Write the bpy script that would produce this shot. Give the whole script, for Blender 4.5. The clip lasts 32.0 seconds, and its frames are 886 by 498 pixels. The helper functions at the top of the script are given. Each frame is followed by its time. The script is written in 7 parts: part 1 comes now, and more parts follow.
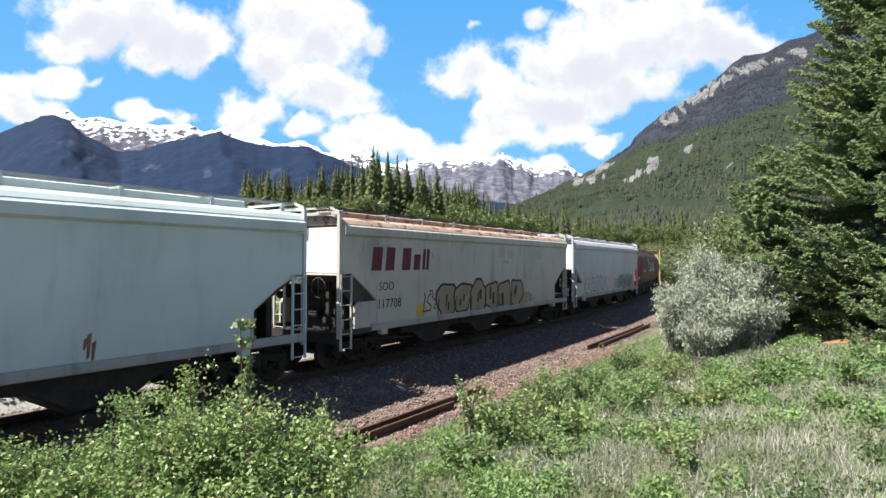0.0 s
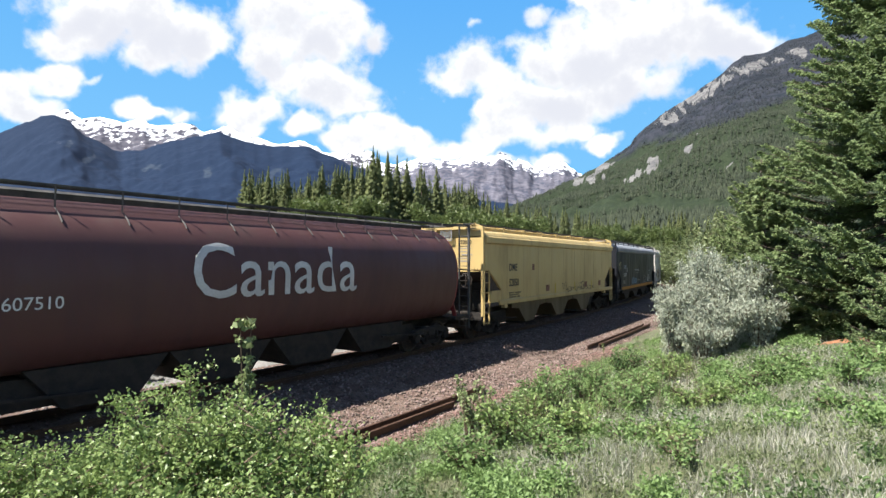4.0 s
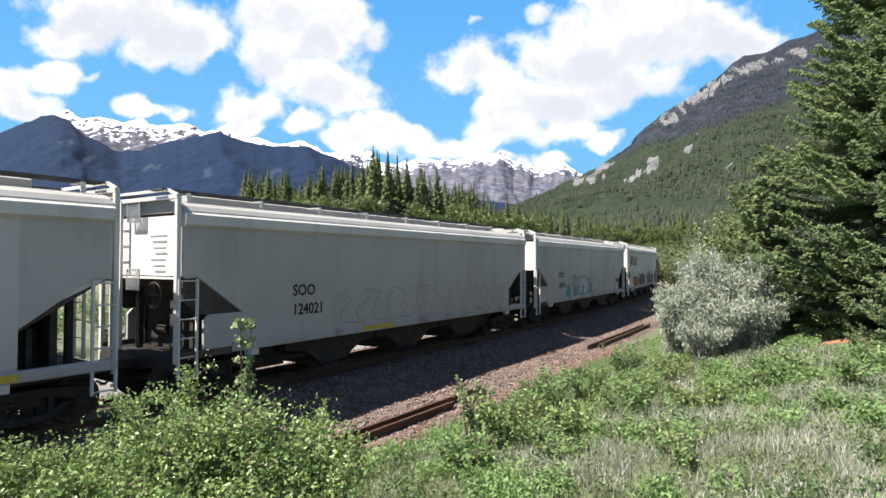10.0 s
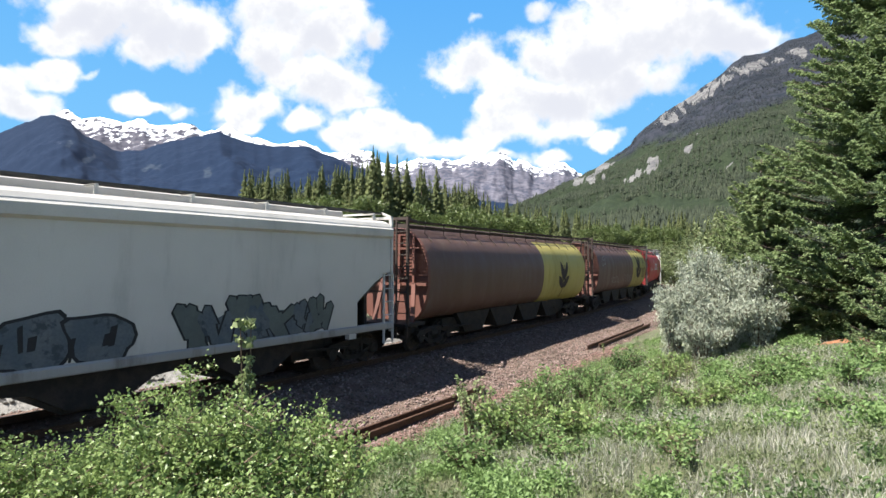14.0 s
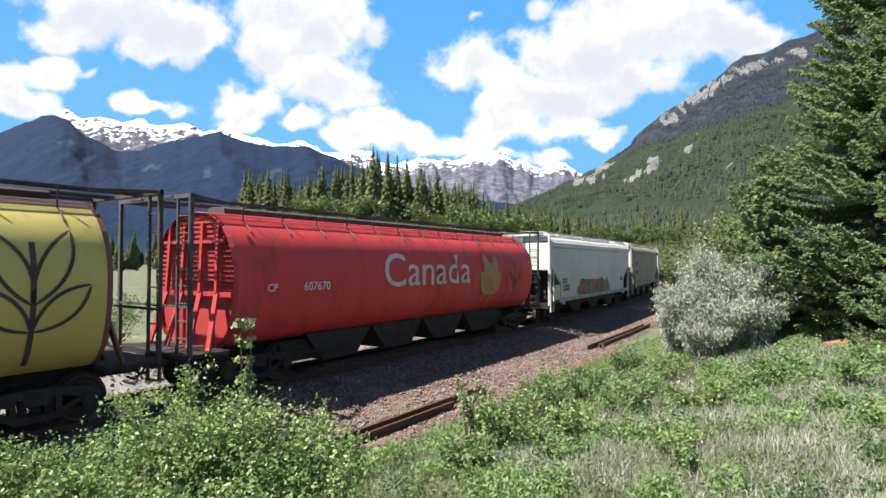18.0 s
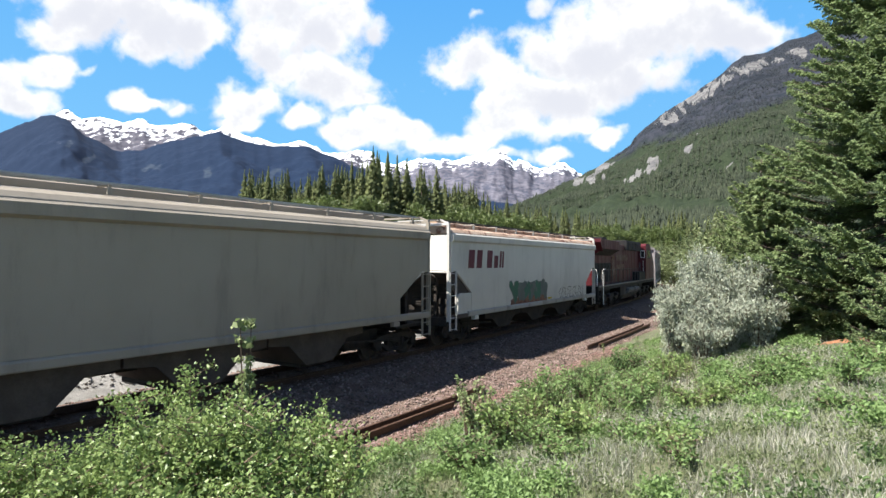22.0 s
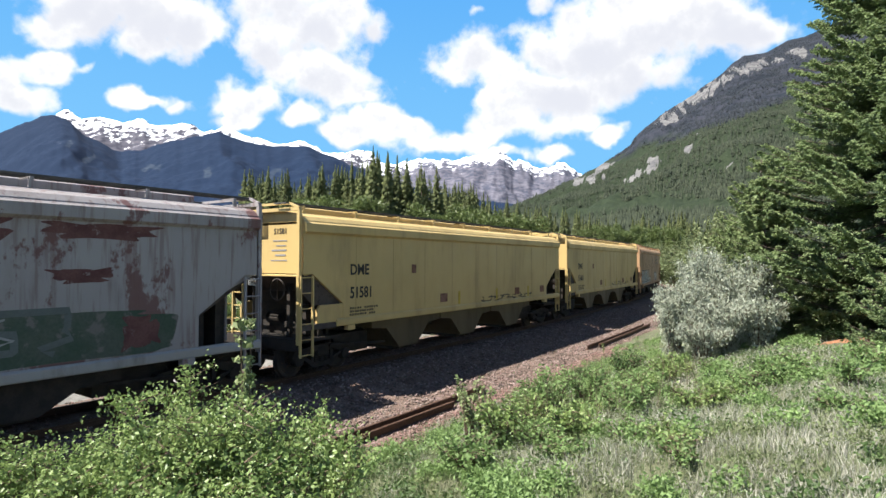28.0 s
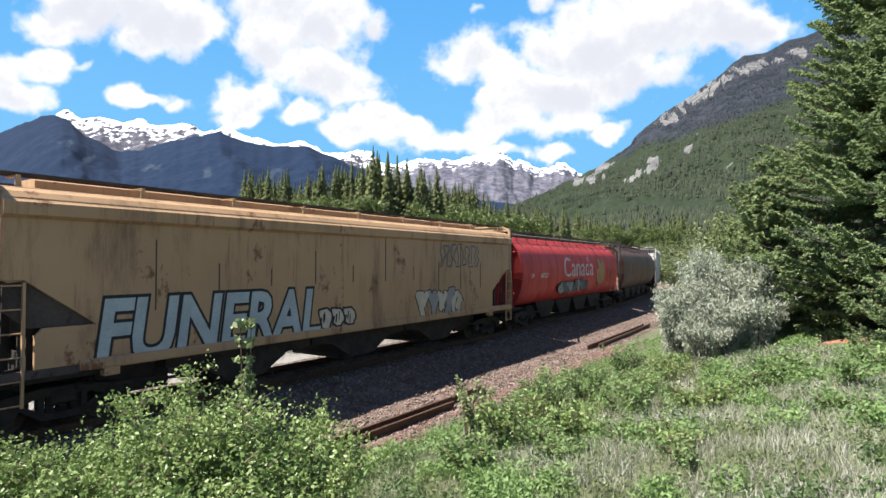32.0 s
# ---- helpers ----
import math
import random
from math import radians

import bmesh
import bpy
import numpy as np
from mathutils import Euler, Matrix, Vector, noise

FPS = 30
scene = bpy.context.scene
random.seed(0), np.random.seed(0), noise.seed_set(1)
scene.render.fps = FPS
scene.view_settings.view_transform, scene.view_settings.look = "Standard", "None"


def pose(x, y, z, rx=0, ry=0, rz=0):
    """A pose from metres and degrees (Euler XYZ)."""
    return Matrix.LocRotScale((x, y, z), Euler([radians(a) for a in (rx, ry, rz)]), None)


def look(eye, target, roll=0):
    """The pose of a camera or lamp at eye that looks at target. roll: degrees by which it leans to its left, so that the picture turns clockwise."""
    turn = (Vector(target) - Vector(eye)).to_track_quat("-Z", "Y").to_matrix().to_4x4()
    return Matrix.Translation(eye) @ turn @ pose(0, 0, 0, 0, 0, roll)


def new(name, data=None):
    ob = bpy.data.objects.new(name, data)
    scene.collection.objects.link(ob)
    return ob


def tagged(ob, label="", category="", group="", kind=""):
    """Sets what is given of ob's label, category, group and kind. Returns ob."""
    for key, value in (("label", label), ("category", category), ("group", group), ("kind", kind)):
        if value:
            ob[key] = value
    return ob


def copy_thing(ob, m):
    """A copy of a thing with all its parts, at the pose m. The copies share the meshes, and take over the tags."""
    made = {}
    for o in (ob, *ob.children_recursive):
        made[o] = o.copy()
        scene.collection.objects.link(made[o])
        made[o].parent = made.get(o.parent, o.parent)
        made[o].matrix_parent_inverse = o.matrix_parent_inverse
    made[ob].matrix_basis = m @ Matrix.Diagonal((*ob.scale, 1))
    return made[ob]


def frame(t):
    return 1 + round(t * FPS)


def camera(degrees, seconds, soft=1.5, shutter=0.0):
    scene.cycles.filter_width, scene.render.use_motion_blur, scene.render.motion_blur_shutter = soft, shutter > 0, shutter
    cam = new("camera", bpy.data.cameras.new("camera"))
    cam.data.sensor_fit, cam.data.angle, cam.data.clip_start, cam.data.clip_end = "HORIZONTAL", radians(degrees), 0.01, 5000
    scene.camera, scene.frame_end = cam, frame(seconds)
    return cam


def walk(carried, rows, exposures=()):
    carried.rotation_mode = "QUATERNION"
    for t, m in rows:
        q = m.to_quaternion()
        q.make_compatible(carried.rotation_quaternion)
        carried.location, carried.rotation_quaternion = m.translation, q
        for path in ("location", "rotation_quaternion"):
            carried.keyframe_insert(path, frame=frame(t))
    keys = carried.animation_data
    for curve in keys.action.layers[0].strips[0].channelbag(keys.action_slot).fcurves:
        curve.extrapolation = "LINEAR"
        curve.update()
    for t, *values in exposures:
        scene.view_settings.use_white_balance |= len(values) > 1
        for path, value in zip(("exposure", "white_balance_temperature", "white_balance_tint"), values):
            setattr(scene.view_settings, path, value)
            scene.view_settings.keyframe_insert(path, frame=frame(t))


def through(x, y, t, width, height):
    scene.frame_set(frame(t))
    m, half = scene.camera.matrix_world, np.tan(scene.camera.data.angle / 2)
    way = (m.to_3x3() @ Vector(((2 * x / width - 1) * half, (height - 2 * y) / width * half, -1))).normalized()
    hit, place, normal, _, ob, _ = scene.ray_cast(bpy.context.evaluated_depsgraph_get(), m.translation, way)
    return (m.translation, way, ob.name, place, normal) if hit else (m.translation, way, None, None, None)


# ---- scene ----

# ---------- camera: it stands still on the slope above the track ----------
EYE = 3.08
SUN_EL, SUN_AZ = radians(56), math.atan2(-0.311, -0.95)
cam = camera(75.09, 32.0, soft=1.5, shutter=0.0)
stand = Matrix.Translation((0, 0, EYE)) @ pose(0, 0, 0, 91.30, 0, 0) @ pose(0, 0, 0, 0, 0, 0.14)
walk(cam, [(0.0, stand), (32.0, stand)])
scene.view_settings.exposure = 1.48

# ---------- world and sun ----------
world = bpy.data.worlds.new("sky")
scene.world = world
world.use_nodes = True
wn, wl = world.node_tree.nodes, world.node_tree.links
sky = wn.new("ShaderNodeTexSky")
sky.sky_type, sky.sun_disc = "NISHITA", False
sky.sun_elevation, sky.sun_rotation = SUN_EL, math.pi / 2 - SUN_AZ
sky.altitude, sky.air_density, sky.dust_density, sky.ozone_density = 1400, 1.0, 0.3, 2.0
wl.new(sky.outputs[0], wn["Background"].inputs[0])
wn["Background"].inputs[1].default_value = 0.068
sun = new("sun", bpy.data.lights.new("sun", "SUN"))
sun.data.energy, sun.data.angle, sun.data.color = 5.0, radians(0.53), (1.0, 0.95, 0.87)
sun_dir = Vector((math.cos(SUN_AZ) * math.cos(SUN_EL), math.sin(SUN_AZ) * math.cos(SUN_EL), math.sin(SUN_EL)))
sun.matrix_world = look(sun_dir * 50, (0, 0, 0))


# ---------- mesh builder ----------
class Shape:
    def __init__(self):
        self.v, self.f = [], []

    def add(self, vs, fs):
        o = len(self.v)
        self.v += [tuple(p) for p in vs]
        self.f += [tuple(i + o for i in f) for f in fs]
        return self

    def box(self, x0, x1, y0, y1, z0, z1):
        vs = [(x, y, z) for x in (x0, x1) for y in (y0, y1) for z in (z0, z1)]
        return self.add(vs, [(0, 1, 3, 2), (4, 6, 7, 5), (0, 4, 5, 1), (2, 3, 7, 6), (0, 2, 6, 4), (1, 5, 7, 3)])

    def bar(self, p, q, w, h=None):
        """a rectangular bar from p to q"""
        p, q = Vector(p), Vector(q)
        d = (q - p).normalized()
        a = d.cross(Vector((0, 0, 1)) if abs(d.z) < 0.9 else Vector((1, 0, 0))).normalized()
        b = a.cross(d)
        a, b = a * w / 2, b * (h or w) / 2
        vs = [p - a - b, p + a - b, p + a + b, p - a + b, q - a - b, q + a - b, q + a + b, q - a + b]
        return self.add(vs, [(0, 1, 2, 3), (7, 6, 5, 4), (0, 4, 5, 1), (1, 5, 6, 2), (2, 6, 7, 3), (3, 7, 4, 0)])

    def prism(self, poly, y0, y1):
        """a polygon of (x, z) pushed along y"""
        n = len(poly)
        vs = [(x, y0, z) for x, z in poly] + [(x, y1, z) for x, z in poly]
        return self.add(vs, [tuple(range(n)), tuple(range(2 * n - 1, n - 1, -1))] + [(i, i + n, (i + 1) % n + n, (i + 1) % n) for i in range(n)])

    def sweep(self, poly, x0, x1, caps=True):
        """a polygon of (y, z) pushed along x"""
        n = len(poly)
        vs = [(x0, y, z) for y, z in poly] + [(x1, y, z) for y, z in poly]
        fs = [(i, (i + 1) % n, (i + 1) % n + n, i + n) for i in range(n)]
        return self.add(vs, fs + ([tuple(range(n - 1, -1, -1)), tuple(range(n, 2 * n))] if caps else []))

    def tube(self, pts, r, n=6):
        pts = [Vector(p) for p in pts]
        rings = []
        for i, p in enumerate(pts):
            d = (pts[min(i + 1, len(pts) - 1)] - pts[max(i - 1, 0)]).normalized()
            a = d.cross(Vector((0, 0, 1)) if abs(d.z) < 0.9 else Vector((1, 0, 0))).normalized()
            b = a.cross(d)
            rr = r[i] if isinstance(r, (list, tuple)) else r
            rings += [p + (a * math.cos(k * math.tau / n) + b * math.sin(k * math.tau / n)) * rr for k in range(n)]
        fs = [(i * n + k, i * n + (k + 1) % n, (i + 1) * n + (k + 1) % n, (i + 1) * n + k) for i in range(len(pts) - 1) for k in range(n)]
        m = (len(pts) - 1) * n
        return self.add(rings, fs + [tuple(range(n - 1, -1, -1)), tuple(range(m, m + n))])

    def lathe(self, prof, c, n=20):
        """a profile of (y, radius) turned about an axis along y through c"""
        vs = [(c[0] + r * math.cos(k * math.tau / n), c[1] + y, c[2] + r * math.sin(k * math.tau / n)) for y, r in prof for k in range(n)]
        fs = [(i * n + k, i * n + (k + 1) % n, (i + 1) * n + (k + 1) % n, (i + 1) * n + k) for i in range(len(prof) - 1) for k in range(n)]
        m = (len(prof) - 1) * n
        return self.add(vs, fs + [tuple(range(n - 1, -1, -1)), tuple(range(m, m + n))])

    def mesh(self, name, material=None, smooth=False):
        me = bpy.data.meshes.new(name)
        me.from_pydata(self.v, [], self.f)
        if material:
            me.materials.append(material)
        if smooth:
            me.polygons.foreach_set("use_smooth", [True] * len(me.polygons))
        me.update()
        return me


def part(name, shape, material, parent, label="", at=None, smooth=False, bevel=0.0):
    """links a shape or a ready mesh as one part under a thing or a part"""
    me = shape.mesh(name, material, smooth) if isinstance(shape, Shape) else shape
    if isinstance(shape, Shape):
        bm = bmesh.new()
        bm.from_mesh(me)
        bmesh.ops.recalc_face_normals(bm, faces=bm.faces)
        if bevel:
            es = [e for e in bm.edges if len(e.link_faces) == 2 and e.calc_face_angle(0) > 0.6]
            bmesh.ops.bevel(bm, geom=es, offset=bevel, segments=2, affect="EDGES", profile=0.6)
        bm.to_mesh(me)
        bm.free()
    ob = new(name, me)
    ob.parent = parent
    if at is not None:
        ob.matrix_basis = at
    return tagged(ob, label) if label else ob


def islands(me):
    """the loose pieces of a mesh as meshes of their own"""
    n = len(me.vertices)
    up = list(range(n))

    def root(i):
        while up[i] != i:
            up[i] = up[up[i]]
            i = up[i]
        return i

    for e in me.edges:
        a, b = root(e.vertices[0]), root(e.vertices[1])
        up[a] = b
    groups = {}
    for q in me.polygons:
        groups.setdefault(root(q.vertices[0]), []).append(tuple(q.vertices))
    out = []
    for fs in groups.values():
        ids = sorted({i for f in fs for i in f})
        at = {v: k for k, v in enumerate(ids)}
        m2 = bpy.data.meshes.new(me.name)
        m2.from_pydata([me.vertices[i].co[:] for i in ids], [], [tuple(at[i] for i in f) for f in fs])
        m2.materials.append(me.materials[0])
        out.append(m2)
    return out


def thing(name, label, category, group="", m=None, kind=""):
    ob = new(name)
    ob.empty_display_size = 0.1
    if m is not None:
        ob.matrix_basis = m
    return tagged(ob, label, category, group, kind)


def grid_mesh(name, P, material, smooth=True, wrap=False):
    """a sheet through an array of points, rows by columns"""
    r, c = P.shape[:2]
    i = np.arange(r * c).reshape(r, c)
    if wrap:
        i = np.concatenate([i, i[:, :1]], 1)
    f = np.stack([i[:-1, :-1], i[:-1, 1:], i[1:, 1:], i[1:, :-1]], -1).reshape(-1, 4)
    return raw_mesh(name, P.reshape(-1, 3), f, material, smooth)


def raw_mesh(name, V, F, material, smooth=False):
    """a mesh out of arrays: V points, F faces of one size"""
    V, F = np.ascontiguousarray(V, np.float32), np.ascontiguousarray(F, np.int32)
    me = bpy.data.meshes.new(name)
    k = F.shape[1]
    me.vertices.add(len(V))
    me.vertices.foreach_set("co", V.ravel())
    me.loops.add(F.size)
    me.loops.foreach_set("vertex_index", F.ravel())
    me.polygons.add(len(F))
    me.polygons.foreach_set("loop_start", np.arange(0, F.size, k, dtype=np.int32))
    if smooth:
        me.polygons.foreach_set("use_smooth", np.ones(len(F), bool))
    me.materials.append(material)
    me.update()
    me.validate()
    return me


# ---------- materials ----------
def nodes_of(name):
    m = bpy.data.materials.new(name)
    m.use_nodes = True
    nt = m.node_tree
    return m, nt.nodes, nt.links, nt.nodes["Principled BSDF"]


def noise_node(n, l, coord, scale, detail=4, rough=0.55, stretch=(1, 1, 1)):
    mp = n.new("ShaderNodeMapping")
    mp.inputs["Scale"].default_value = stretch
    l.new(coord, mp.inputs[0])
    t = n.new("ShaderNodeTexNoise")
    t.inputs["Scale"].default_value, t.inputs["Detail"].default_value, t.inputs["Roughness"].default_value = scale, detail, rough
    l.new(mp.outputs[0], t.inputs["Vector"])
    return t.outputs["Fac"]


def ramp(n, l, fac, lo, hi, a=0.0, b=1.0):
    r = n.new("ShaderNodeMapRange")
    r.interpolation_type = "SMOOTHSTEP"
    for i, x in zip((1, 2, 3, 4), (lo, hi, a, b)):
        r.inputs[i].default_value = x
    l.new(fac, r.inputs[0])
    return r.outputs[0]


def mix(n, l, fac, a, b):
    m = n.new("ShaderNodeMix")
    m.data_type = "RGBA"
    for s, x in ((0, fac), (6, a), (7, b)):
        if hasattr(x, "links"):
            l.new(x, m.inputs[s])
        else:
            m.inputs[s].default_value = (*x, 1) if isinstance(x, tuple) else x
    return m.outputs[2]


def surface(name, a, b, c=None, scale=2.0, fine=30.0, spots=0.62, rough=0.8, metal=0.0, bump=0.3, stretch=(1, 1, 1), vary=0.0, island=False, depth=0.02):
    """two tones in broad patches, fine grain, and a third tone in spots"""
    m, n, l, p = nodes_of(name)
    tc = n.new("ShaderNodeTexCoord").outputs["Object"]
    big = noise_node(n, l, tc, scale, 5, 0.6, stretch)
    small = noise_node(n, l, tc, fine, 3, 0.6, stretch)
    col = mix(n, l, ramp(n, l, big, 0.35, 0.65), a, b)
    col = mix(n, l, ramp(n, l, small, 0.3, 0.75, 0.0, 0.35), col, tuple(x * 0.55 for x in a))
    if c:
        third = noise_node(n, l, tc, scale * 2.7, 6, 0.65, stretch)
        col = mix(n, l, ramp(n, l, third, spots, spots + 0.08), col, c)
    if vary:
        if island:
            rnd = n.new("ShaderNodeNewGeometry").outputs["Random Per Island"]
        else:
            rnd = n.new("ShaderNodeObjectInfo").outputs["Random"]
        hs = n.new("ShaderNodeHueSaturation")
        l.new(ramp(n, l, rnd, 0, 1, 1 - vary, 1 + vary), hs.inputs["Value"])
        l.new(ramp(n, l, rnd, 0, 1, 0.5 + vary * 0.06, 0.5 - vary * 0.06), hs.inputs["Hue"])
        l.new(col, hs.inputs["Color"])
        col = hs.outputs[0]
    l.new(col, p.inputs["Base Color"])
    p.inputs["Roughness"].default_value, p.inputs["Metallic"].default_value = rough, metal
    p.inputs["Specular IOR Level"].default_value = 0.3
    if bump:
        bp = n.new("ShaderNodeBump")
        bp.inputs["Strength"].default_value, bp.inputs["Distance"].default_value = bump, depth
        l.new(small, bp.inputs["Height"])
        l.new(bp.outputs[0], p.inputs["Normal"])
    return m


def car_paint(name, a, grime=(0.12, 0.10, 0.085), rust=(0.13, 0.05, 0.025), dirt=0.35, rusty=0.7, rough=0.55):
    """weathered car paint: streaks that run down, broad soot, specks and runs of rust"""
    m, n, l, p = nodes_of(name)
    tc = n.new("ShaderNodeTexCoord").outputs["Object"]
    streak = noise_node(n, l, tc, 1.7, 6, 0.68, (1.0, 1.0, 0.2))
    broad = noise_node(n, l, tc, 0.45, 4, 0.5)
    speck = noise_node(n, l, tc, 1.1, 8, 0.72, (1.0, 1.0, 0.6))
    runs = noise_node(n, l, tc, 7.0, 4, 0.6, (1.0, 1.0, 0.07))
    fine = noise_node(n, l, tc, 55, 2, 0.5)
    col = mix(n, l, ramp(n, l, broad, 0.3, 0.7), a, tuple(x * 0.86 for x in a))
    col = mix(n, l, ramp(n, l, streak, 0.5, 0.75, 0.0, dirt), col, grime)
    col = mix(n, l, ramp(n, l, fine, 0.45, 0.75, 0.0, 0.12), col, grime)
    col = mix(n, l, ramp(n, l, runs, rusty - 0.03, rusty + 0.12, 0.0, 0.45), col, rust)
    col = mix(n, l, ramp(n, l, speck, rusty, rusty + 0.05, 0.0, 0.85), col, rust)
    l.new(col, p.inputs["Base Color"])
    l.new(ramp(n, l, streak, 0.3, 0.8, rough - 0.1, rough + 0.25), p.inputs["Roughness"])
    p.inputs["Specular IOR Level"].default_value = 0.35
    bp = n.new("ShaderNodeBump")
    bp.inputs["Strength"].default_value, bp.inputs["Distance"].default_value = 0.25, 0.02
    l.new(broad, bp.inputs["Height"])
    l.new(bp.outputs[0], p.inputs["Normal"])
    return m


def leaf_mat(name, a, b, gloss=0.45, through=0.35):
    """leaves: light shines through them, and each one has its own tone"""
    m, n, l, p = nodes_of(name)
    rnd = n.new("ShaderNodeNewGeometry").outputs["Random Per Island"]
    tc = n.new("ShaderNodeTexCoord").outputs["Object"]
    big = noise_node(n, l, tc, 1.3, 3)
    add = n.new("ShaderNodeMath")
    add.operation = "ADD"
    l.new(ramp(n, l, rnd, 0, 1, 0.0, 0.6), add.inputs[0])
    l.new(ramp(n, l, big, 0.3, 0.7, 0.0, 0.4), add.inputs[1])
    col = mix(n, l, add.outputs[0], a, b)
    l.new(col, p.inputs["Base Color"])
    p.inputs["Roughness"].default_value = gloss
    p.inputs["Specular IOR Level"].default_value = 0.3
    tr = n.new("ShaderNodeBsdfTranslucent")
    l.new(col, tr.inputs[0])
    ms = n.new("ShaderNodeMixShader")
    ms.inputs[0].default_value = through
    l.new(p.outputs[0], ms.inputs[1])
    l.new(tr.outputs[0], ms.inputs[2])
    l.new(ms.outputs[0], n["Material Output"].inputs[0])
    return m


STEEL = surface("dark_steel", (0.035, 0.03, 0.027), (0.06, 0.045, 0.035), (0.09, 0.05, 0.03), 3, 40, 0.6, 0.75, 0.0, 0.3)
GRIME = surface("grimy_iron", (0.022, 0.02, 0.018), (0.04, 0.032, 0.026), None, 4, 30, 0.6, 0.85, 0.0, 0.3)
RAILTOP = surface("worn_rail", (0.10, 0.055, 0.035), (0.07, 0.04, 0.028), None, 6, 60, 0.6, 0.6, 0.2, 0.3)
SHINE = surface("polished_rail_head", (0.45, 0.44, 0.42), (0.38, 0.36, 0.34), None, 6, 60, 0.6, 0.28, 0.9, 0.05)
TIE = surface("creosoted_tie", (0.05, 0.04, 0.03), (0.085, 0.07, 0.055), None, 3, 25, 0.6, 0.9, 0.0, 0.6, (0.3, 1, 1), 0.3)
BALLAST = surface("ballast", (0.125, 0.082, 0.064), (0.18, 0.130, 0.106), (0.088, 0.059, 0.047), 2.2, 26, 0.55, 0.95, 0.0, 1.0, depth=0.05)
STONE = surface("ballast_stone", (0.13, 0.091, 0.074), (0.24, 0.190, 0.164), None, 4, 40, 0.6, 0.9, 0.0, 0.4, (1, 1, 1), 0.45, True)
STONE_RED = surface("red_gravel_stone", (0.13, 0.078, 0.06), (0.20, 0.14, 0.115), None, 4, 40, 0.6, 0.9, 0.0, 0.4, (1, 1, 1), 0.45, True)
SOIL = surface("meadow_soil", (0.085, 0.095, 0.05), (0.135, 0.135, 0.085), (0.20, 0.185, 0.15), 0.35, 18, 0.6, 0.95, 0.0, 0.8, depth=0.05)

# ---------- the line of the track ----------
K1, K2, K3, TH0, P0 = 0.0008, 0.0050, -0.0008, 0.979, (-4.658, 13.257)
S0, DS = -520.0, 0.5
_s = np.arange(S0, 760.0, DS)
_k = K1 + 2 * K2 * _s / 100 + 3 * K3 * _s ** 2 / 1e4
_k110 = K1 + 2 * K2 * 1.1 + 3 * K3 * 1.21
_k = np.where(_s < 0, K1 * np.clip(1 + _s / 60, 0, 1), _k)
_k = np.where(_s > 110, _k110 * np.clip(1 - (_s - 110) / 70, 0, 1), _k)
_th = np.cumsum(_k) * DS
_i0 = int(-S0 / DS)
_th += TH0 - _th[_i0]
_x, _y = np.cumsum(np.cos(_th)) * DS, np.cumsum(np.sin(_th)) * DS
_x += P0[0] - _x[_i0]
_y += P0[1] - _y[_i0]
HALF = 1.55
LINE = np.stack([_x - np.sin(_th) * HALF, _y + np.cos(_th) * HALF], 1)


def on_track(s, d=0.0):
    """a point of the track's middle line at s, moved d to its right, and its heading"""
    i = (s - S0) / DS
    th = np.interp(i, np.arange(len(_th)), _th)
    x, y = np.interp(i, np.arange(len(_th)), LINE[:, 0]), np.interp(i, np.arange(len(_th)), LINE[:, 1])
    return x + np.sin(th) * d, y - np.cos(th) * d, th


def off_track(x, y):
    """how far points lie to the right of the track's middle line, and at which s"""
    x, y = np.asarray(x, float), np.asarray(y, float)
    pts = LINE[::6]
    th = _th[::6]
    out, at = np.empty(x.size), np.empty(x.size)
    for k in range(0, x.size, 4000):
        X, Y = x.ravel()[k:k + 4000], y.ravel()[k:k + 4000]
        j = np.argmin((X[:, None] - pts[:, 0]) ** 2 + (Y[:, None] - pts[:, 1]) ** 2, 1)
        dx, dy = X - pts[j, 0], Y - pts[j, 1]
        out[k:k + 4000] = dx * np.sin(th[j]) - dy * np.cos(th[j])
        at[k:k + 4000] = S0 + j * 6 * DS + dx * np.cos(th[j]) + dy * np.sin(th[j])
    return out.reshape(x.shape), at.reshape(x.shape)


def soft_noise(x, y, seed, cell):
    """smooth value noise on a plane"""
    rng = np.random.RandomState(seed)
    T = rng.rand(256, 256)
    u, v = x / cell, y / cell
    i, j = np.floor(u).astype(int), np.floor(v).astype(int)
    a, b = u - i, v - j
    a, b = a * a * (3 - 2 * a), b * b * (3 - 2 * b)
    g = lambda p, q: T[p % 256, q % 256]
    return (g(i, j) * (1 - a) + g(i + 1, j) * a) * (1 - b) + (g(i, j + 1) * (1 - a) + g(i + 1, j + 1) * a) * b - 0.5


def ground_z(x, y):
    x, y = np.asarray(x, float), np.asarray(y, float)
    d, s = off_track(x, y)
    near = np.interp(d, [-400, -60, -14, -7, -4.6, -3.4, 3.2, 5.6, 7.2, 10, 13, 18, 40, 120, 600], [-1.5, -1.2, -0.9, -0.75, -0.45, -0.7, -0.7, -0.52, -0.15, 0.70, 1.38, 1.6, 1.9, 2.5, 4])
    lump = soft_noise(x, y, 3, 2.1) * 0.22 + soft_noise(x, y, 4, 0.7) * 0.08
    return near + lump * np.clip((np.abs(d) - 5.4) / 1.5, 0, 1) * np.clip(np.abs(d) / 12, 0.6, 1.5)


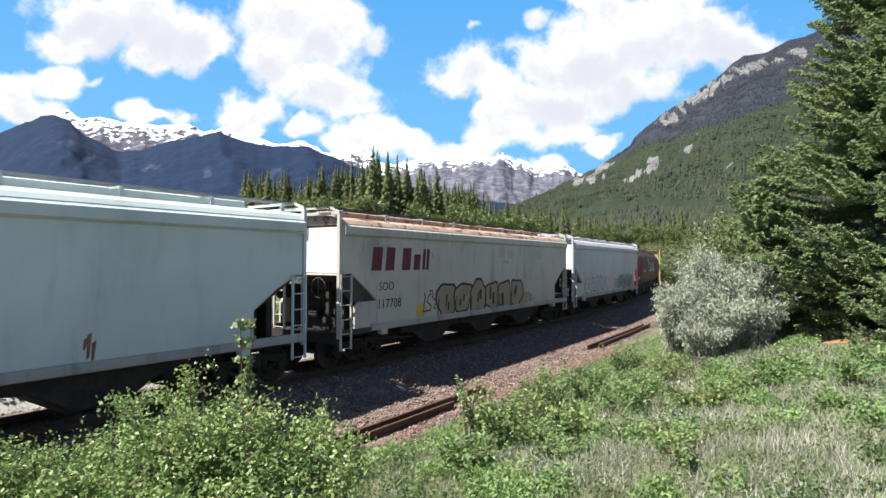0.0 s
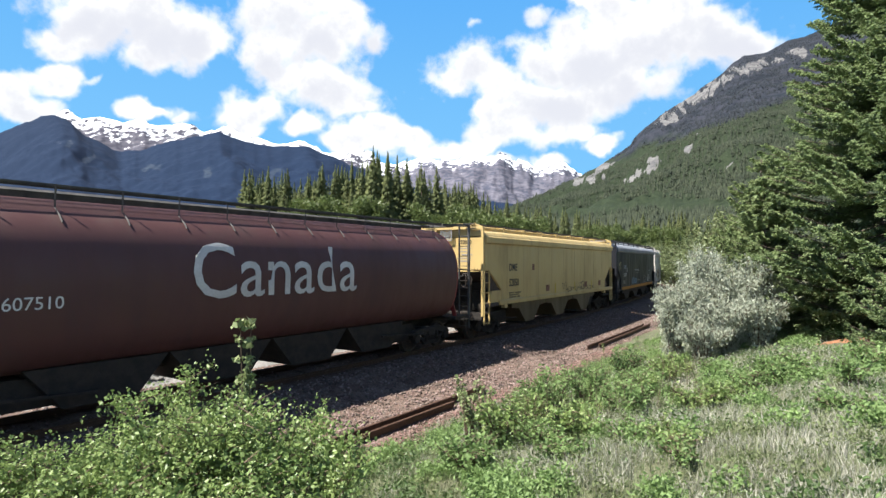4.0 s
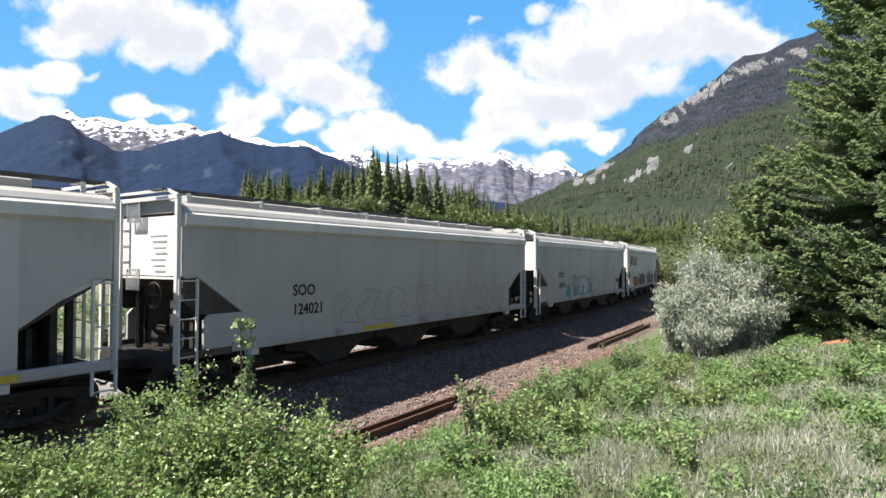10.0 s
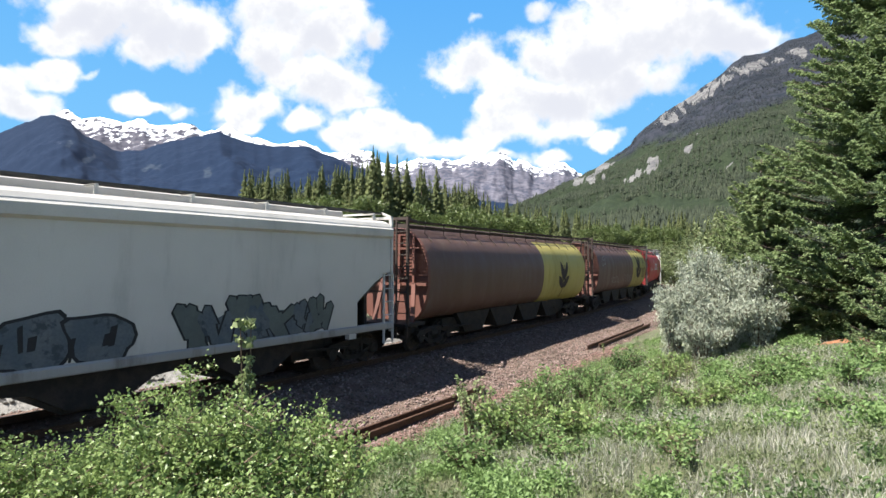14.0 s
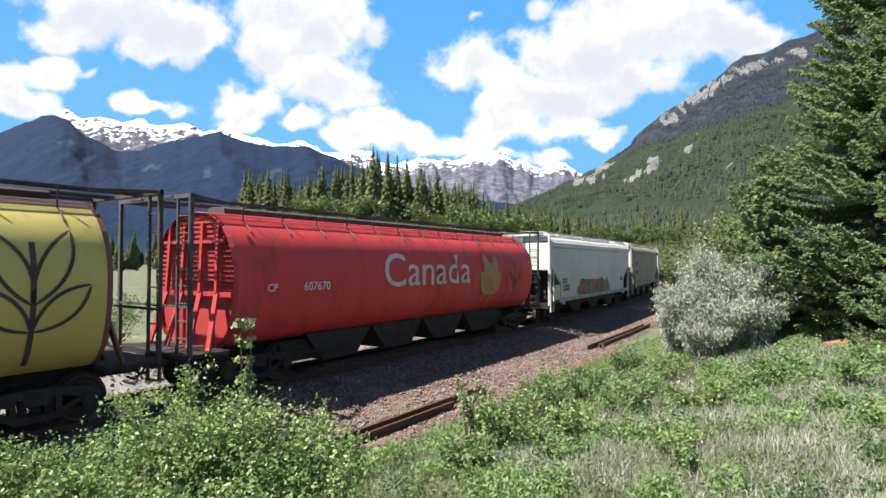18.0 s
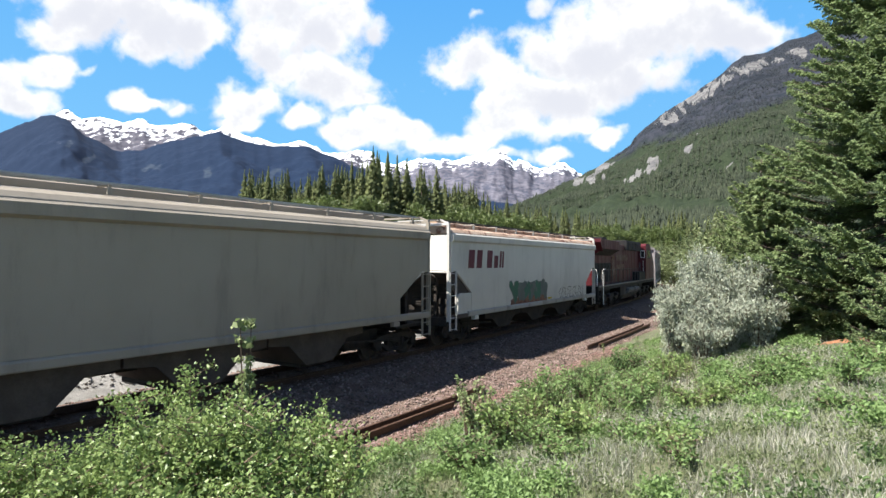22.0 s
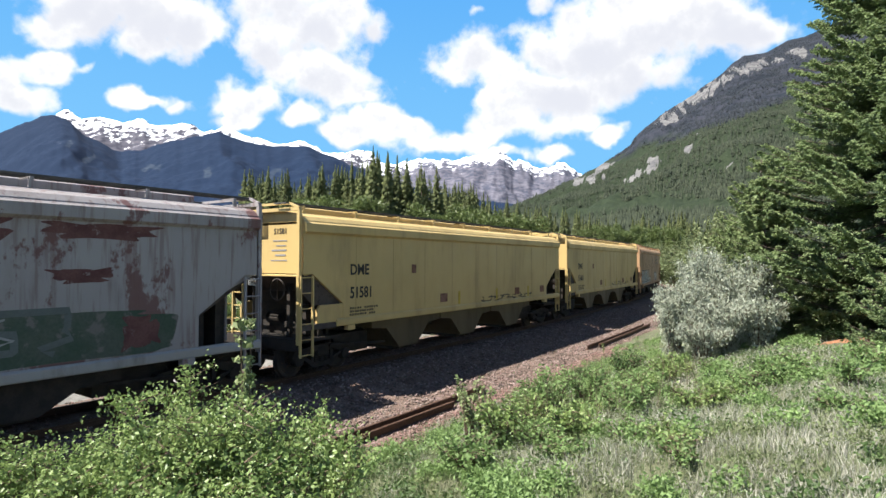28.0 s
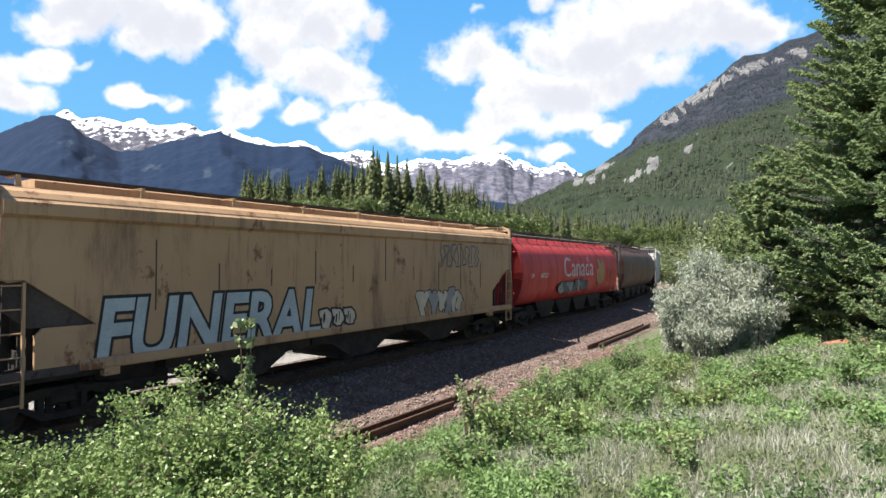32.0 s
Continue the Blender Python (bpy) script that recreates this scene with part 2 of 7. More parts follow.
# ground: one sheet from the camera's feet to the horizon
rad = np.concatenate([[0.01], np.geomspace(0.8, 60, 170), np.geomspace(64, 4900, 60)])
ang = np.concatenate([np.linspace(-52, 52, 260), np.linspace(54, 306, 90)])
R_, A_ = np.meshgrid(rad, np.radians(ang), indexing="ij")
GX, GY = R_ * np.sin(A_) + 0.37, R_ * np.cos(A_) - 0.4
GP = np.stack([GX, GY, ground_z(GX, GY)], -1)
ground = new("ground", grid_mesh("ground", GP, SOIL, True, True))
tagged(ground, "weedy meadow ground of soil, moss and short grass", "ground", kind="structure")

# ballast bed: a swept bank of crushed stone with a lower bench on the near side
sec = [(-3.9, -0.72), (-3.3, -0.62), (-1.9, -0.22), (-1.3, -0.17), (1.3, -0.17), (1.9, -0.22), (2.9, -0.50), (3.6, -0.545), (4.3, -0.53), (5.5, -0.545), (6.4, -0.85)]
ss = np.concatenate([np.arange(-400, -40, 8.0), np.arange(-40, 60, 0.5), np.arange(60, 200, 2.0), np.arange(200, 640, 8.0)])
sd = np.concatenate([np.linspace(sec[i][0], sec[i + 1][0], 7)[:-1] for i in range(len(sec) - 1)] + [[sec[-1][0]]])
sz = np.interp(sd, [a for a, b in sec], [b for a, b in sec])
SS, DD = np.meshgrid(ss, sd, indexing="ij")
bx, by, _ = on_track(SS, DD)
bz = np.broadcast_to(sz, SS.shape) + soft_noise(bx, by, 7, 0.5) * 0.07 + soft_noise(bx, by, 8, 0.16) * 0.05
ballast = new("ballast_bed", grid_mesh("ballast_bed", np.stack([bx, by, bz], -1), BALLAST))
tagged(ballast, "bank of grey and reddish crushed stone under the rails", "ballast", kind="structure")

# rails: head, web and foot
RAIL = [(-0.068, 0), (0.068, 0), (0.068, 0.012), (0.012, 0.03), (0.012, 0.125), (0.036, 0.135), (0.036, 0.168), (0.026, 0.176), (-0.026, 0.176), (-0.036, 0.168), (-0.036, 0.135), (-0.012, 0.125), (-0.012, 0.03), (-0.068, 0.012)]


def swept_rail(name, d0, s_list, z0, material, parent, label, wob=0.0):
    prof = np.array(RAIL)
    S, D = np.meshgrid(np.array(s_list), prof[:, 0] + d0, indexing="ij")
    x, y, _ = on_track(S, D + (wob * np.sin(S * 0.9) if wob else 0))
    z = np.broadcast_to(prof[:, 1] + z0, S.shape)
    P = np.stack([x, y, z], -1)
    r, c = P.shape[:2]
    i = np.arange(r * c).reshape(r, c)
    i = np.concatenate([i, i[:, :1]], 1)
    f = [tuple(q) for q in np.stack([i[:-1, :-1], i[:-1, 1:], i[1:, 1:], i[1:, :-1]], -1).reshape(-1, 4).tolist()]
    sh = Shape().add(P.reshape(-1, 3).tolist(), f + [tuple(range(c)), tuple(range((r - 1) * c, r * c))])
    return part(name, sh, material, parent, label)


track = thing("railway_track", "curved single railway track on ballast", "track", kind="structure")
for d0 in (-0.755, 0.755):
    swept_rail("rail", d0, ss[(ss > -300) & (ss < 560)].tolist(), -0.176, RAILTOP, track, "running rail with a worn head")
tie = Shape().box(-0.115, 0.115, -1.3, 1.3, -0.36, -0.185)
tie_mesh = tie.mesh("tie", TIE)
for k in range(230):
    s = -42 + k * 0.53
    x, y, th = on_track(s)
    t_ob = part("tie", tie_mesh, None, track, at=pose(float(x), float(y), 0, 0, 0, math.degrees(float(th)) + random.uniform(-1, 1)))

# spare rails dumped along the toe of the bank
for d0, s_a, s_b, zz in ((4.80, -6.0, 5.6, -0.50), (5.06, -5.5, 3.6, -0.52), (4.62, 14.6, 24.4, -0.50), (4.86, 15.4, 25.0, -0.52)):
    spare = thing("spare_rail", "rusty spare rail lying on its foot beside the ballast", "rail", "spare rails beside the track")
    swept_rail("rail_bar", d0, np.linspace(s_a, s_b, 20).tolist(), zz, RAILTOP, spare, "")

# ---------- the train ----------
# places of the cars: D is where a car's near roof corner stands on the line at 13 s
SPEED, SLOW = 11.40, -0.0124


def line_place(D, t):
    u = t - 13.0
    return D - SPEED * u - SLOW * u * u


WHEEL_R = 0.457
CARS = []          # thing, place of the middle at 13 s, half the bogie spacing
SPINNERS = []      # wheelset, place at 13 s
_cache = {}


def shared(key, make):
    if key not in _cache:
        _cache[key] = make()
    return _cache[key]


def finish(shape, name, material, bevel=0.0, smooth=False):
    """a mesh for several parts to share"""
    me = shape.mesh(name, material, smooth)
    bm = bmesh.new()
    bm.from_mesh(me)
    bmesh.ops.recalc_face_normals(bm, faces=bm.faces)
    if bevel:
        es = [e for e in bm.edges if len(e.link_faces) == 2 and e.calc_face_angle(0) > 0.6]
        bmesh.ops.bevel(bm, geom=es, offset=bevel, segments=2, affect="EDGES")
    bm.to_mesh(me)
    bm.free()
    return me


def wheelset_mesh():
    sh = Shape()
    r = WHEEL_R
    for sg in (-1, 1):
        prof = [(-0.07, r + 0.028), (-0.045, r + 0.028), (-0.035, r), (0.07, r - 0.008), (0.07, r - 0.07), (0.03, r - 0.10), (0.03, 0.16), (0.08, 0.13), (0.08, 0.02)]
        prof = [(sg * (0.755 + a), b) for a, b in prof]
        sh.lathe(prof, (0, 0, 0), 22)
    sh.lathe([(-1.02, 0.075), (1.02, 0.075)], (0, 0, 0), 10)
    for k in range(3):
        a = k * math.tau / 3
        for sg in (-1, 1):
            sh.box(math.cos(a) * 0.09 - 0.03, math.cos(a) * 0.09 + 0.03, sg * 1.02 - 0.015, sg * 1.02 + 0.015, math.sin(a) * 0.09 - 0.03, math.sin(a) * 0.09 + 0.03)
    return finish(sh, "wheelset", STEEL)


def side_frame_mesh(axles):
    """cast side frame: two arched arms over the axle boxes with a spring window"""
    sh = Shape()
    for a, b in zip(axles, axles[1:]):
        c = (a + b) / 2
        h = (b - a) / 2
        sh.prism([(a - 0.22, 0.58), (a - 0.1, 0.72), (c - 0.35, 0.80), (c + 0.35, 0.80), (b + 0.1, 0.72), (b + 0.22, 0.58), (b + 0.16, 0.44), (b - 0.05, 0.50), (c + 0.36, 0.66), (c - 0.36, 0.66), (a + 0.05, 0.50), (a - 0.16, 0.44)], -0.09, 0.09)
        sh.prism([(a + 0.1, 0.52), (c - 0.34, 0.22), (c + 0.34, 0.22), (b - 0.1, 0.52), (b - 0.24, 0.52), (c + 0.26, 0.34), (c - 0.26, 0.34), (a + 0.24, 0.52)], -0.08, 0.08)
        for k in (-0.36, 0.36):
            sh.box(c + k - 0.05, c + k + 0.05, -0.08, 0.08, 0.3, 0.72)
        for k in (-0.2, 0.0, 0.2):
            sh.lathe([(0, 0.02), (0.001, 0.02)], (c + k, 0, 0.5), 4)
            for z in np.arange(0.36, 0.64, 0.045):
                sh.box(c + k - 0.075, c + k + 0.075, -0.075, 0.075, z, z + 0.024)
    for a in axles:
        sh.lathe([(-0.13, 0.02), (-0.13, 0.15), (0.06, 0.16), (0.06, 0.02)], (a, 0, WHEEL_R), 10)
    return finish(sh, "side_frame", GRIME)


def bogie(car, x, axles=(-0.88, 0.88), D_mid=0.0):
    b = part("bogie", shared("bolster" + str(len(axles)), lambda: finish(Shape().box(-0.22, 0.22, -1.15, 1.15, 0.5, 0.78).box(-0.4, 0.4, -0.35, 0.35, 0.78, 0.98), "bolster", GRIME, 0.02)), None, car, "grimy cast-steel bogie", pose(x, 0, 0))
    for sg in (-1, 1):
        part("side_frame", shared("frame" + str(axles), lambda: side_frame_mesh(axles)), None, b, at=pose(0, sg * 1.05, 0, 0, 0, 0 if sg < 0 else 180))
    for a in axles:
        w = part("wheelset", shared("wheelset", wheelset_mesh), None, b, "steel wheels on their axle", pose(a, 0, WHEEL_R))
        SPINNERS.append((w, D_mid + x + a, a))
    return b


def coupler(car, x, sg):
    def make():
        sh = Shape().box(-0.55, 0.0, -0.1, 0.1, 0.76, 0.96)
        sh.prism([(0, 0.72), (0.16, 0.74), (0.24, 0.80), (0.24, 0.94), (0.12, 1.0), (0, 1.0)], -0.14, 0.05)
        sh.tube([(0, 0.22, 0.86), (0.1, 0.24, 0.66), (0.26, 0.2, 0.52), (0.4, 0.12, 0.60)], 0.03, 6)
        return finish(sh, "coupler", GRIME, 0.01)
    part("coupler", shared("coupler", make), None, car, "knuckle coupler with air hose", pose(x, 0, 0, 0, 0, 0 if sg > 0 else 180))


def ladder_mesh(w, z0, z1, material, rungs=None):
    sh = Shape()
    for x in (0, w):
        sh.box(x - 0.022, x + 0.022, -0.03, 0.03, z0, z1)
    n = rungs or int((z1 - z0) / 0.36)
    for k in range(n + 1):
        z = z0 + 0.05 + (z1 - z0 - 0.1) * k / n
        sh.tube([(0, 0, z), (w, 0, z)], 0.016, 5)
    return finish(sh, "ladder", material)


def grating_mesh(length, w, material, bars=0.06):
    """running board: edge angles and cross bars with gaps"""
    sh = Shape()
    for y in (-w / 2, w / 2):
        sh.box(0, length, y - 0.012, y + 0.012, -0.018, 0.022)
    for y in (-w / 6, w / 6):
        sh.box(0, length, y - 0.012, y + 0.012, -0.02, 0.012)
    for k in range(int(length / bars)):
        sh.box(k * bars, k * bars + 0.014, -w / 2, w / 2, -0.008, 0.02)
    return finish(sh, "running_board", material)


def letters(txt, size, material, parent, x, z, y=-1.585, name="lettering", wide=1.0, slant=0.0, bold=0.0, label="", deep=0.002):
    """words in the built-in font, painted on a car's side"""
    cu = bpy.data.curves.new(name, "FONT")
    cu.body, cu.size, cu.shear, cu.offset, cu.extrude = txt, size * 1.38, slant, bold, deep
    cu.resolution_u = 3
    ob = bpy.data.objects.new(name, cu)
    scene.collection.objects.link(ob)
    me = bpy.data.meshes.new_from_object(ob.evaluated_get(bpy.context.evaluated_depsgraph_get()))
    bpy.data.objects.remove(ob)
    me.materials.clear()
    me.materials.append(material)
    obs = [part(name, m2, None, parent, label, pose(x, y, z, 90, 0, 0) @ Matrix.Diagonal((wide, 1, 1, 1))) for m2 in islands(me)]
    return obs


def bars(parent, x0, x1, z0, z1, material, y=-1.584, rows=1, n=8, seed=1, name="lettering", label=""):
    """writing too small or worn to read: plain bars of its size"""
    rng = random.Random(seed)
    sh = Shape()
    h = (z1 - z0) / (rows * 1.5 - 0.5)
    for r in range(rows):
        z = z1 - h - r * h * 1.5
        w = (x1 - x0) / n
        for k in range(n if r == 0 else max(2, n - rng.randint(0, 2))):
            if rng.random() < 0.9:
                sh.box(x0 + k * w, x0 + k * w + w * rng.uniform(0.6, 0.85), y, y + 0.004, z, z + h)
    return tagged(part(name, sh, material, parent, label), kind="stuff")


def block_letters(parent, x0, x1, z0, z1, heights, material, y=-1.584, slant=0.12, name="wordmark", label=""):
    """a brand's word drawn as plain leaning blocks"""
    tot = sum(w for w, h in heights)
    x = x0
    for w, h in heights:
        ww = (x1 - x0) * w / tot
        if h > 0:
            zt, t = z0 + (z1 - z0) * h, min(ww * 0.30, 0.17)
            a, b = x, x + ww * 0.72
            k = slant * (zt - z0)
            o = [(a, z0), (b, z0), (b + k, zt), (a + k, zt)]
            part(name, Shape().prism(o, y, y + 0.004), material, parent, label)
        x += ww


def graffiti(parent, x0, x1, z0, z1, fill, edge, n, seed, y=-1.584, name="graffiti", label="", hollow=False, line=0.06):
    """rows of bulging spray-can shapes with dark outlines"""
    rng = random.Random(seed)
    W = (x1 - x0) / n
    def ring(cx, cz, rx, rz, wob, k=22):
        ph, lean = rng.random() * 6, rng.uniform(-0.25, 0.25)
        out = []
        for i in range(k):
            a = i * math.tau / k
            r = 1 + wob * math.sin(3 * a + ph) + wob * 0.8 * math.sin(5 * a + ph * 2)
            cc, sn = math.cos(a), math.sin(a)
            cc, sn = math.copysign(abs(cc) ** 0.7, cc), math.copysign(abs(sn) ** 0.7, sn)
            out.append((cx + rx * r * cc + lean * rz * r * sn, cz + rz * r * sn))
        return out

    for i in range(n):
        f, e, f2 = Shape(), Shape(), Shape()
        cx, cz = x0 + W * (i + 0.5), (z0 + z1) / 2 + rng.uniform(-0.05, 0.05) * (z1 - z0)
        rx, rz = W * 0.56, (z1 - z0) * rng.uniform(0.42, 0.5)
        st = rng.getstate()
        o = ring(cx, cz, rx, rz, 0.09)
        rng.setstate(st)
        inn = ring(cx, cz, rx - line, rz - line, 0.09)
        yy = y - 0.0012 * (i % 3)
        k = len(o)
        vs = [(px, yy, pz) for px, pz in o] + [(px, yy, pz) for px, pz in inn]
        e.add(vs, [(j, (j + 1) % k, (j + 1) % k + k, j + k) for j in range(k)])
        if not hollow:
            f.add([(px, yy + 0.0004, pz) for px, pz in inn], [tuple(range(k))])
        for _ in range(2):
            px, pz = cx + rng.uniform(-0.35, 0.35) * rx, cz + rng.uniform(-0.45, 0.25) * rz
            hw_, hh_ = rx * rng.uniform(0.08, 0.2), rz * rng.uniform(0.25, 0.5)
            tilt = rng.uniform(-0.25, 0.25) * hh_
            f2.add([(px - hw_, yy - 0.0006, pz - hh_), (px + hw_ * 0.4, yy - 0.0006, pz - hh_ * 0.9), (px + hw_ + tilt, yy - 0.0006, pz + hh_), (px - hw_ * 0.6 + tilt, yy - 0.0006, pz + hh_ * 0.8)], [(0, 1, 2, 3)])
        bx_, bz_ = cx - rx * 0.9, cz - rz * 0.2
        f2.add([(bx_, yy - 0.0008, bz_ - rz * 0.6), (bx_ + 0.05, yy - 0.0008, bz_ - rz * 0.6), (bx_ + 0.13, yy - 0.0008, bz_ + rz * 0.3), (bx_ + 0.06, yy - 0.0008, bz_ + rz * 0.3)], [(0, 1, 2, 3)])
        ob = part(name, e, edge, parent, label)
        if not hollow:
            part("paint_fill", f, fill, ob)
        tagged(part("inner_line", f2, edge, ob), kind="stuff")


def wildstyle(parent, x0, x1, z0, z1, inks, edge, n, seed, y=-1.584, name="graffiti", label=""):
    """crowded sprayed shapes: thick leaning strokes with pointed ends over a dark outline"""
    r = random.Random(seed)
    w, hgt = (x1 - x0) / n, z1 - z0

    def stroke(shape, p, q, t, yy):
        dx, dz = q[0] - p[0], q[1] - p[1]
        ln = math.hypot(dx, dz) + 1e-6
        ux, uz = dx / ln, dz / ln
        nx, nz = -uz * t / 2, ux * t / 2
        k = t * 0.45
        pts = [(p[0] - ux * k * 0.3 + nx, p[1] - uz * k * 0.3 + nz), (p[0] - ux * k - nx, p[1] - uz * k - nz),
               (q[0] + ux * k * 0.2 - nx * 1.15, q[1] + uz * k * 0.2 - nz * 1.15), (q[0] + ux * k, q[1] + uz * k), (q[0] + nx * 1.15, q[1] + nz * 1.15)]
        shape.add([(a_, yy, b_) for a_, b_ in pts], [(0, 1, 2, 3, 4)])

    for i in range(n):
        lean = r.uniform(-0.12, 0.28)
        k = r.uniform(0.82, 1.0)
        lift = r.uniform(0.0, 0.08) * hgt
        out, fill = Shape(), Shape()
        t = min(w, hgt) * r.uniform(0.30, 0.40)
        for j in range(5):
            sw = r.uniform(-0.65, 0.65)
            p = (r.uniform(0.0, 0.9), r.choice((0.0, 0.25, 0.5)) * k + r.uniform(0.0, 0.1))
            q = (p[0] * 0.5 + 0.25 + sw, min(1.0, p[1] + r.uniform(0.45, 0.9)) * k)
            P, Q = [(x0 + w * (i + a_ * 1.12 - 0.06) + lean * b_ * hgt * 0.5, z0 + lift + b_ * hgt * 0.94) for a_, b_ in (p, q)]
            stroke(out, P, Q, t + 0.09, y - 0.0004 * j - 0.0002 * (i % 2))
            stroke(fill, P, Q, t, y - 0.0026 - 0.0003 * j - 0.0001 * (i % 2))
        ob = part(name, out, edge, parent, label)
        part("paint_fill", fill, inks[i % len(inks)], ob)


def scribble(parent, x0, x1, z0, z1, material, n, seed, y=-1.586, w=0.03, name="graffiti", label="sprayed scrawl"):
    """thin sprayed lines"""
    rng = random.Random(seed)
    sh = Shape()
    W = (x1 - x0) / n
    pts = []
    for i in range(n):
        for k in range(7):
            pts.append((x0 + W * (i + rng.uniform(0.05, 0.95)), z0 + (z1 - z0) * (k / 6.0 if i % 2 else 1 - k / 6.0) + rng.uniform(-0.06, 0.06)))
    vs = []
    for j, p in enumerate(pts):
        q0, q1 = pts[max(j - 1, 0)], pts[min(j + 1, len(pts) - 1)]
        dx, dz = q1[0] - q0[0], q1[1] - q0[1]
        L = math.hypot(dx, dz) + 1e-6
        nx, nz = -dz / L * w / 2, dx / L * w / 2
        vs += [(p[0] - nx, y - 0.00003 * j, p[1] - nz), (p[0] + nx, y - 0.00003 * j, p[1] + nz)]
    sh.add(vs, [(2 * j, 2 * j + 2, 2 * j + 3, 2 * j + 1) for j in range(len(pts) - 1)])
    return part(name, sh, material, parent, label)


def patch(parent, x0, x1, z0, z1, material, seed, y=-1.5835, name="paint_patch", label="", k=26, wob=0.14, sq=0.5):
    """a ragged painted-over or rusted patch on the side"""
    rng = random.Random(seed)
    ph = [rng.random() * 6.28 for _ in range(4)]
    pts = []
    for i in range(k):
        a = i * math.tau / k
        r = 1 + wob * (math.sin(3 * a + ph[0]) + 0.7 * math.sin(7 * a + ph[1]) + 0.5 * math.sin(11 * a + ph[2]))
        cc, sn = math.cos(a), math.sin(a)
        cc, sn = math.copysign(abs(cc) ** sq, cc), math.copysign(abs(sn) ** sq, sn)
        pts.append(((x0 + x1) / 2 + (x1 - x0) / 2 * cc * r, y, (z0 + z1) / 2 + (z1 - z0) / 2 * sn * r))
    return part(name, Shape().add(pts, [tuple(range(k))]), material, parent, label)


def flat_paint(name, c, rough=0.6):
    return surface(name, c, tuple(x * 0.8 for x in c), None, 1.5, 20, 0.6, rough, 0.0, 0.0)


INK = flat_paint("black_paint", (0.02, 0.02, 0.022))
MAROON_INK = flat_paint("maroon_paint", (0.115, 0.018, 0.032))
WHITE_INK = flat_paint("white_paint", (0.72, 0.72, 0.70))
YELLOW_INK = flat_paint("yellow_paint", (0.50, 0.36, 0.04))
GREY_INK = flat_paint("grey_paint", (0.28, 0.28, 0.28))
ORANGE_INK = flat_paint("orange_paint", (0.34, 0.13, 0.065))
TEAL_INK = flat_paint("teal_paint", (0.10, 0.23, 0.22))
PINK_INK = flat_paint("pink_paint", (0.40, 0.28, 0.28))
BLUE_INK = flat_paint("blue_paint", (0.085, 0.115, 0.145))
CREAM_INK = flat_paint("cream_paint", (0.52, 0.46, 0.36))
GREEN_INK = flat_paint("green_paint", (0.04, 0.13, 0.085))
SKY_INK = flat_paint("pale_blue_paint", (0.37, 0.43, 0.44))
TAN_INK = flat_paint("dull_tan_paint", (0.29, 0.235, 0.18))
STRAW_INK = flat_paint("straw_paint", (0.38, 0.33, 0.17))
FADED_TEAL = surface("faded_teal_paint", (0.15, 0.225, 0.235), (0.22, 0.28, 0.285), (0.08, 0.13, 0.15), 1.1, 20, 0.58, 0.7, 0.0, 0.0)
DUSK_INK = surface("slate_blue_sprayed_paint", (0.075, 0.095, 0.115), (0.115, 0.13, 0.14), (0.045, 0.055, 0.065), 1.3, 20, 0.55, 0.7, 0.0, 0.0)
RUST_INK = surface("rust_patch", (0.15, 0.07, 0.045), (0.24, 0.13, 0.09), (0.09, 0.04, 0.03), 3, 25, 0.55, 0.85, 0.0, 0.2)
WHITE = car_paint("white_car_paint", (0.515, 0.495, 0.46), dirt=0.22, rusty=0.73)
GALV = surface("galvanised_steel", (0.30, 0.31, 0.32), (0.42, 0.43, 0.44), None, 2, 40, 0.6, 0.5, 0.5, 0.1)


# dark brown that holds the shade under the car ends
SLOPE = surface("shade_brown_paint", (0.052, 0.040, 0.034), (0.082, 0.066, 0.056), (0.035, 0.027, 0.023), 1.5, 25, 0.58, 0.9, 0.0, 0.2)


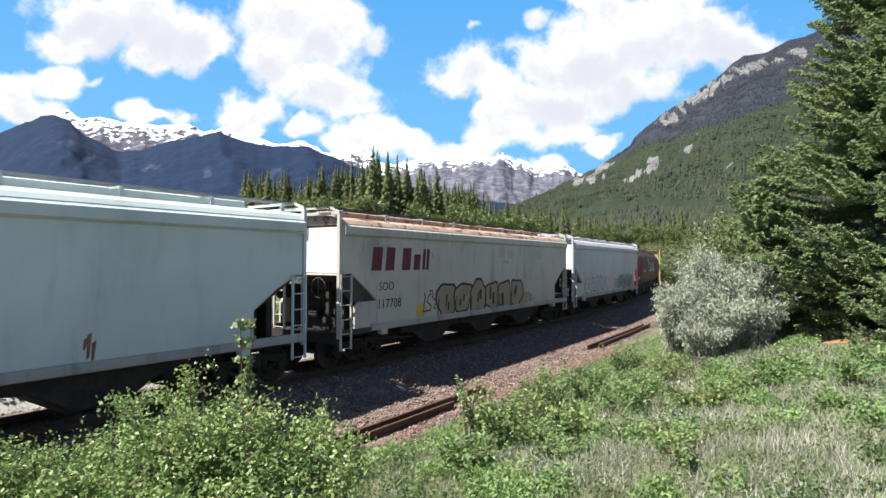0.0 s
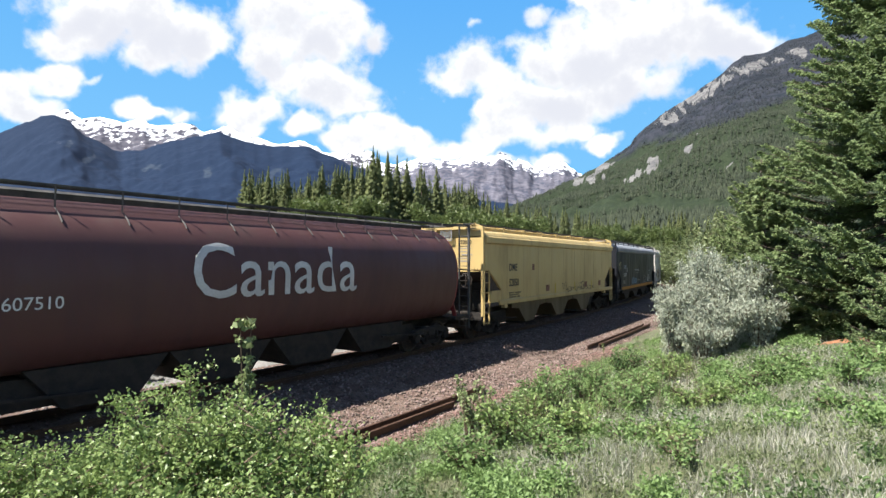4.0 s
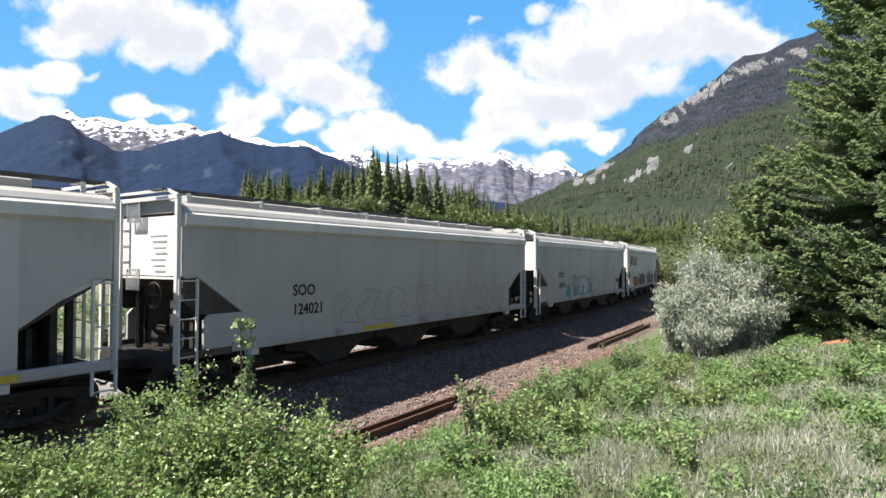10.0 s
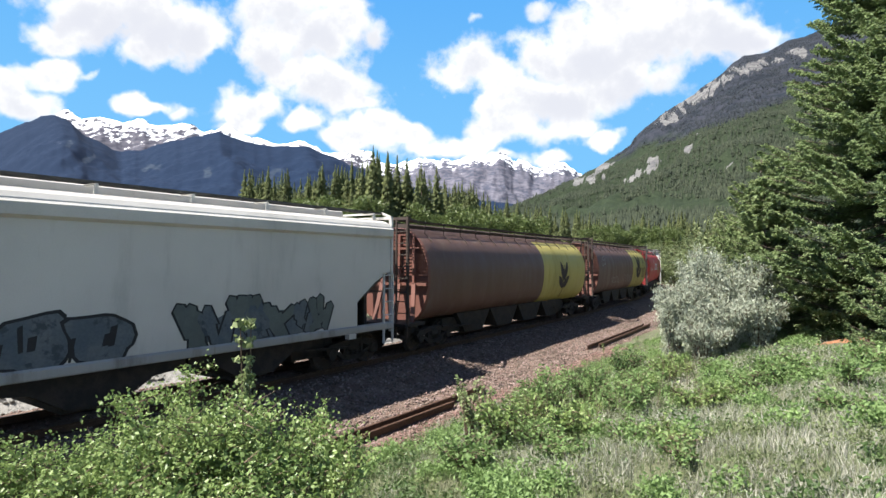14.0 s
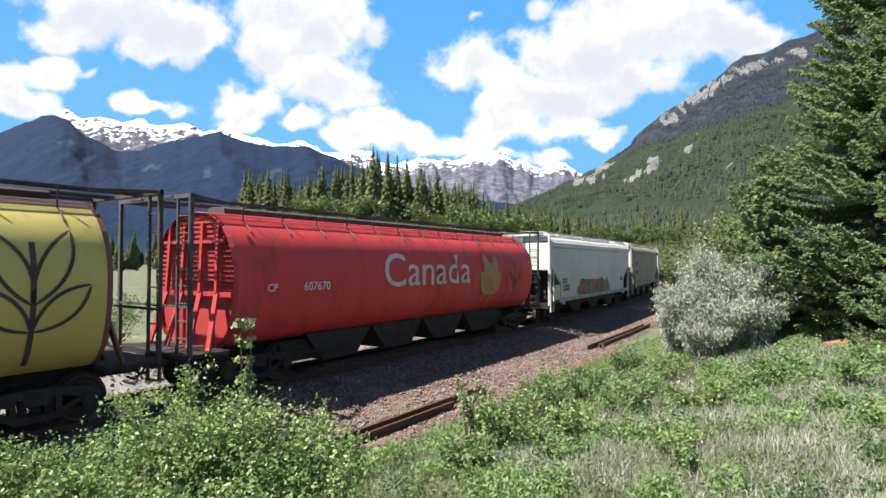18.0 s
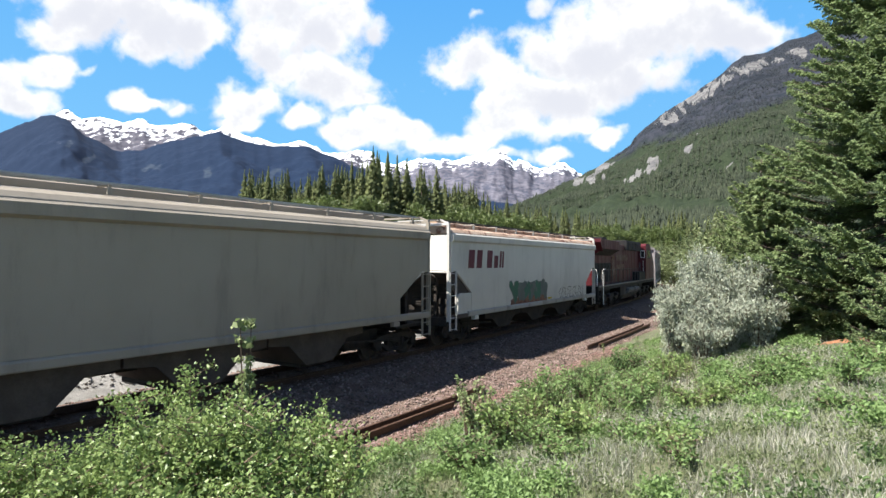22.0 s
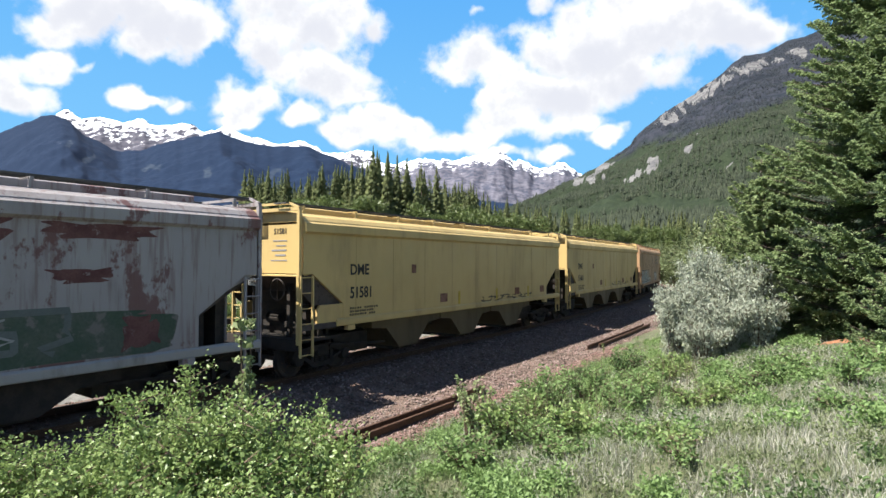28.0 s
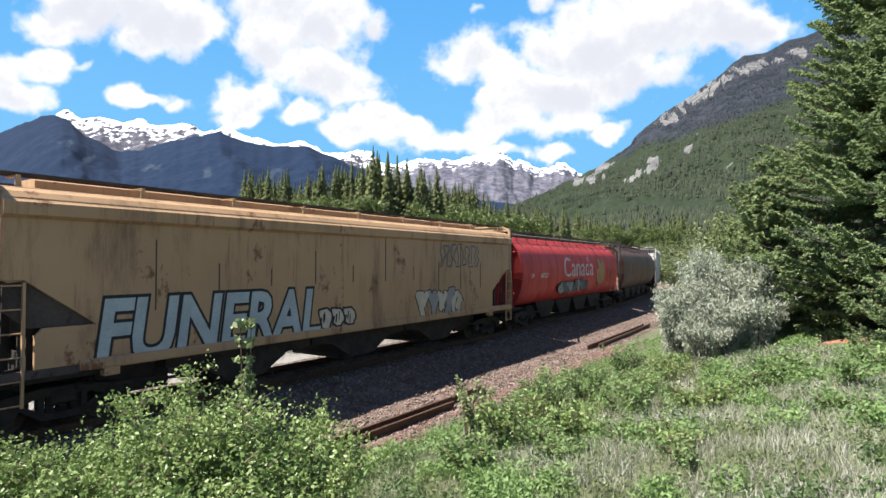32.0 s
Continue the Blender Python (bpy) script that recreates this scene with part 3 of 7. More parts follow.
def hopper(D, L, paint, label, trim=None, board=None, sill=1.05, bays=None, roof=None, group="cars of the freight train", brackets=None, slope=None, gap=1.45, skirt=True, chord=None, sill_paint=None, end_paint=None):
    """covered hopper: sloped ends, ribbed roof with running boards, three bays, ladders and bogies"""
    trim, board, roof, bays, brackets = trim or paint, board or GALV, roof or paint, bays or GRIME, brackets or trim or paint
    B = L - gap
    h = B / 2
    car = thing("covered_hopper_car", label, "freight car", group)
    mid = D + h
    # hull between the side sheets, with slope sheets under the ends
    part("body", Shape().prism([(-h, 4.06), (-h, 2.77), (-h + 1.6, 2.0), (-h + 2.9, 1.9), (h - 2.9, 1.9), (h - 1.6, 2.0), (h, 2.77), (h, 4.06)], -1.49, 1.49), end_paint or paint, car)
    for sg in (-1, 1):
        part("slope_sheet", Shape().prism([(sg * h, 2.765), (sg * (h - 2.75), sill + 0.02), (sg * (h - 3.4), sill + 0.02), (sg * (h - 3.4), 1.95), (sg * (h - 0.5), 2.77)], -1.488, 1.488), slope or SLOPE, car, "sloped end sheet, its shade put into dark paint")
    part("floor_sheet", Shape().box(-h + 3.0, h - 3.0, -1.47, 1.47, sill + 0.03, 2.2), paint, car)
    side = [(-h, 4.03), (-h, 2.76), (-h + 0.32, 2.76), (-h + 1.48, 1.93), (-h + 1.48, sill + 0.2), (h - 1.48, sill + 0.2), (h - 1.48, 1.93), (h - 0.32, 2.76), (h, 2.76), (h, 4.03)]
    for sg in (-1, 1):
        part("side_panel", Shape().prism(side, sg * 1.495, sg * 1.58), paint, car, bevel=0.008)
        part("side_sill", Shape().sweep([(sg * 1.50, sill), (sg * 1.62, sill), (sg * 1.632, sill + 0.03), (sg * 1.632, sill + 0.16), (sg * 1.60, sill + 0.2), (sg * 1.50, sill + 0.2)], -h + 1.2, h + 0.1), sill_paint or trim, car)
        part("end_sill", Shape().sweep([(sg * 1.46, sill - 0.02), (sg * 1.60, sill - 0.02), (sg * 1.58, sill + 0.12), (sg * 1.46, sill + 0.12)], -h - 0.1, -h + 1.2), SLOPE, car, "darker end of the sill")
        # dark plate added where the recess by the slope sheet lies in shade
        part("end_side_sheet", Shape().prism([(-h + 0.04, 2.70), (-h + 0.34, 2.74), (-h + 1.49, 1.93), (-h + 0.42, 1.93), (-h + 0.04, 2.25)] if skirt else [(-h + 0.04, 2.70), (-h + 0.34, 2.74), (-h + 1.49, 1.93), (-h + 1.49, sill + 0.13), (-h + 0.7, sill + 0.13), (-h + 0.42, 1.93), (-h + 0.04, 2.25)], sg * 1.47, sg * 1.50), slope or SLOPE, car, "dark plate added for the shade beside the slope sheet")
        if skirt:
            part("bolster_panel", Shape().prism([(-h + 1.478, 1.926), (-h + 0.62, 1.926), (-h + 0.5, 1.80), (-h + 0.5, sill + 0.125), (-h + 1.478, sill + 0.125)], sg * 1.50, sg * 1.572), paint, car, bevel=0.006)
        part("top_chord", Shape().sweep([(sg * 1.5, 3.80), (sg * 1.59, 3.80), (sg * 1.68, 3.86), (sg * 1.685, 4.07), (sg * 1.62, 4.12), (sg * 1.5, 4.12)], -h - 0.02, h + 0.02), chord or trim, car)
    prof = [(-1.61, 4.122), (-1.60, 4.15), (-1.50, 4.26), (-1.32, 4.335), (-0.8, 4.41), (0, 4.44), (0.8, 4.41), (1.32, 4.335), (1.50, 4.26), (1.60, 4.15), (1.61, 4.122)]
    part("roof", Shape().sweep(prof, -h - 0.01, h + 0.01), roof, car)
    # loading hatches and running boards
    part("hatch_cover", Shape().sweep([(-0.42, 4.41), (-0.42, 4.60), (-0.36, 4.635), (0.36, 4.635), (0.42, 4.60), (0.42, 4.41)], -h + 0.9, h - 0.9), roof, car, "long hinged loading hatch")
    for y in (-0.95, 0.95):
        part("running_board", shared(("board", round(B, 1), board.name), lambda: grating_mesh(B + 0.5, 0.42, board)), None, car, "steel grating walkway", pose(-h - 0.25, y, 4.60))
    nb = 9
    br = shared(("bracket", brackets.name), lambda: finish(Shape().prism([(-0.05, 0.0), (0.05, 0.0), (0.03, 0.2), (-0.03, 0.2)], -0.02, 0.02).box(-0.03, 0.03, 0.0, 0.45, 0.17, 0.2), "bracket", brackets))
    for k in range(nb):
        x = -h + 0.35 + (B - 0.7) * k / (nb - 1)
        part("bracket", br, None, car, at=pose(x, -1.20, 4.37))
    # ends: posts, ladders, platforms, pipes
    for sg in (-1, 1):
        xe = sg * h
        for y in (-1.52, 1.52):
            part("corner_post", shared(("post", trim.name), lambda: finish(Shape().box(-0.045, 0.045, -0.05, 0.05, 0.95, 4.42), "corner_post", trim)), None, car, at=pose(xe + sg * 0.10, y, 0))
            part("ladder", shared(("ladder", trim.name), lambda: ladder_mesh(0.42, 0.62, 2.72, trim)), None, car, "side ladder with round rungs", pose(xe + sg * 0.1 - (0.42 if sg > 0 else 0), y * 1.045, 0))
        part("roof_frame", shared(("hood", trim.name), lambda: finish(Shape().bar((0, -1.55, 4.44), (0, 1.55, 4.44), 0.10, 0.09).bar((0.0, -1.5, 4.47), (0.0, -1.16, 4.60), 0.06).bar((0.0, 1.5, 4.47), (0.0, 1.16, 4.60), 0.06).bar((0, -1.16, 4.60), (0, 1.16, 4.60), 0.06), "roof_frame", trim)), None, car, at=pose(xe + sg * 0.1, 0, 0))
        part("cross_rail", shared(("crail", trim.name), lambda: finish(Shape().tube([(0, -1.5, 2.72), (0, 1.5, 2.72)], 0.03, 5), "cross_rail", trim)), None, car, at=pose(xe + sg * 0.1, 0, 0))
        part("end_ladder", shared(("eladder", trim.name), lambda: ladder_mesh(0.42, 1.1, 4.45, trim)), None, car, "end ladder", pose(xe + sg * 0.14, 0.62 if sg < 0 else -0.2, 0, 0, 0, 90))
        turn = 0 if sg < 0 else 180
        part("end_platform", shared("platform", lambda: finish(Shape().box(-0.1, 1.55, -1.48, 1.48, 0.98, 1.06), "end_platform", GRIME)), None, car, at=pose(xe, 0, 0, 0, 0, turn))
        part("end_beam", shared("striker", lambda: finish(Shape().box(-0.14, -0.105, -1.5, 1.5, 0.78, 1.08), "end_beam", GRIME)), None, car, at=pose(xe, 0, 0, 0, 0, turn))
        part("draft_sill", shared("draft", lambda: finish(Shape().box(-0.1, 2.6, -0.32, 0.32, 0.72, 0.975), "draft_sill", GRIME)), None, car, at=pose(xe, 0, 0, 0, 0, turn))
        for bx0, by0, bz0, bw in ((0.35, -0.7, 2.5, 0.12), (0.35, 0.7, 2.5, 0.12), (1.2, -1.2, 1.9, 0.1), (1.2, 1.2, 1.9, 0.1)):
            part("slope_brace", shared(("brace", bz0), lambda: finish(Shape().box(-bw / 2, bw / 2, -bw / 2, bw / 2, 1.05, bz0), "slope_brace", GRIME)), None, car, at=pose(xe - sg * bx0, by0, 0))
        part("air_reservoir", shared("reservoir", lambda: finish(Shape().lathe([(-0.75, 0.04), (-0.72, 0.26), (0.72, 0.26), (0.75, 0.04)], (0, 0, 0), 14).box(-0.35, 0.4, -0.8, 0.8, -0.55, -0.2).box(-0.5, -0.3, -1.1, -0.7, -0.5, 0.3), "air_reservoir", GRIME)), None, car, at=pose(xe - sg * 1.05, 0, 1.62))
        # dark plate added to keep the bright ground beyond from showing through
        part("end_bulkhead", shared("bulkhead", lambda: finish(Shape().box(-0.02, 0.02, -1.3, 1.3, 1.06, 2.25).box(-0.06, 0.06, -1.32, -1.22, 1.06, 2.3).box(-0.06, 0.06, 1.22, 1.32, 1.06, 2.3), "end_bulkhead", GRIME)), None, car, "dark plate added under the slope sheet to block the view", pose(xe - sg * 0.85, 0, 0))
        part("gusset", shared("gusset", lambda: finish(Shape().prism([(0.9, 1.06), (1.5, 1.06), (1.5, 1.7), (1.1, 1.9)], -0.06, 0.06), "gusset", GRIME)), None, car, at=pose(xe, 0, 0, 0, 0, 0 if sg < 0 else 180))
        coupler(car, sg * (L / 2 - 0.12), sg)
        bogie(car, sg * (h - 1.15), D_mid=mid)
    part("brake_cylinder", shared("brakes", lambda: finish(Shape().lathe([(-0.3, 0.02), (-0.3, 0.16), (0.25, 0.17), (0.3, 0.02)], (0, 0.3, 0), 12).lathe([(-0.4, 0.02), (-0.38, 0.2), (0.38, 0.2), (0.4, 0.02)], (0.5, -0.5, -0.1), 12).bar((-0.5, -0.9, -0.35), (1.4, -0.9, -0.35), 0.04), "brake_cylinder", GRIME)), None, car, at=pose(-h + 0.75, 0, 1.5))
    part("hand_wheel", shared("hwheel", lambda: finish(Shape().tube([(0, 0.28 * math.cos(a), 0.28 * math.sin(a)) for a in np.linspace(0, math.tau, 15)], 0.018, 5).bar((0, -0.27, 0), (0, 0.27, 0), 0.02).bar((0, 0, -0.27), (0, 0, 0.27), 0.02), "hand_wheel", STEEL)), None, car, "brake hand wheel", pose(-h - 0.18, -0.8, 2.35))
    part("mesh_step", shared("mesh_step", lambda: finish(mesh_panel(0.5, 0.45), "mesh_step", GALV)), None, car, "diamond mesh safety step", pose(-h - 0.12, -0.1, 2.45))
    part("mesh_step", shared("mesh_step", lambda: None), None, car, at=pose(-h - 0.12, -0.1, 3.95))
    # hopper bays under the sill
    n = 3
    W = (B - 5.9) / n
    for k in range(n):
        xc = -h + 2.95 + W * (k + 0.5)
        wide, low_z = W / 2 - 0.03, sill - 0.30
        bay = Shape().prism([(-wide, sill + 0.06), (-wide, low_z + 0.06), (-wide * 0.62, low_z), (-0.48, 0.36), (0.48, 0.36), (wide * 0.62, low_z), (wide, low_z + 0.06), (wide, sill + 0.06)], -1.35, 1.35)
        b = part("hopper_bay", bay, bays, car, at=pose(xc, 0, 0))
        part("outlet_gate", Shape().box(-0.5, 0.5, -1.1, 1.1, 0.26, 0.36).tube([(-0.1, -1.3, 0.36), (-0.1, 1.3, 0.36)], 0.05, 6), GRIME, b)
    for sg in (-1, 1):
        part("brake_rigging", shared("rigging", lambda: finish(Shape().box(-0.75, 0.75, -0.9, 0.9, 0.42, 0.98).bar((-1.2, -1.2, 0.75), (1.2, -1.2, 0.6), 0.06).bar((-1.0, 1.2, 0.75), (1.0, 1.2, 0.6), 0.06), "brake_rigging", GRIME)), None, car, at=pose(sg * (h - 2.55), 0, 0))
    part("centre_sill", Shape().box(-h + 2.5, h - 2.5, -0.3, 0.3, 0.72, 1.02), GRIME, car)
    for sg in (-1, 1):
        part("jacking_pad", Shape().box(sg * (h - 1.75) - 0.14, sg * (h - 1.75) + 0.14, -1.66, -1.5, sill - 0.14, sill), trim, car)
    CARS.append((car, mid, h - 1.15))
    return car, -h


def mesh_panel(w, hh):
    sh = Shape()
    n = 6
    for k in range(-n, n + 1):
        a = k / n * w
        for sg in (1, -1):
            p, q = (a, 0.0), (a + w * sg, hh)
            lo, hi = max(0.0, min(1.0, (0 - p[0]) / (q[0] - p[0]))), max(0.0, min(1.0, (w - p[0]) / (q[0] - p[0])))
            t0, t1 = min(lo, hi), max(lo, hi)
            if t1 - t0 > 0.02:
                sh.bar((0, p[0] + (q[0] - p[0]) * t0, hh * t0), (0, p[0] + (q[0] - p[0]) * t1, hh * t1), 0.012)
    for a, b in (((0, 0, 0), (0, w, 0)), ((0, w, 0), (0, w, hh)), ((0, w, hh), (0, 0, hh)), ((0, 0, hh), (0, 0, 0))):
        sh.bar(a, b, 0.03)
    return sh


CYL = [(0.0, 4.30), (0.55, 4.25), (0.88, 4.08), (1.13, 3.88), (1.31, 3.66), (1.44, 3.42), (1.535, 3.14), (1.58, 2.86), (1.585, 2.65), (1.565, 2.25), (1.49, 1.82), (1.36, 1.48), (1.16, 1.22), (0.9, 1.08), (0.0, 1.02)]


def cyl_half(z):
    zs = [p[1] for p in CYL][::-1]
    return float(np.interp(z, zs, [p[0] for p in CYL][::-1]))


def cylinder_car(D, paint, end_paint, label, dark, B=15.9, panel=None, group="cars of the freight train"):
    """round-sided grain hopper with ribbed ends and open end platforms"""
    car = thing("cylindrical_hopper_car", label, "freight car", group)
    h, mid = B / 2, D + B / 2
    prof = CYL + [(-a, b) for a, b in CYL[-2:0:-1]]
    cols = np.linspace(-h, h, 25)
    sh = Shape()
    n = len(prof)
    vs = [(x, y, z) for x in cols for y, z in prof]
    sh.add(vs, [(i * n + k, i * n + (k + 1) % n, (i + 1) * n + (k + 1) % n, (i + 1) * n + k) for i in range(len(cols) - 1) for k in range(n)])
    part("body", sh, paint, car, smooth=True)
    if panel:
        x0, x1, pm = panel
        ps = Shape()
        half = [(-a * 1.004 - 0.003, b) for a, b in CYL[2:-1]]
        vs = [(-h + x, y, z) for x in np.linspace(x0, x1, 6) for y, z in half]
        m = len(half)
        ps.add(vs, [(i * m + k, i * m + k + 1, (i + 1) * m + k + 1, (i + 1) * m + k) for i in range(5) for k in range(m - 1)])
        part("painted_panel", ps, pm, car, "faded yellow painted panel", smooth=True)
    rng = np.arange(1.15, 4.2, 0.115)
    for sg in (-1, 1):
        e = Shape().add([(sg * (h - 0.02), y, z) for y, z in prof], [tuple(range(n))])
        part("end_sheet", e, end_paint, car)
        rim = Shape()
        ro = [(sg * (h + 0.0), y * 1.0, z) for y, z in prof]
        ri = [(sg * (h + 0.12), y * 0.985, 2.66 + (z - 2.66) * 0.985) for y, z in prof]
        rim.add(ro + ri, [(k, (k + 1) % n, (k + 1) % n + n, k + n) for k in range(n)])
        part("end_rim", rim, end_paint, car)
        ribs = Shape()
        for z in rng[rng > 2.35]:
            w = cyl_half(z) * 0.97
            x0, x1 = sorted((sg * (h - 0.01), sg * (h + 0.045)))
            ribs.box(x0, x1, -w, w, z - 0.028, z + 0.028)
        part("end_rib", ribs, end_paint, car, "horizontal pressed ribs")
        for y in (-0.95, -0.35, 0.35, 0.95):
            part("end_stiffener", Shape().bar((sg * (h + 0.08), y, 4.0), (sg * (h + 0.16), y * 1.05, 2.35), 0.09), end_paint, car)
            part("end_brace", Shape().bar((sg * (h + 0.16), y * 1.05, 2.35), (sg * (h + 0.5), y * 1.25, 1.05), 0.16, 0.05), end_paint, car)
        part("cross_bar", Shape().bar((sg * (h + 0.1), -1.5, 2.32), (sg * (h + 0.1), 1.5, 2.32), 0.1), end_paint, car)
        part("cross_bar", Shape().bar((sg * (h + 0.1), -1.2, 3.55), (sg * (h + 0.1), 1.2, 3.55), 0.08), end_paint, car)
        pl = Shape().box(min(sg * (h + 0.1), sg * (h + 1.25)), max(sg * (h + 0.1), sg * (h + 1.25)), -1.45, 1.45, 0.98, 1.07)
        pl.box(min(sg * (h - 2), sg * (h + 1.3)), max(sg * (h - 2), sg * (h + 1.3)), -0.32, 0.32, 0.7, 0.98)
        part("end_platform", pl, GRIME, car)
        for y in (-1.42, 1.42):
            part("end_post", shared(("epost", dark.name), lambda: finish(Shape().box(-0.04, 0.04, -0.04, 0.04, 1.0, 4.55), "end_post", dark)), None, car, at=pose(sg * (h + 1.1), y, 0))
        part("end_beam", shared(("ebeam", dark.name), lambda: finish(Shape().bar((0, -1.46, 4.5), (0, 1.46, 4.5), 0.09).bar((0, -1.42, 4.5), (-1.2, -1.0, 4.45), 0.07).bar((0, 1.42, 4.5), (-1.2, 1.0, 4.45), 0.07), "end_beam", dark)), None, car, at=pose(sg * (h + 1.1), 0, 0, 0, 0, 0 if sg > 0 else 180))
        part("end_rail", shared(("erail", dark.name), lambda: finish(Shape().bar((0, -1.46, 2.1), (0, 1.46, 2.1), 0.05), "end_rail", dark)), None, car, at=pose(sg * (h + 1.1), 0, 0))
        part("ladder", shared(("cladder", dark.name), lambda: ladder_mesh(0.44, 0.6, 4.5, dark)), None, car, "end ladder", pose(sg * (h + 1.12), -1.42, 0, 0, 0, 90))
        coupler(car, sg * (h + 1.35), sg)
        bogie(car, sg * (h - 0.95), D_mid=mid)
    for y in (-0.60, 0.60):
        part("running_board", shared(("board", round(B, 1), dark.name), lambda: grating_mesh(B + 2.4, 0.42, dark)), None, car, "steel grating walkway", pose(-h - 1.2, y, 4.50))
    part("hatch_cover", Shape().sweep([(-0.34, 4.2), (-0.34, 4.40), (-0.26, 4.45), (0.26, 4.45), (0.34, 4.40), (0.34, 4.2)], -h + 0.5, h - 0.5), dark, car, "long loading hatch")
    br = shared(("roofstrap", dark.name), lambda: finish(Shape().tube([(0, -0.95, 4.48), (0, -0.93, 4.08), (0, -1.15, 3.90), (0, -1.24, 3.79)], 0.018, 4), "hatch_strap", dark))
    for k in range(13):
        part("hatch_strap", br, None, car, at=pose(-h + 0.6 + (B - 1.2) * k / 12, 0, 0))
    for k in range(4):
        W = (B - 5.0) / 4
        xc = -h + 2.5 + W * (k + 0.5)
        part("hopper_bay", Shape().prism([(-W / 2 + 0.02, 1.14), (-W * 0.25, 0.36), (W * 0.25, 0.36), (W / 2 - 0.02, 1.14)], -1.1, 1.1), GRIME, car, at=pose(xc, 0, 0))
    for sg in (-1, 1):
        part("brake_rigging", shared("rigging", lambda: finish(Shape().box(-0.75, 0.75, -0.9, 0.9, 0.42, 0.98).bar((-1.2, -1.2, 0.75), (1.2, -1.2, 0.6), 0.06).bar((-1.0, 1.2, 0.75), (1.0, 1.2, 0.6), 0.06), "brake_rigging", GRIME)), None, car, at=pose(sg * (h - 2.55), 0, 0))
    part("centre_sill", Shape().box(-h + 1, h - 1, -0.28, 0.28, 0.72, 1.0), GRIME, car)
    CARS.append((car, mid, h - 0.95))
    return car, -h


def on_cylinder(parent, obs):
    """bends flat markings round the car's curved side"""
    for o in obs:
        bend(o)


def bend(me_ob):
    me = me_ob.data
    m = me_ob.matrix_basis.copy()
    for v in me.vertices:
        p = m @ v.co
        d = p.y + 1.585
        v.co = (p.x, -cyl_half(p.z) * 1.006 - 0.016 + d, p.z)
    me_ob.matrix_basis = Matrix()
    me.update()
    return me_ob

# ---------- the cars one by one ----------
PALE = car_paint("pale_green_grey_paint", (0.47, 0.535, 0.52), dirt=0.22, rusty=0.74)
COOLWHITE = car_paint("cool_grey_white_paint", (0.45, 0.45, 0.455), dirt=0.2, rusty=0.76)
CREAM = car_paint("worn_cream_paint", (0.43, 0.41, 0.365), dirt=0.45, rusty=0.63)
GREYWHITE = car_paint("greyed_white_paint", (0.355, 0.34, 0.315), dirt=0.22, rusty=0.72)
LIGHTGREY = car_paint("light_grey_patch_paint", (0.41, 0.396, 0.37), dirt=0.25, rusty=0.74)
BEIGE = car_paint("beige_grey_paint", (0.275, 0.243, 0.198), dirt=0.35, rusty=0.74)
BUFF = car_paint("buff_yellow_paint", (0.50, 0.365, 0.15), dirt=0.3, rusty=0.72)
BLACKP = car_paint("black_car_paint", (0.010, 0.011, 0.016), grime=(0.034, 0.033, 0.035), dirt=0.3, rusty=0.78)
MAROONP = car_paint("dull_maroon_brown_paint", (0.088, 0.038, 0.036), grime=(0.07, 0.055, 0.05), dirt=0.4, rusty=0.74)
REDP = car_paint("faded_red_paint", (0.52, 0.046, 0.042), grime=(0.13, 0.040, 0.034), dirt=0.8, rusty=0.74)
REDEND = car_paint("bright_red_paint", (0.36, 0.035, 0.033), grime=(0.12, 0.03, 0.028), dirt=0.3, rusty=0.76)
MAROONEND = car_paint("dull_red_end_paint", (0.20, 0.030, 0.034), grime=(0.09, 0.03, 0.03), dirt=0.4, rusty=0.74)
BROWNP = car_paint("brown_car_paint", (0.115, 0.064, 0.049), grime=(0.19, 0.16, 0.135), dirt=0.45, rusty=0.68)
BROWNEND = car_paint("red_brown_end_paint", (0.155, 0.066, 0.05), grime=(0.09, 0.05, 0.04), dirt=0.4, rusty=0.7)
DARKBROWN = car_paint("dark_brown_car_paint", (0.122, 0.066, 0.053), grime=(0.215, 0.178, 0.155), dirt=0.5, rusty=0.64)
YELLOWPANEL = car_paint("old_yellow_panel_paint", (0.43, 0.36, 0.10), grime=(0.12, 0.11, 0.05), dirt=0.4, rusty=0.74)
TAN = car_paint("rusty_tan_paint", (0.40, 0.25, 0.135), grime=(0.10, 0.06, 0.04), dirt=0.75, rusty=0.60)
SILVER = car_paint("rust_blotched_silver_paint", (0.28, 0.262, 0.262), grime=(0.16, 0.13, 0.125), rust=(0.11, 0.045, 0.04), dirt=0.6, rusty=0.53)
LOCORED = car_paint("dark_red_locomotive_paint", (0.078, 0.0075, 0.012), grime=(0.022, 0.010, 0.010), dirt=0.45, rusty=0.8)
DARKTRIM = surface("dark_brown_trim", (0.045, 0.035, 0.03), (0.07, 0.05, 0.04), None, 3, 30, 0.6, 0.8, 0.0, 0.2)
BLACKBOARD = surface("dark_grating", (0.05, 0.05, 0.05), (0.09, 0.085, 0.08), None, 3, 30, 0.6, 0.75, 0.0, 0.2)
GALVDULL = surface("dusty_grey_paint", (0.11, 0.105, 0.10), (0.16, 0.155, 0.145), (0.07, 0.065, 0.06), 3, 30, 0.55, 0.85, 0.0, 0.2)
STRIPE_INK = flat_paint("amber_stripe_paint", (0.42, 0.18, 0.02))
MOSS_INK = surface("mossy_dark_paint", (0.045, 0.075, 0.050), (0.08, 0.095, 0.075), (0.13, 0.125, 0.115), 0.9, 20, 0.55, 0.8, 0.0, 0.1)
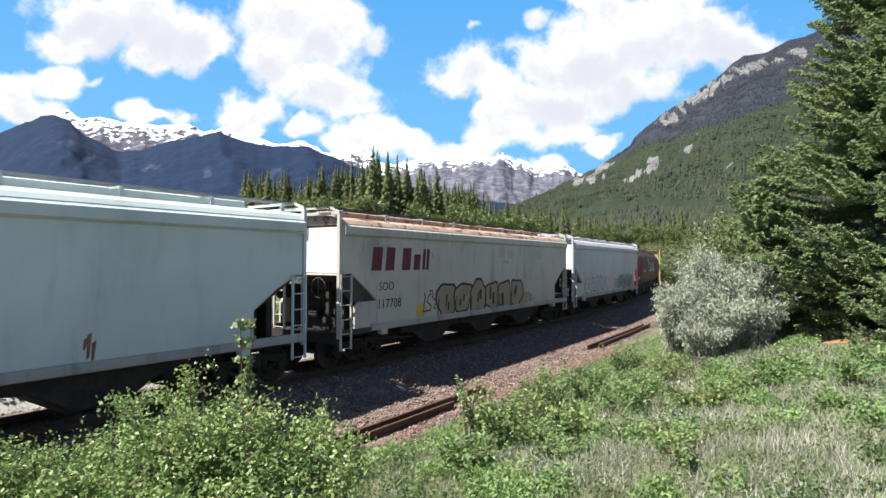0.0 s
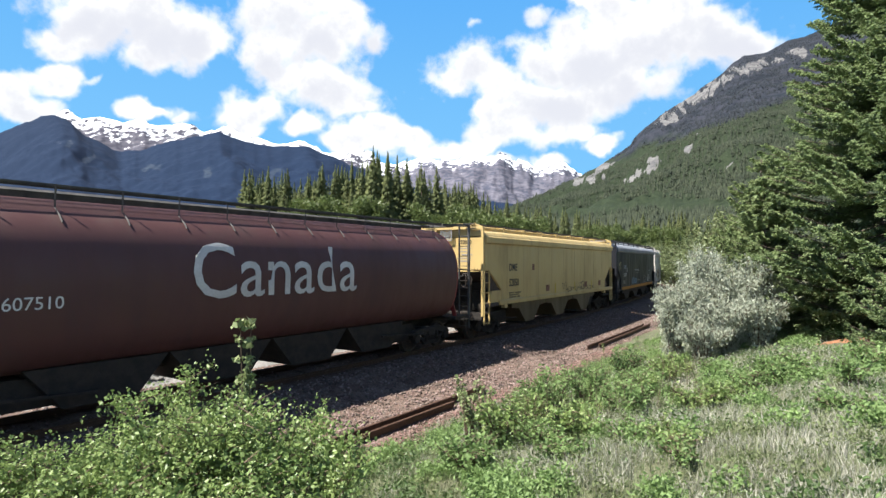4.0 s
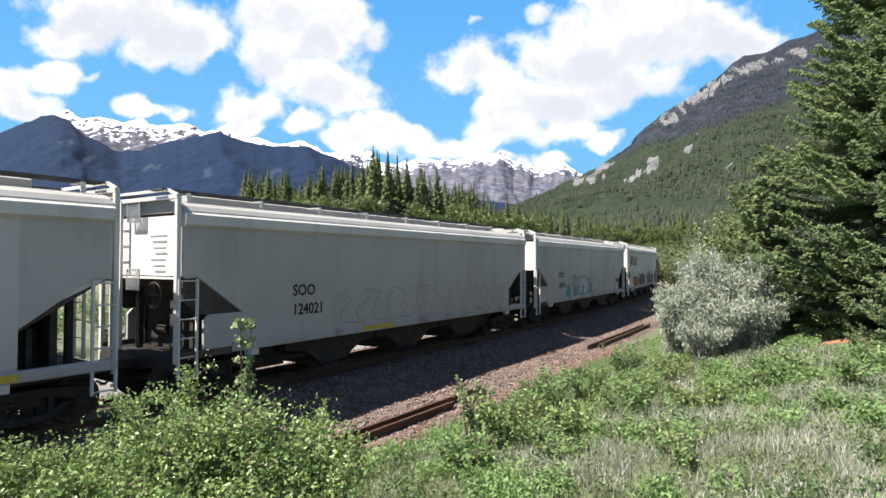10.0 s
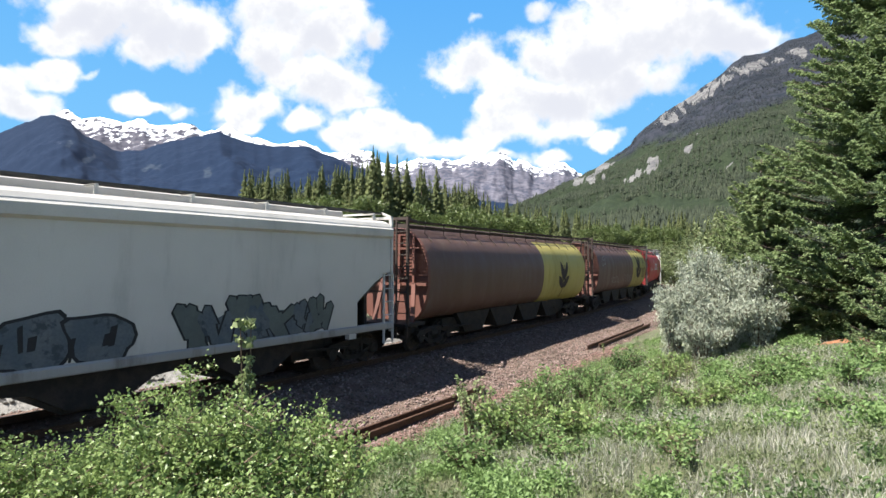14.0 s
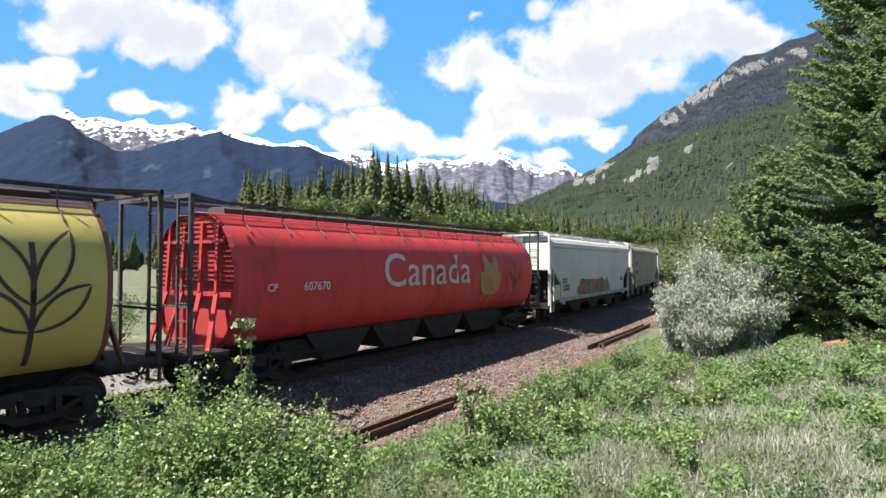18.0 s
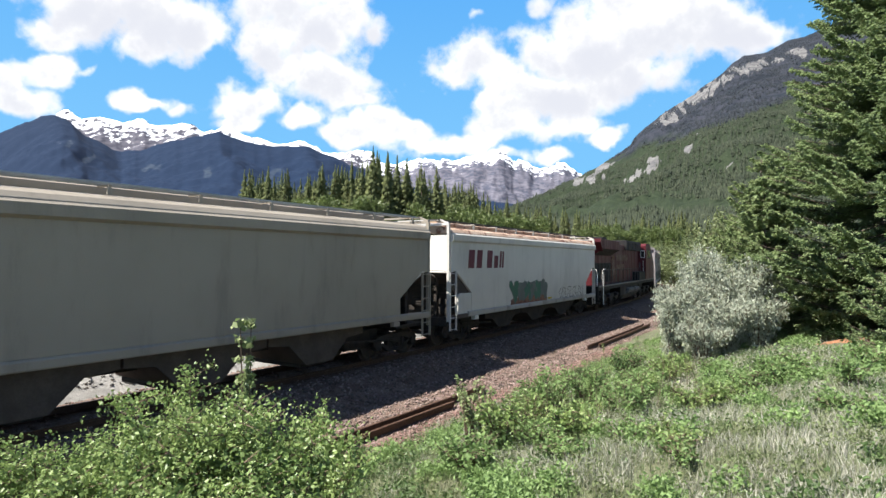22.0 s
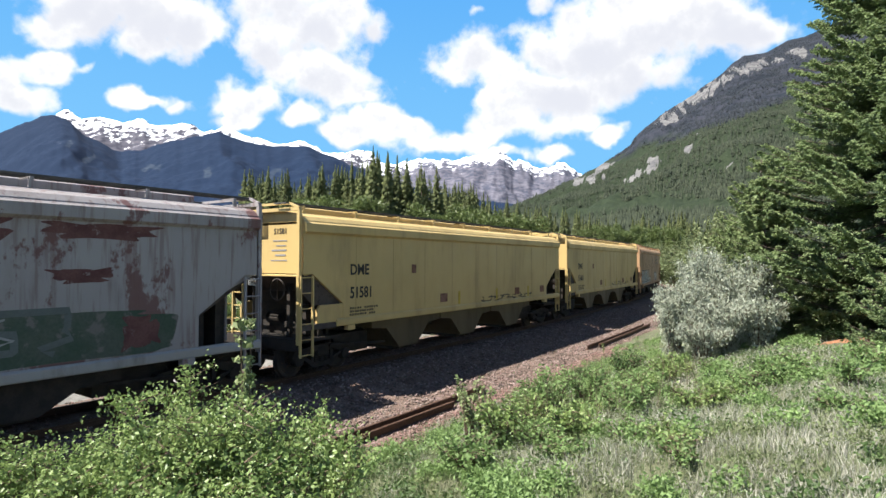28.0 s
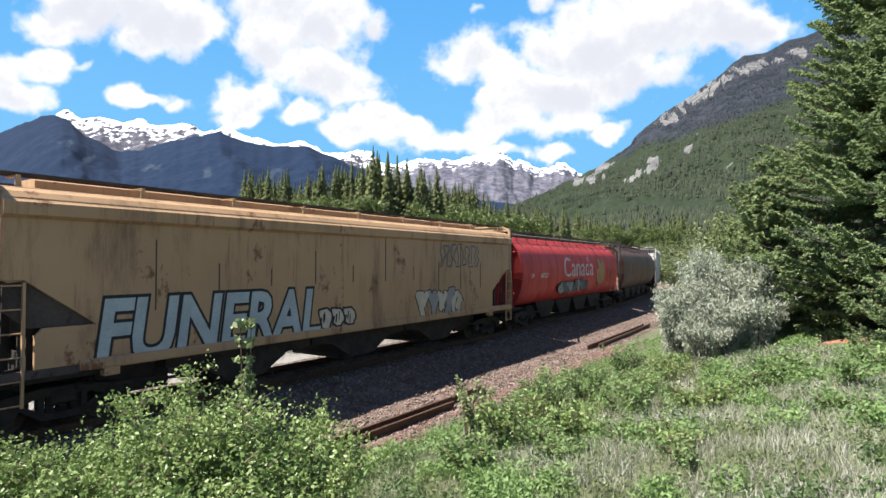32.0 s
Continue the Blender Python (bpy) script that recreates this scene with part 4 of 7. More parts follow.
DARKRUST = surface("dark_maroon_rust", (0.085, 0.036, 0.034), (0.13, 0.062, 0.056), (0.20, 0.16, 0.155), 2.4, 22, 0.60, 0.85, 0.0, 0.1)
MUD_INK = flat_paint("muddy_brown_paint", (0.17, 0.13, 0.10))
SLATE_INK = flat_paint("slate_green_paint", (0.105, 0.125, 0.12))
RUSTROOF = surface("rust_bled_roof_paint", (0.36, 0.24, 0.17), (0.46, 0.36, 0.28), (0.15, 0.07, 0.045), 0.9, 20, 0.52, 0.8, 0.0, 0.2)


def end_mark(car, e, txt, size, y, z, ink):
    """lettering on the end wall that faces the camera"""
    for o in letters(txt, size, ink, car, 0, 0, bold=0.003):
        o.matrix_basis = pose(e - 0.008, y, z, 90, 0, -90)


def end_print(car, e, rows=6, seed=1):
    """small print on the end wall, too fine to read"""
    r = random.Random(seed)
    for k in range(rows):
        z = 3.62 - k * 0.13
        part("end_lettering", Shape().box(e - 0.008, e - 0.001, -1.0 + r.uniform(0, 0.12), -0.45 + r.uniform(-0.1, 0.15), z, z + r.choice((0.03, 0.045))), GREY_INK, car)


WORN_CREAM = surface("worn_cream_lettering", (0.22, 0.16, 0.12), (0.12, 0.06, 0.045), (0.05, 0.012, 0.015), 2.2, 18, 0.53, 0.7, 0.0, 0.0)
DUSTEDGE = surface("dusty_edge_paint", (0.15, 0.145, 0.14), (0.23, 0.22, 0.205), None, 3, 30, 0.55, 0.85, 0.0, 0.2)
WORN_YELLOW = surface("worn_yellow_lettering", (0.18, 0.10, 0.03), (0.10, 0.04, 0.02), (0.05, 0.012, 0.015), 2.2, 18, 0.52, 0.7, 0.0, 0.0)
CPR = [(1.25, 1.0), (1.15, 1.0), (0.45, 0), (1.2, 1.0), (0.95, 0.72), (0.42, 0.98), (0.42, 0.98)]


def mark(car, x0, top, bottom, z1, z2, ink, h1=0.28, h2=0.29, bold=0.010):
    letters(top, h1, ink, car, x0, z1, bold=bold, wide=0.95)
    letters(bottom, h2, ink, car, x0, z2, bold=bold, wide=0.90)


# brighter white for the end walls: sunlight on them put into the paint
ENDWHITE = car_paint("sunlit_white_end_paint", (0.64, 0.625, 0.60), dirt=0.15, rusty=0.76)
DIRTYSILL = car_paint("dirty_sill_paint", (0.33, 0.32, 0.30), dirt=0.7, rusty=0.66)

# pale car at the head of the view
c, e = hopper(-165.2, 18.2, PALE, "pale green-grey covered hopper car with clean steel sides", board=GALV, sill_paint=DIRTYSILL)
for x_, z0_, z1_ in ((11.62, 1.28, 1.78), (11.70, 1.22, 1.62), (11.56, 1.45, 1.7)):
    part("rust_streak", Shape().prism([(e + x_, z0_), (e + x_ + 0.05, z0_ + 0.05), (e + x_ + 0.09, z1_), (e + x_ + 0.01, z1_ - 0.04)], -1.5835, -1.58), RUST_INK, c)
bars(c, e + 8.0, e + 10.2, 1.42, 1.46, RUST_INK, n=3, label="rust line")
# cream car with bubble graffiti
c, e = hopper(-146.96, 18.27, CREAM, gap=1.38, label= "dirty cream covered hopper car with a maroon wordmark and bubble graffiti", board=BLACKBOARD, roof=RUSTROOF, sill_paint=DIRTYSILL, end_paint=ENDWHITE)
block_letters(c, e + 1.2, e + 4.25, 2.82, 3.53, CPR, MAROON_INK, label="maroon wordmark in leaning blocks")
letters("SOO", 0.26, INK, c, e + 1.55, 2.22)
letters("117708", 0.29, INK, c, e + 1.47, 1.68)
graffiti(c, e + 4.75, e + 11.6, 1.10, 2.42, TAN_INK, INK, 6, 11, label="dull tan bubble letters with black outlines", line=0.085)
patch(c, e + 11.2, e + 12.6, 1.25, 1.75, TAN_INK, 36, y=-1.5832, label="tan sprayed arrow end", wob=0.1)
scribble(c, e + 3.75, e + 4.7, 1.45, 2.1, MAROON_INK, 3, 37, w=0.06, label="small red sprayed tag")
patch(c, e + 3.5, e + 3.95, 1.25, 1.7, YELLOW_INK, 38, label="yellow sprayed spot")
for k, (a, z) in enumerate(((1.0, 3.3), (1.6, 3.2), (9.3, 3.3), (10.1, 3.25), (13.1, 3.2))):
    patch(c, e + a, e + a + 0.6, z, z + 0.42, GREYWHITE, 30 + k, label="faded repainted square", wob=0.03)
# white car with scrawls and a teal piece
c, e = hopper(-128.68, 18.30, COOLWHITE, gap=1.95, label= "white covered hopper car with black scrawls and teal graffiti", board=BLACKBOARD, sill_paint=DIRTYSILL, end_paint=ENDWHITE)
end_mark(c, e, "SOO", 0.2, -0.5, 3.78, INK)
end_print(c, e, 2, 5)
scribble(c, e + 1.85, e + 5.9, 1.35, 2.2, INK, 9, 21, w=0.045)
scribble(c, e + 5.6, e + 8.0, 1.4, 2.1, INK, 5, 24, w=0.04)
patch(c, e + 9.0, e + 10.2, 1.3, 2.0, PINK_INK, 17, label="pink sprayed cloud")
graffiti(c, e + 10.2, e + 14.4, 1.22, 2.25, FADED_TEAL, INK, 5, 22, label="faded teal block letters with black outlines", line=0.045)
patch(c, e + 14.4, e + 15.2, 1.4, 2.1, PINK_INK, 18, y=-1.584, label="pink sprayed cloud")
for a in (1.9, 9.0, 12.6):
    part("yellow_mark", Shape().box(e + a, e + a + 0.14, -1.588, -1.58, 1.35, 1.95), YELLOW_INK, c)
WORN_LIGHTER = flat_paint("chalky_white_lettering", (0.60, 0.58, 0.56))
# maroon-brown round car
c, e = cylinder_car(-110.23, MAROONP, MAROONEND, "dark maroon round-sided grain hopper car with bright red ends", BLACKBOARD)
on_cylinder(c, letters("CP", 0.19, WHITE_INK, c, e + 0.93, 2.28))
on_cylinder(c, letters("607510", 0.23, WHITE_INK, c, e + 2.01, 2.25))
on_cylinder(c, letters("Canada", 1.28, WORN_LIGHTER, c, e + 5.36, 2.28, bold=0.004, wide=0.98, label="white country name in tall letters"))
# buff cars
BUFFSEAM = flat_paint("dusty_buff_seam", (0.36, 0.265, 0.115))
# buff darkened for grime and for the shade below the sill
BUFFLOW = car_paint("grimy_shaded_buff_paint", (0.085, 0.064, 0.034), grime=(0.05, 0.04, 0.03), dirt=0.6, rusty=0.66)


def buff(D, L, top, bottom, x, z1=2.72, z2=2.06):
    c, e = hopper(D, L, BUFF, "buff yellow covered hopper car with black lettering", board=BLACKBOARD, sill=1.32, bays=BUFFLOW)
    mark(c, e + x, top, bottom, z1, z2, INK, 0.31, 0.32)
    end_mark(c, e, bottom, 0.15, -0.45, 3.82, INK)
    end_print(c, e, 5, int(L * 10))
    bars(c, e + x, e + x + 1.25, 1.56, 1.80, BUFFLOW, rows=3, n=12, seed=3)
    part("placard", Shape().box(e + 4.7, e + 4.95, -1.588, -1.58, 2.72, 3.0), RUST_INK, c)
    for a in (7.6, 10.55, 13.6):
        part("yellow_mark", Shape().box(e + a, e + a + 0.13, -1.588, -1.58, 1.55, 2.02), YELLOW_INK, c)
    for k in range(9):
        part("side_seam", Shape().box(e + 2.0 + k * 1.72, e + 2.02 + k * 1.72, -1.5835, -1.575, 1.6, 3.78), BUFFSEAM, c)
    scribble(c, e + 9.2, e + 14.2, 1.56, 1.72, BUFFLOW, 9, int(D) % 97, w=0.045, label="dark scuffs and scrawl along the sill")
    for a in (6.4, 12.3, 15.0):
        part("placard", Shape().box(e + a, e + a + 0.45, -1.588, -1.58, 1.68, 1.98), RUST_INK, c)
    return c, e


c, e = buff(-92.23, 19.3, "DME", "52050", 2.2)
scribble(c, e + 8.6, e + 9.4, 1.75, 2.0, INK, 3, 41)
scribble(c, e + 11.2, e + 12.2, 1.72, 2.0, INK, 3, 42)
BLUETAG = flat_paint("dusty_blue_spray", (0.13, 0.24, 0.36))
WORN_LIGHT = flat_paint("dusty_white_lettering", (0.42, 0.42, 0.42))
# black car with the orange stripe
c, e = hopper(-72.83, 19.2, BLACKP, "black covered hopper car with an orange stripe along its sill", board=BLACKBOARD, sill=1.12, trim=BLACKP, slope=BLACKP, skirt=False, chord=surface("grey_eave_paint", (0.17, 0.172, 0.18), (0.23, 0.232, 0.24), (0.12, 0.12, 0.125), 1.5, 25, 0.6, 0.6, 0.0, 0.1), roof=surface("grey_roof_paint", (0.30, 0.31, 0.33), (0.38, 0.39, 0.41), (0.16, 0.16, 0.16), 1.2, 25, 0.62, 0.5, 0.0, 0.1))
part("orange_stripe", Shape().box(e + 1.5, -e - 1.5, -1.645, -1.625, 1.14, 1.34), STRIPE_INK, c, "orange painted sill stripe")
mark(c, e + 2.49, "COER", "354897", 2.64, 2.03, WORN_LIGHT, 0.27, 0.30, 0.002)
for x_, w_, z_, h_ in ((3.8, 0.28, 2.38, 0.025), (3.8, 0.28, 2.66, 0.025), (3.8, 0.025, 2.405, 0.255), (4.055, 0.025, 2.405, 0.255), (3.90, 0.08, 2.47, 0.10)):
    part("placard_line", Shape().box(e + x_, e + x_ + w_, -1.588, -1.58, z_, z_ + h_), WORN_LIGHT, c)
letters("DO NOT HAMMER ON CAR", 0.125, WORN_LIGHT, c, e + 7.15, 2.43, wide=0.92)
bars(c, e + 7.25, e + 9.1, 2.27, 2.31, GREY_INK, n=16, seed=4)
bars(c, e + 2.28, e + 3.19, 1.55, 1.78, GREY_INK, rows=2, n=11, seed=5)
bars(c, e + 8.3, e + 9.6, 1.66, 1.72, GREY_INK, n=14, seed=7)
bars(c, e + 14.1, e + 15.2, 2.35, 2.42, GREY_INK, n=8, seed=6)
graffiti(c, e + 0.75, e + 1.55, 2.45, 3.2, STRAW_INK, INK, 3, 51, label="straw-yellow sprayed tag")
scribble(c, e + 5.73, e + 8.0, 1.5, 1.85, BLUETAG, 12, 52, w=0.085, label="blue sprayed tag")
scribble(c, e + 10.9, e + 13.3, 1.42, 1.95, GREY_INK, 9, 53, w=0.03, label="thin grey sprayed tag")
sq = Shape()
for a, b in (((13.6, 1.5), (14.6, 1.5)), ((14.6, 1.5), (14.6, 2.0)), ((14.6, 2.0), (13.6, 2.0)), ((13.6, 2.0), (13.6, 1.5)), ((13.6, 1.75), (14.6, 1.75)), ((14.1, 1.5), (14.1, 2.0))):
    sq.bar((e + a[0], -1.586, a[1]), (e + b[0], -1.586, b[1]), 0.03)
part("stencil_box", sq, WHITE_INK, c)
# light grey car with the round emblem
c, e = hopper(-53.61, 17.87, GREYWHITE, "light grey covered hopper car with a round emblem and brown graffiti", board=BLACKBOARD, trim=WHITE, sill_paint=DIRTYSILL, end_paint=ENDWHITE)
mark(c, e + 2.72, "SOO", "122135", 2.24, 1.70, INK)
k = 28
for r, ink, yy in ((0.68, DARKTRIM, -1.584), (0.55, TAN_INK, -1.5855), (0.33, SLOPE, -1.587)):
    part("emblem", Shape().add([(e + 11.1 + r * 0.92 * math.cos(i * math.tau / k), yy, 3.18 + r * math.sin(i * math.tau / k)) for i in range(k)], [tuple(range(k))]), ink, c, "round painted emblem")
for k, (x1_, z_, n_) in enumerate(((13.7, 3.36, 8), (13.35, 3.02, 7), (13.45, 2.70, 7))):
    bars(c, e + 11.85, e + x1_, z_, z_ + 0.2, MAROON_INK, n=n_, seed=8 + k, label="maroon lettering in plain blocks")
part("repainted_panel", Shape().box(e + 13.85, e + 14.93, -1.5835, -1.579, 1.3, 3.79), LIGHTGREY, c, "slightly lighter repainted panel")
wildstyle(c, e + 3.9, e + 6.4, 1.3, 2.5, (CREAM_INK, STRAW_INK, CREAM_INK, STRAW_INK), DARKTRIM, 5, 61, label="tan and brown graffiti")
patch(c, e + 3.7, e + 6.8, 1.25, 1.75, STRAW_INK, 62, y=-1.583, label="straw-yellow sprayed cloud")
patch(c, e + 7.1, e + 11.0, 1.35, 2.2, RUST_INK, 63, y=-1.583, label="brown sprayed cloud")
wildstyle(c, e + 7.1, e + 10.2, 1.3, 2.4, (MUD_INK, RUST_INK, TAN_INK), DARKTRIM, 6, 64, label="brown and cream graffiti")
wildstyle(c, e + 10.3, e + 11.2, 1.45, 2.2, (WHITE_INK, GREY_INK), INK, 3, 65, label="white graffiti tag")
def safety(c, e, B):
    for i in range(24):
        part("reflector", Shape().box(e + 1.6 + i * (B - 3.2) / 24, e + 1.6 + i * (B - 3.2) / 24 + 0.3, -1.64, -1.625, 1.08, 1.21), (RUST_INK, WHITE_INK, YELLOW_INK)[i % 3], c)
safety(c, e, 16.8)
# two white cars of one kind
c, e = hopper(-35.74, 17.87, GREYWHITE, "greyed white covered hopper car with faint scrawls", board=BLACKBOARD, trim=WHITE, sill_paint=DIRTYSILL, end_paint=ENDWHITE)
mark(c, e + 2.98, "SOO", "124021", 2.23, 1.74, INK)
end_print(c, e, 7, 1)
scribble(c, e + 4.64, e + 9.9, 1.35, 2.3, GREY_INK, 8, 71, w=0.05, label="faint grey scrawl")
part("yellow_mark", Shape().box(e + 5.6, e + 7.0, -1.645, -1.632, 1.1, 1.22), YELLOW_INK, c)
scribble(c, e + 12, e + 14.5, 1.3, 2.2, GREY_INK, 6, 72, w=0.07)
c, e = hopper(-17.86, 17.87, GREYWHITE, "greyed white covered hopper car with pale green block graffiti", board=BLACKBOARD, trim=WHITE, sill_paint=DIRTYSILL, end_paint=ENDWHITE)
mark(c, e + 2.95, "SOO", "124471", 2.30, 1.76, INK)
end_print(c, e, 7, 2)
patch(c, e + 3.9, e + 8.8, 1.2, 1.9, TEAL_INK, 73, label="teal sprayed shadow", wob=0.08)
wildstyle(c, e + 4.4, e + 9.3, 1.3, 2.3, (SKY_INK, GREY_INK, SKY_INK), INK, 6, 74, label="pale angular letters over teal")
part("placard", Shape().box(e + 14.2, e + 14.75, -1.59, -1.58, 1.75, 2.0), INK, c)
# white car with wordmark, orange and blue pieces
c, e = hopper(0.0, 17.87, WHITE, gap=1.06, label= "white covered hopper car with maroon wordmark, orange and blue graffiti", board=BLACKBOARD, sill_paint=DIRTYSILL, end_paint=ENDWHITE)
block_letters(c, e + 1.13, e + 4.2, 2.86, 3.57, CPR, MAROON_INK, label="maroon wordmark in leaning blocks")
scribble(c, e + 1.69, e + 2.6, 1.66, 1.92, INK, 4, 81, w=0.03)
scribble(c, e + 1.7, e + 2.7, 2.2, 2.45, GREY_INK, 4, 82, w=0.03)
wildstyle(c, e + 2.6, e + 5.4, 1.2, 1.98, (ORANGE_INK, RUST_INK), RUST_INK, 5, 83, label="rusty orange graffiti")
graffiti(c, e + 5.6, e + 8.9, 1.12, 2.2, DUSK_INK, INK, 3, 84, label="dark slate-blue graffiti")
patch(c, e + 10.2, e + 14.0, 1.25, 1.9, DUSK_INK, 86, y=-1.5832, label="slate sprayed cloud", wob=0.1)
wildstyle(c, e + 9.9, e + 14.1, 1.25, 2.2, (SLATE_INK, DUSK_INK), INK, 7, 85, label="dark slate-green graffiti")
# brown round cars with yellow panels
c, e = cylinder_car(18.97, BROWNP, BROWNEND, "weathered brown round-sided grain hopper car with a yellow panel", DARKTRIM, panel=(9.9, 15.9, YELLOWPANEL))
def wheat(c, e, x, z, ink, s=1.0, name="wheat_leaf", solid=True, leaves=((0.0, 0.85, 0.95, 0.20), (0.35, 0.45, 1.15, 0.20))):
    """a painted ear of wheat: a stem and two pairs of pointed leaves"""
    def ribbon(rows_):
        """a strip through pairs of edge points, laid on the curved side"""
        vs = [(e + x + q[0] * s, -1.585, z + q[1] * s) for pair in rows_ for q in pair]
        bend(part(name, Shape().add(vs, [(2 * k, 2 * k + 2, 2 * k + 3, 2 * k + 1) for k in range(len(rows_) - 1)]), ink, c))

    ribbon([((-0.035, zz), (0.035, zz)) for zz in np.linspace(-0.45, 1.2, 12)])
    for sg in (-1, 1):
        for z0, lean, length, fat in leaves:
            cl, sl = math.cos(lean), math.sin(lean)
            place = lambda a_, b_: (sg * (a_ * sl + b_ * cl), z0 + a_ * cl - b_ * sl)
            ws = [(t * length, fat * math.sin(math.pi * t) ** 0.75) for t in np.linspace(0.0, 1.0, 13)]
            if solid:
                ribbon([(place(a_, -b_), place(a_, b_)) for a_, b_ in ws])
            else:
                for side in (-1, 1):
                    ribbon([(place(a_, side * b_), place(a_, side * max(0.0, b_ - 0.05))) for a_, b_ in ws])


wheat(c, e, 12.6, 1.75, DARKTRIM, 1.0)
c, e = cylinder_car(37.84, DARKBROWN, BROWNEND, "dark brown round-sided grain hopper car with a yellow wheat panel", DARKTRIM, panel=(10.55, 15.9, YELLOWPANEL))
wheat(c, e, 12.7, 1.85, DARKTRIM, 1.35)
wheat(c, e, 14.7, 1.85, DARKTRIM, 1.3, solid=False)
scribble(c, e + 3.0, e + 5.5, 1.75, 2.05, GREY_INK, 6, 91, w=0.03, y=-1.60, label="chalky scrawl")
scribble(c, e + 6.5, e + 9.5, 1.75, 2.15, GREY_INK, 7, 92, w=0.03, y=-1.60, label="chalky scrawl")
scribble(c, e + 0.5, e + 1.6, 2.9, 3.5, GREY_INK, 4, 93, w=0.05, y=-1.60, label="chalky scrawl")
# red round car
GOLD_INK = surface("worn_gold_paint", (0.34, 0.20, 0.085), (0.42, 0.27, 0.13), (0.24, 0.05, 0.04), 1.6, 22, 0.60, 0.7, 0.0, 0.0)
WORN_WHITE = surface("worn_white_lettering", (0.50, 0.43, 0.40), (0.60, 0.54, 0.51), (0.36, 0.10, 0.09), 1.8, 22, 0.62, 0.7, 0.0, 0.0)


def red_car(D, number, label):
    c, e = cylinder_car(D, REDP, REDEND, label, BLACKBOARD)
    on_cylinder(c, letters("CP", 0.19, WHITE_INK, c, e + 0.81, 2.36))
    on_cylinder(c, letters(number, 0.23, WHITE_INK, c, e + 1.98, 2.34))
    on_cylinder(c, letters("Canada", 1.08, WORN_WHITE, c, e + 5.17, 2.32, bold=0.004, wide=1.17, label="white country name in tall letters"))
    broad = ((-0.05, 0.72, 1.20, 0.34), (0.22, 0.34, 1.42, 0.27))
    wheat(c, e, 12.0, 1.8, GOLD_INK, 1.05, leaves=broad)
    wheat(c, e, 14.2, 1.8, RUST_INK, 1.0, solid=False, leaves=broad)
    return c, e


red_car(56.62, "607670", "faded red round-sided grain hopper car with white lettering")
# white, beige and wordmark cars
c, e = hopper(74.88, 17.75, WHITE, "white covered hopper car with orange graffiti", board=GALV, sill_paint=DIRTYSILL, end_paint=ENDWHITE)
mark(c, e + 1.7, "SOO", "123025", 1.97, 1.60, INK, 0.30, 0.31)
end_print(c, e, 5, 4)
patch(c, e + 4.2, e + 11.2, 1.15, 1.9, TEAL_INK, 95, label="teal sprayed cloud", wob=0.05)
wildstyle(c, e + 4.6, e + 10.5, 1.15, 2.1, (ORANGE_INK, RUST_INK, ORANGE_INK, MUD_INK, TEAL_INK), DARKTRIM, 11, 96, label="orange and teal graffiti")
for a in (1.33, 12.6, 14.3):
    part("yellow_mark", Shape().box(e + a, e + a + 0.14, -1.588, -1.58, 1.25, 2.15 if a < 2 else 1.6), YELLOW_INK, c)
part("placard", Shape().box(e + 13.9, e + 14.4, -1.59, -1.58, 1.85, 2.1), INK, c)
c, e = hopper(92.62, 17.85, BEIGE, "beige-grey covered hopper car with black lettering", skirt=False, board=GALV, sill=1.22, bays=surface("brown_bay_paint", (0.06, 0.048, 0.038), (0.085, 0.068, 0.054), None, 2, 25, 0.6, 0.8, 0.0, 0.2), end_paint=ENDWHITE)
mark(c, e + 1.75, "COER", "354014", 2.80, 2.18, INK, 0.33, 0.33)
end_print(c, e, 5, 3)
c, e = hopper(110.48, 18.27, WHITE, gap=1.88, label= "white covered hopper car with a maroon wordmark and green graffiti", board=BLACKBOARD, roof=RUSTROOF, sill_paint=DIRTYSILL, end_paint=ENDWHITE)
block_letters(c, e + 1.2, e + 4.25, 2.85, 3.55, CPR, MAROON_INK, label="maroon wordmark in leaning blocks")
patch(c, e + 4.9, e + 9.0, 1.15, 1.55, RUST_INK, 101, label="red-brown sprayed cloud", wob=0.06)
patch(c, e + 5.2, e + 8.9, 1.5, 2.2, SLATE_INK, 104, y=-1.5832, label="dark green sprayed cloud", wob=0.07)
wildstyle(c, e + 5.1, e + 8.8, 1.4, 2.25, (GREEN_INK, SLATE_INK), SLATE_INK, 6, 102, label="dark green graffiti")
scribble(c, e + 10.5, e + 14.5, 1.25, 1.75, INK, 10, 103, w=0.04)
part("yellow_mark", Shape().box(e + 9.1, e + 9.6, -1.588, -1.58, 1.28, 1.38), YELLOW_INK, c)
# silver car behind the locomotive
c, e = hopper(151.35, 18.74, SILVER, "silver covered hopper car blotched with rust and faded green paint", board=BLACKBOARD, sill_paint=DIRTYSILL)
block_letters(c, e + 1.58, e + 4.2, 2.9, 3.6, [(1.2, 1.0), (1, 1.0), (1, 1.0)], GREY_INK, label="worn dark wordmark")
patch(c, e + 1.75, e + 15.2, 1.27, 2.15, MOSS_INK, 120, label="dark green and brown sprayed band", wob=0.035, k=90, sq=0.25)
for k, (a0, a1, z0_, z1_) in enumerate(((9.6, 12.3, 3.05, 3.76), (10.3, 11.8, 2.42, 2.75), (12.9, 14.8, 3.5, 3.78), (13.0, 14.0, 2.7, 2.95), (2.0, 4.4, 3.3, 3.77), (5.6, 7.2, 3.0, 3.6), (14.2, 14.9, 1.4, 2.0))):
    patch(c, e + a0, e + a1, z0_, z1_, DARKRUST, 125 + k, y=-1.5836, label="dark maroon rust blotch", wob=0.16, k=60)
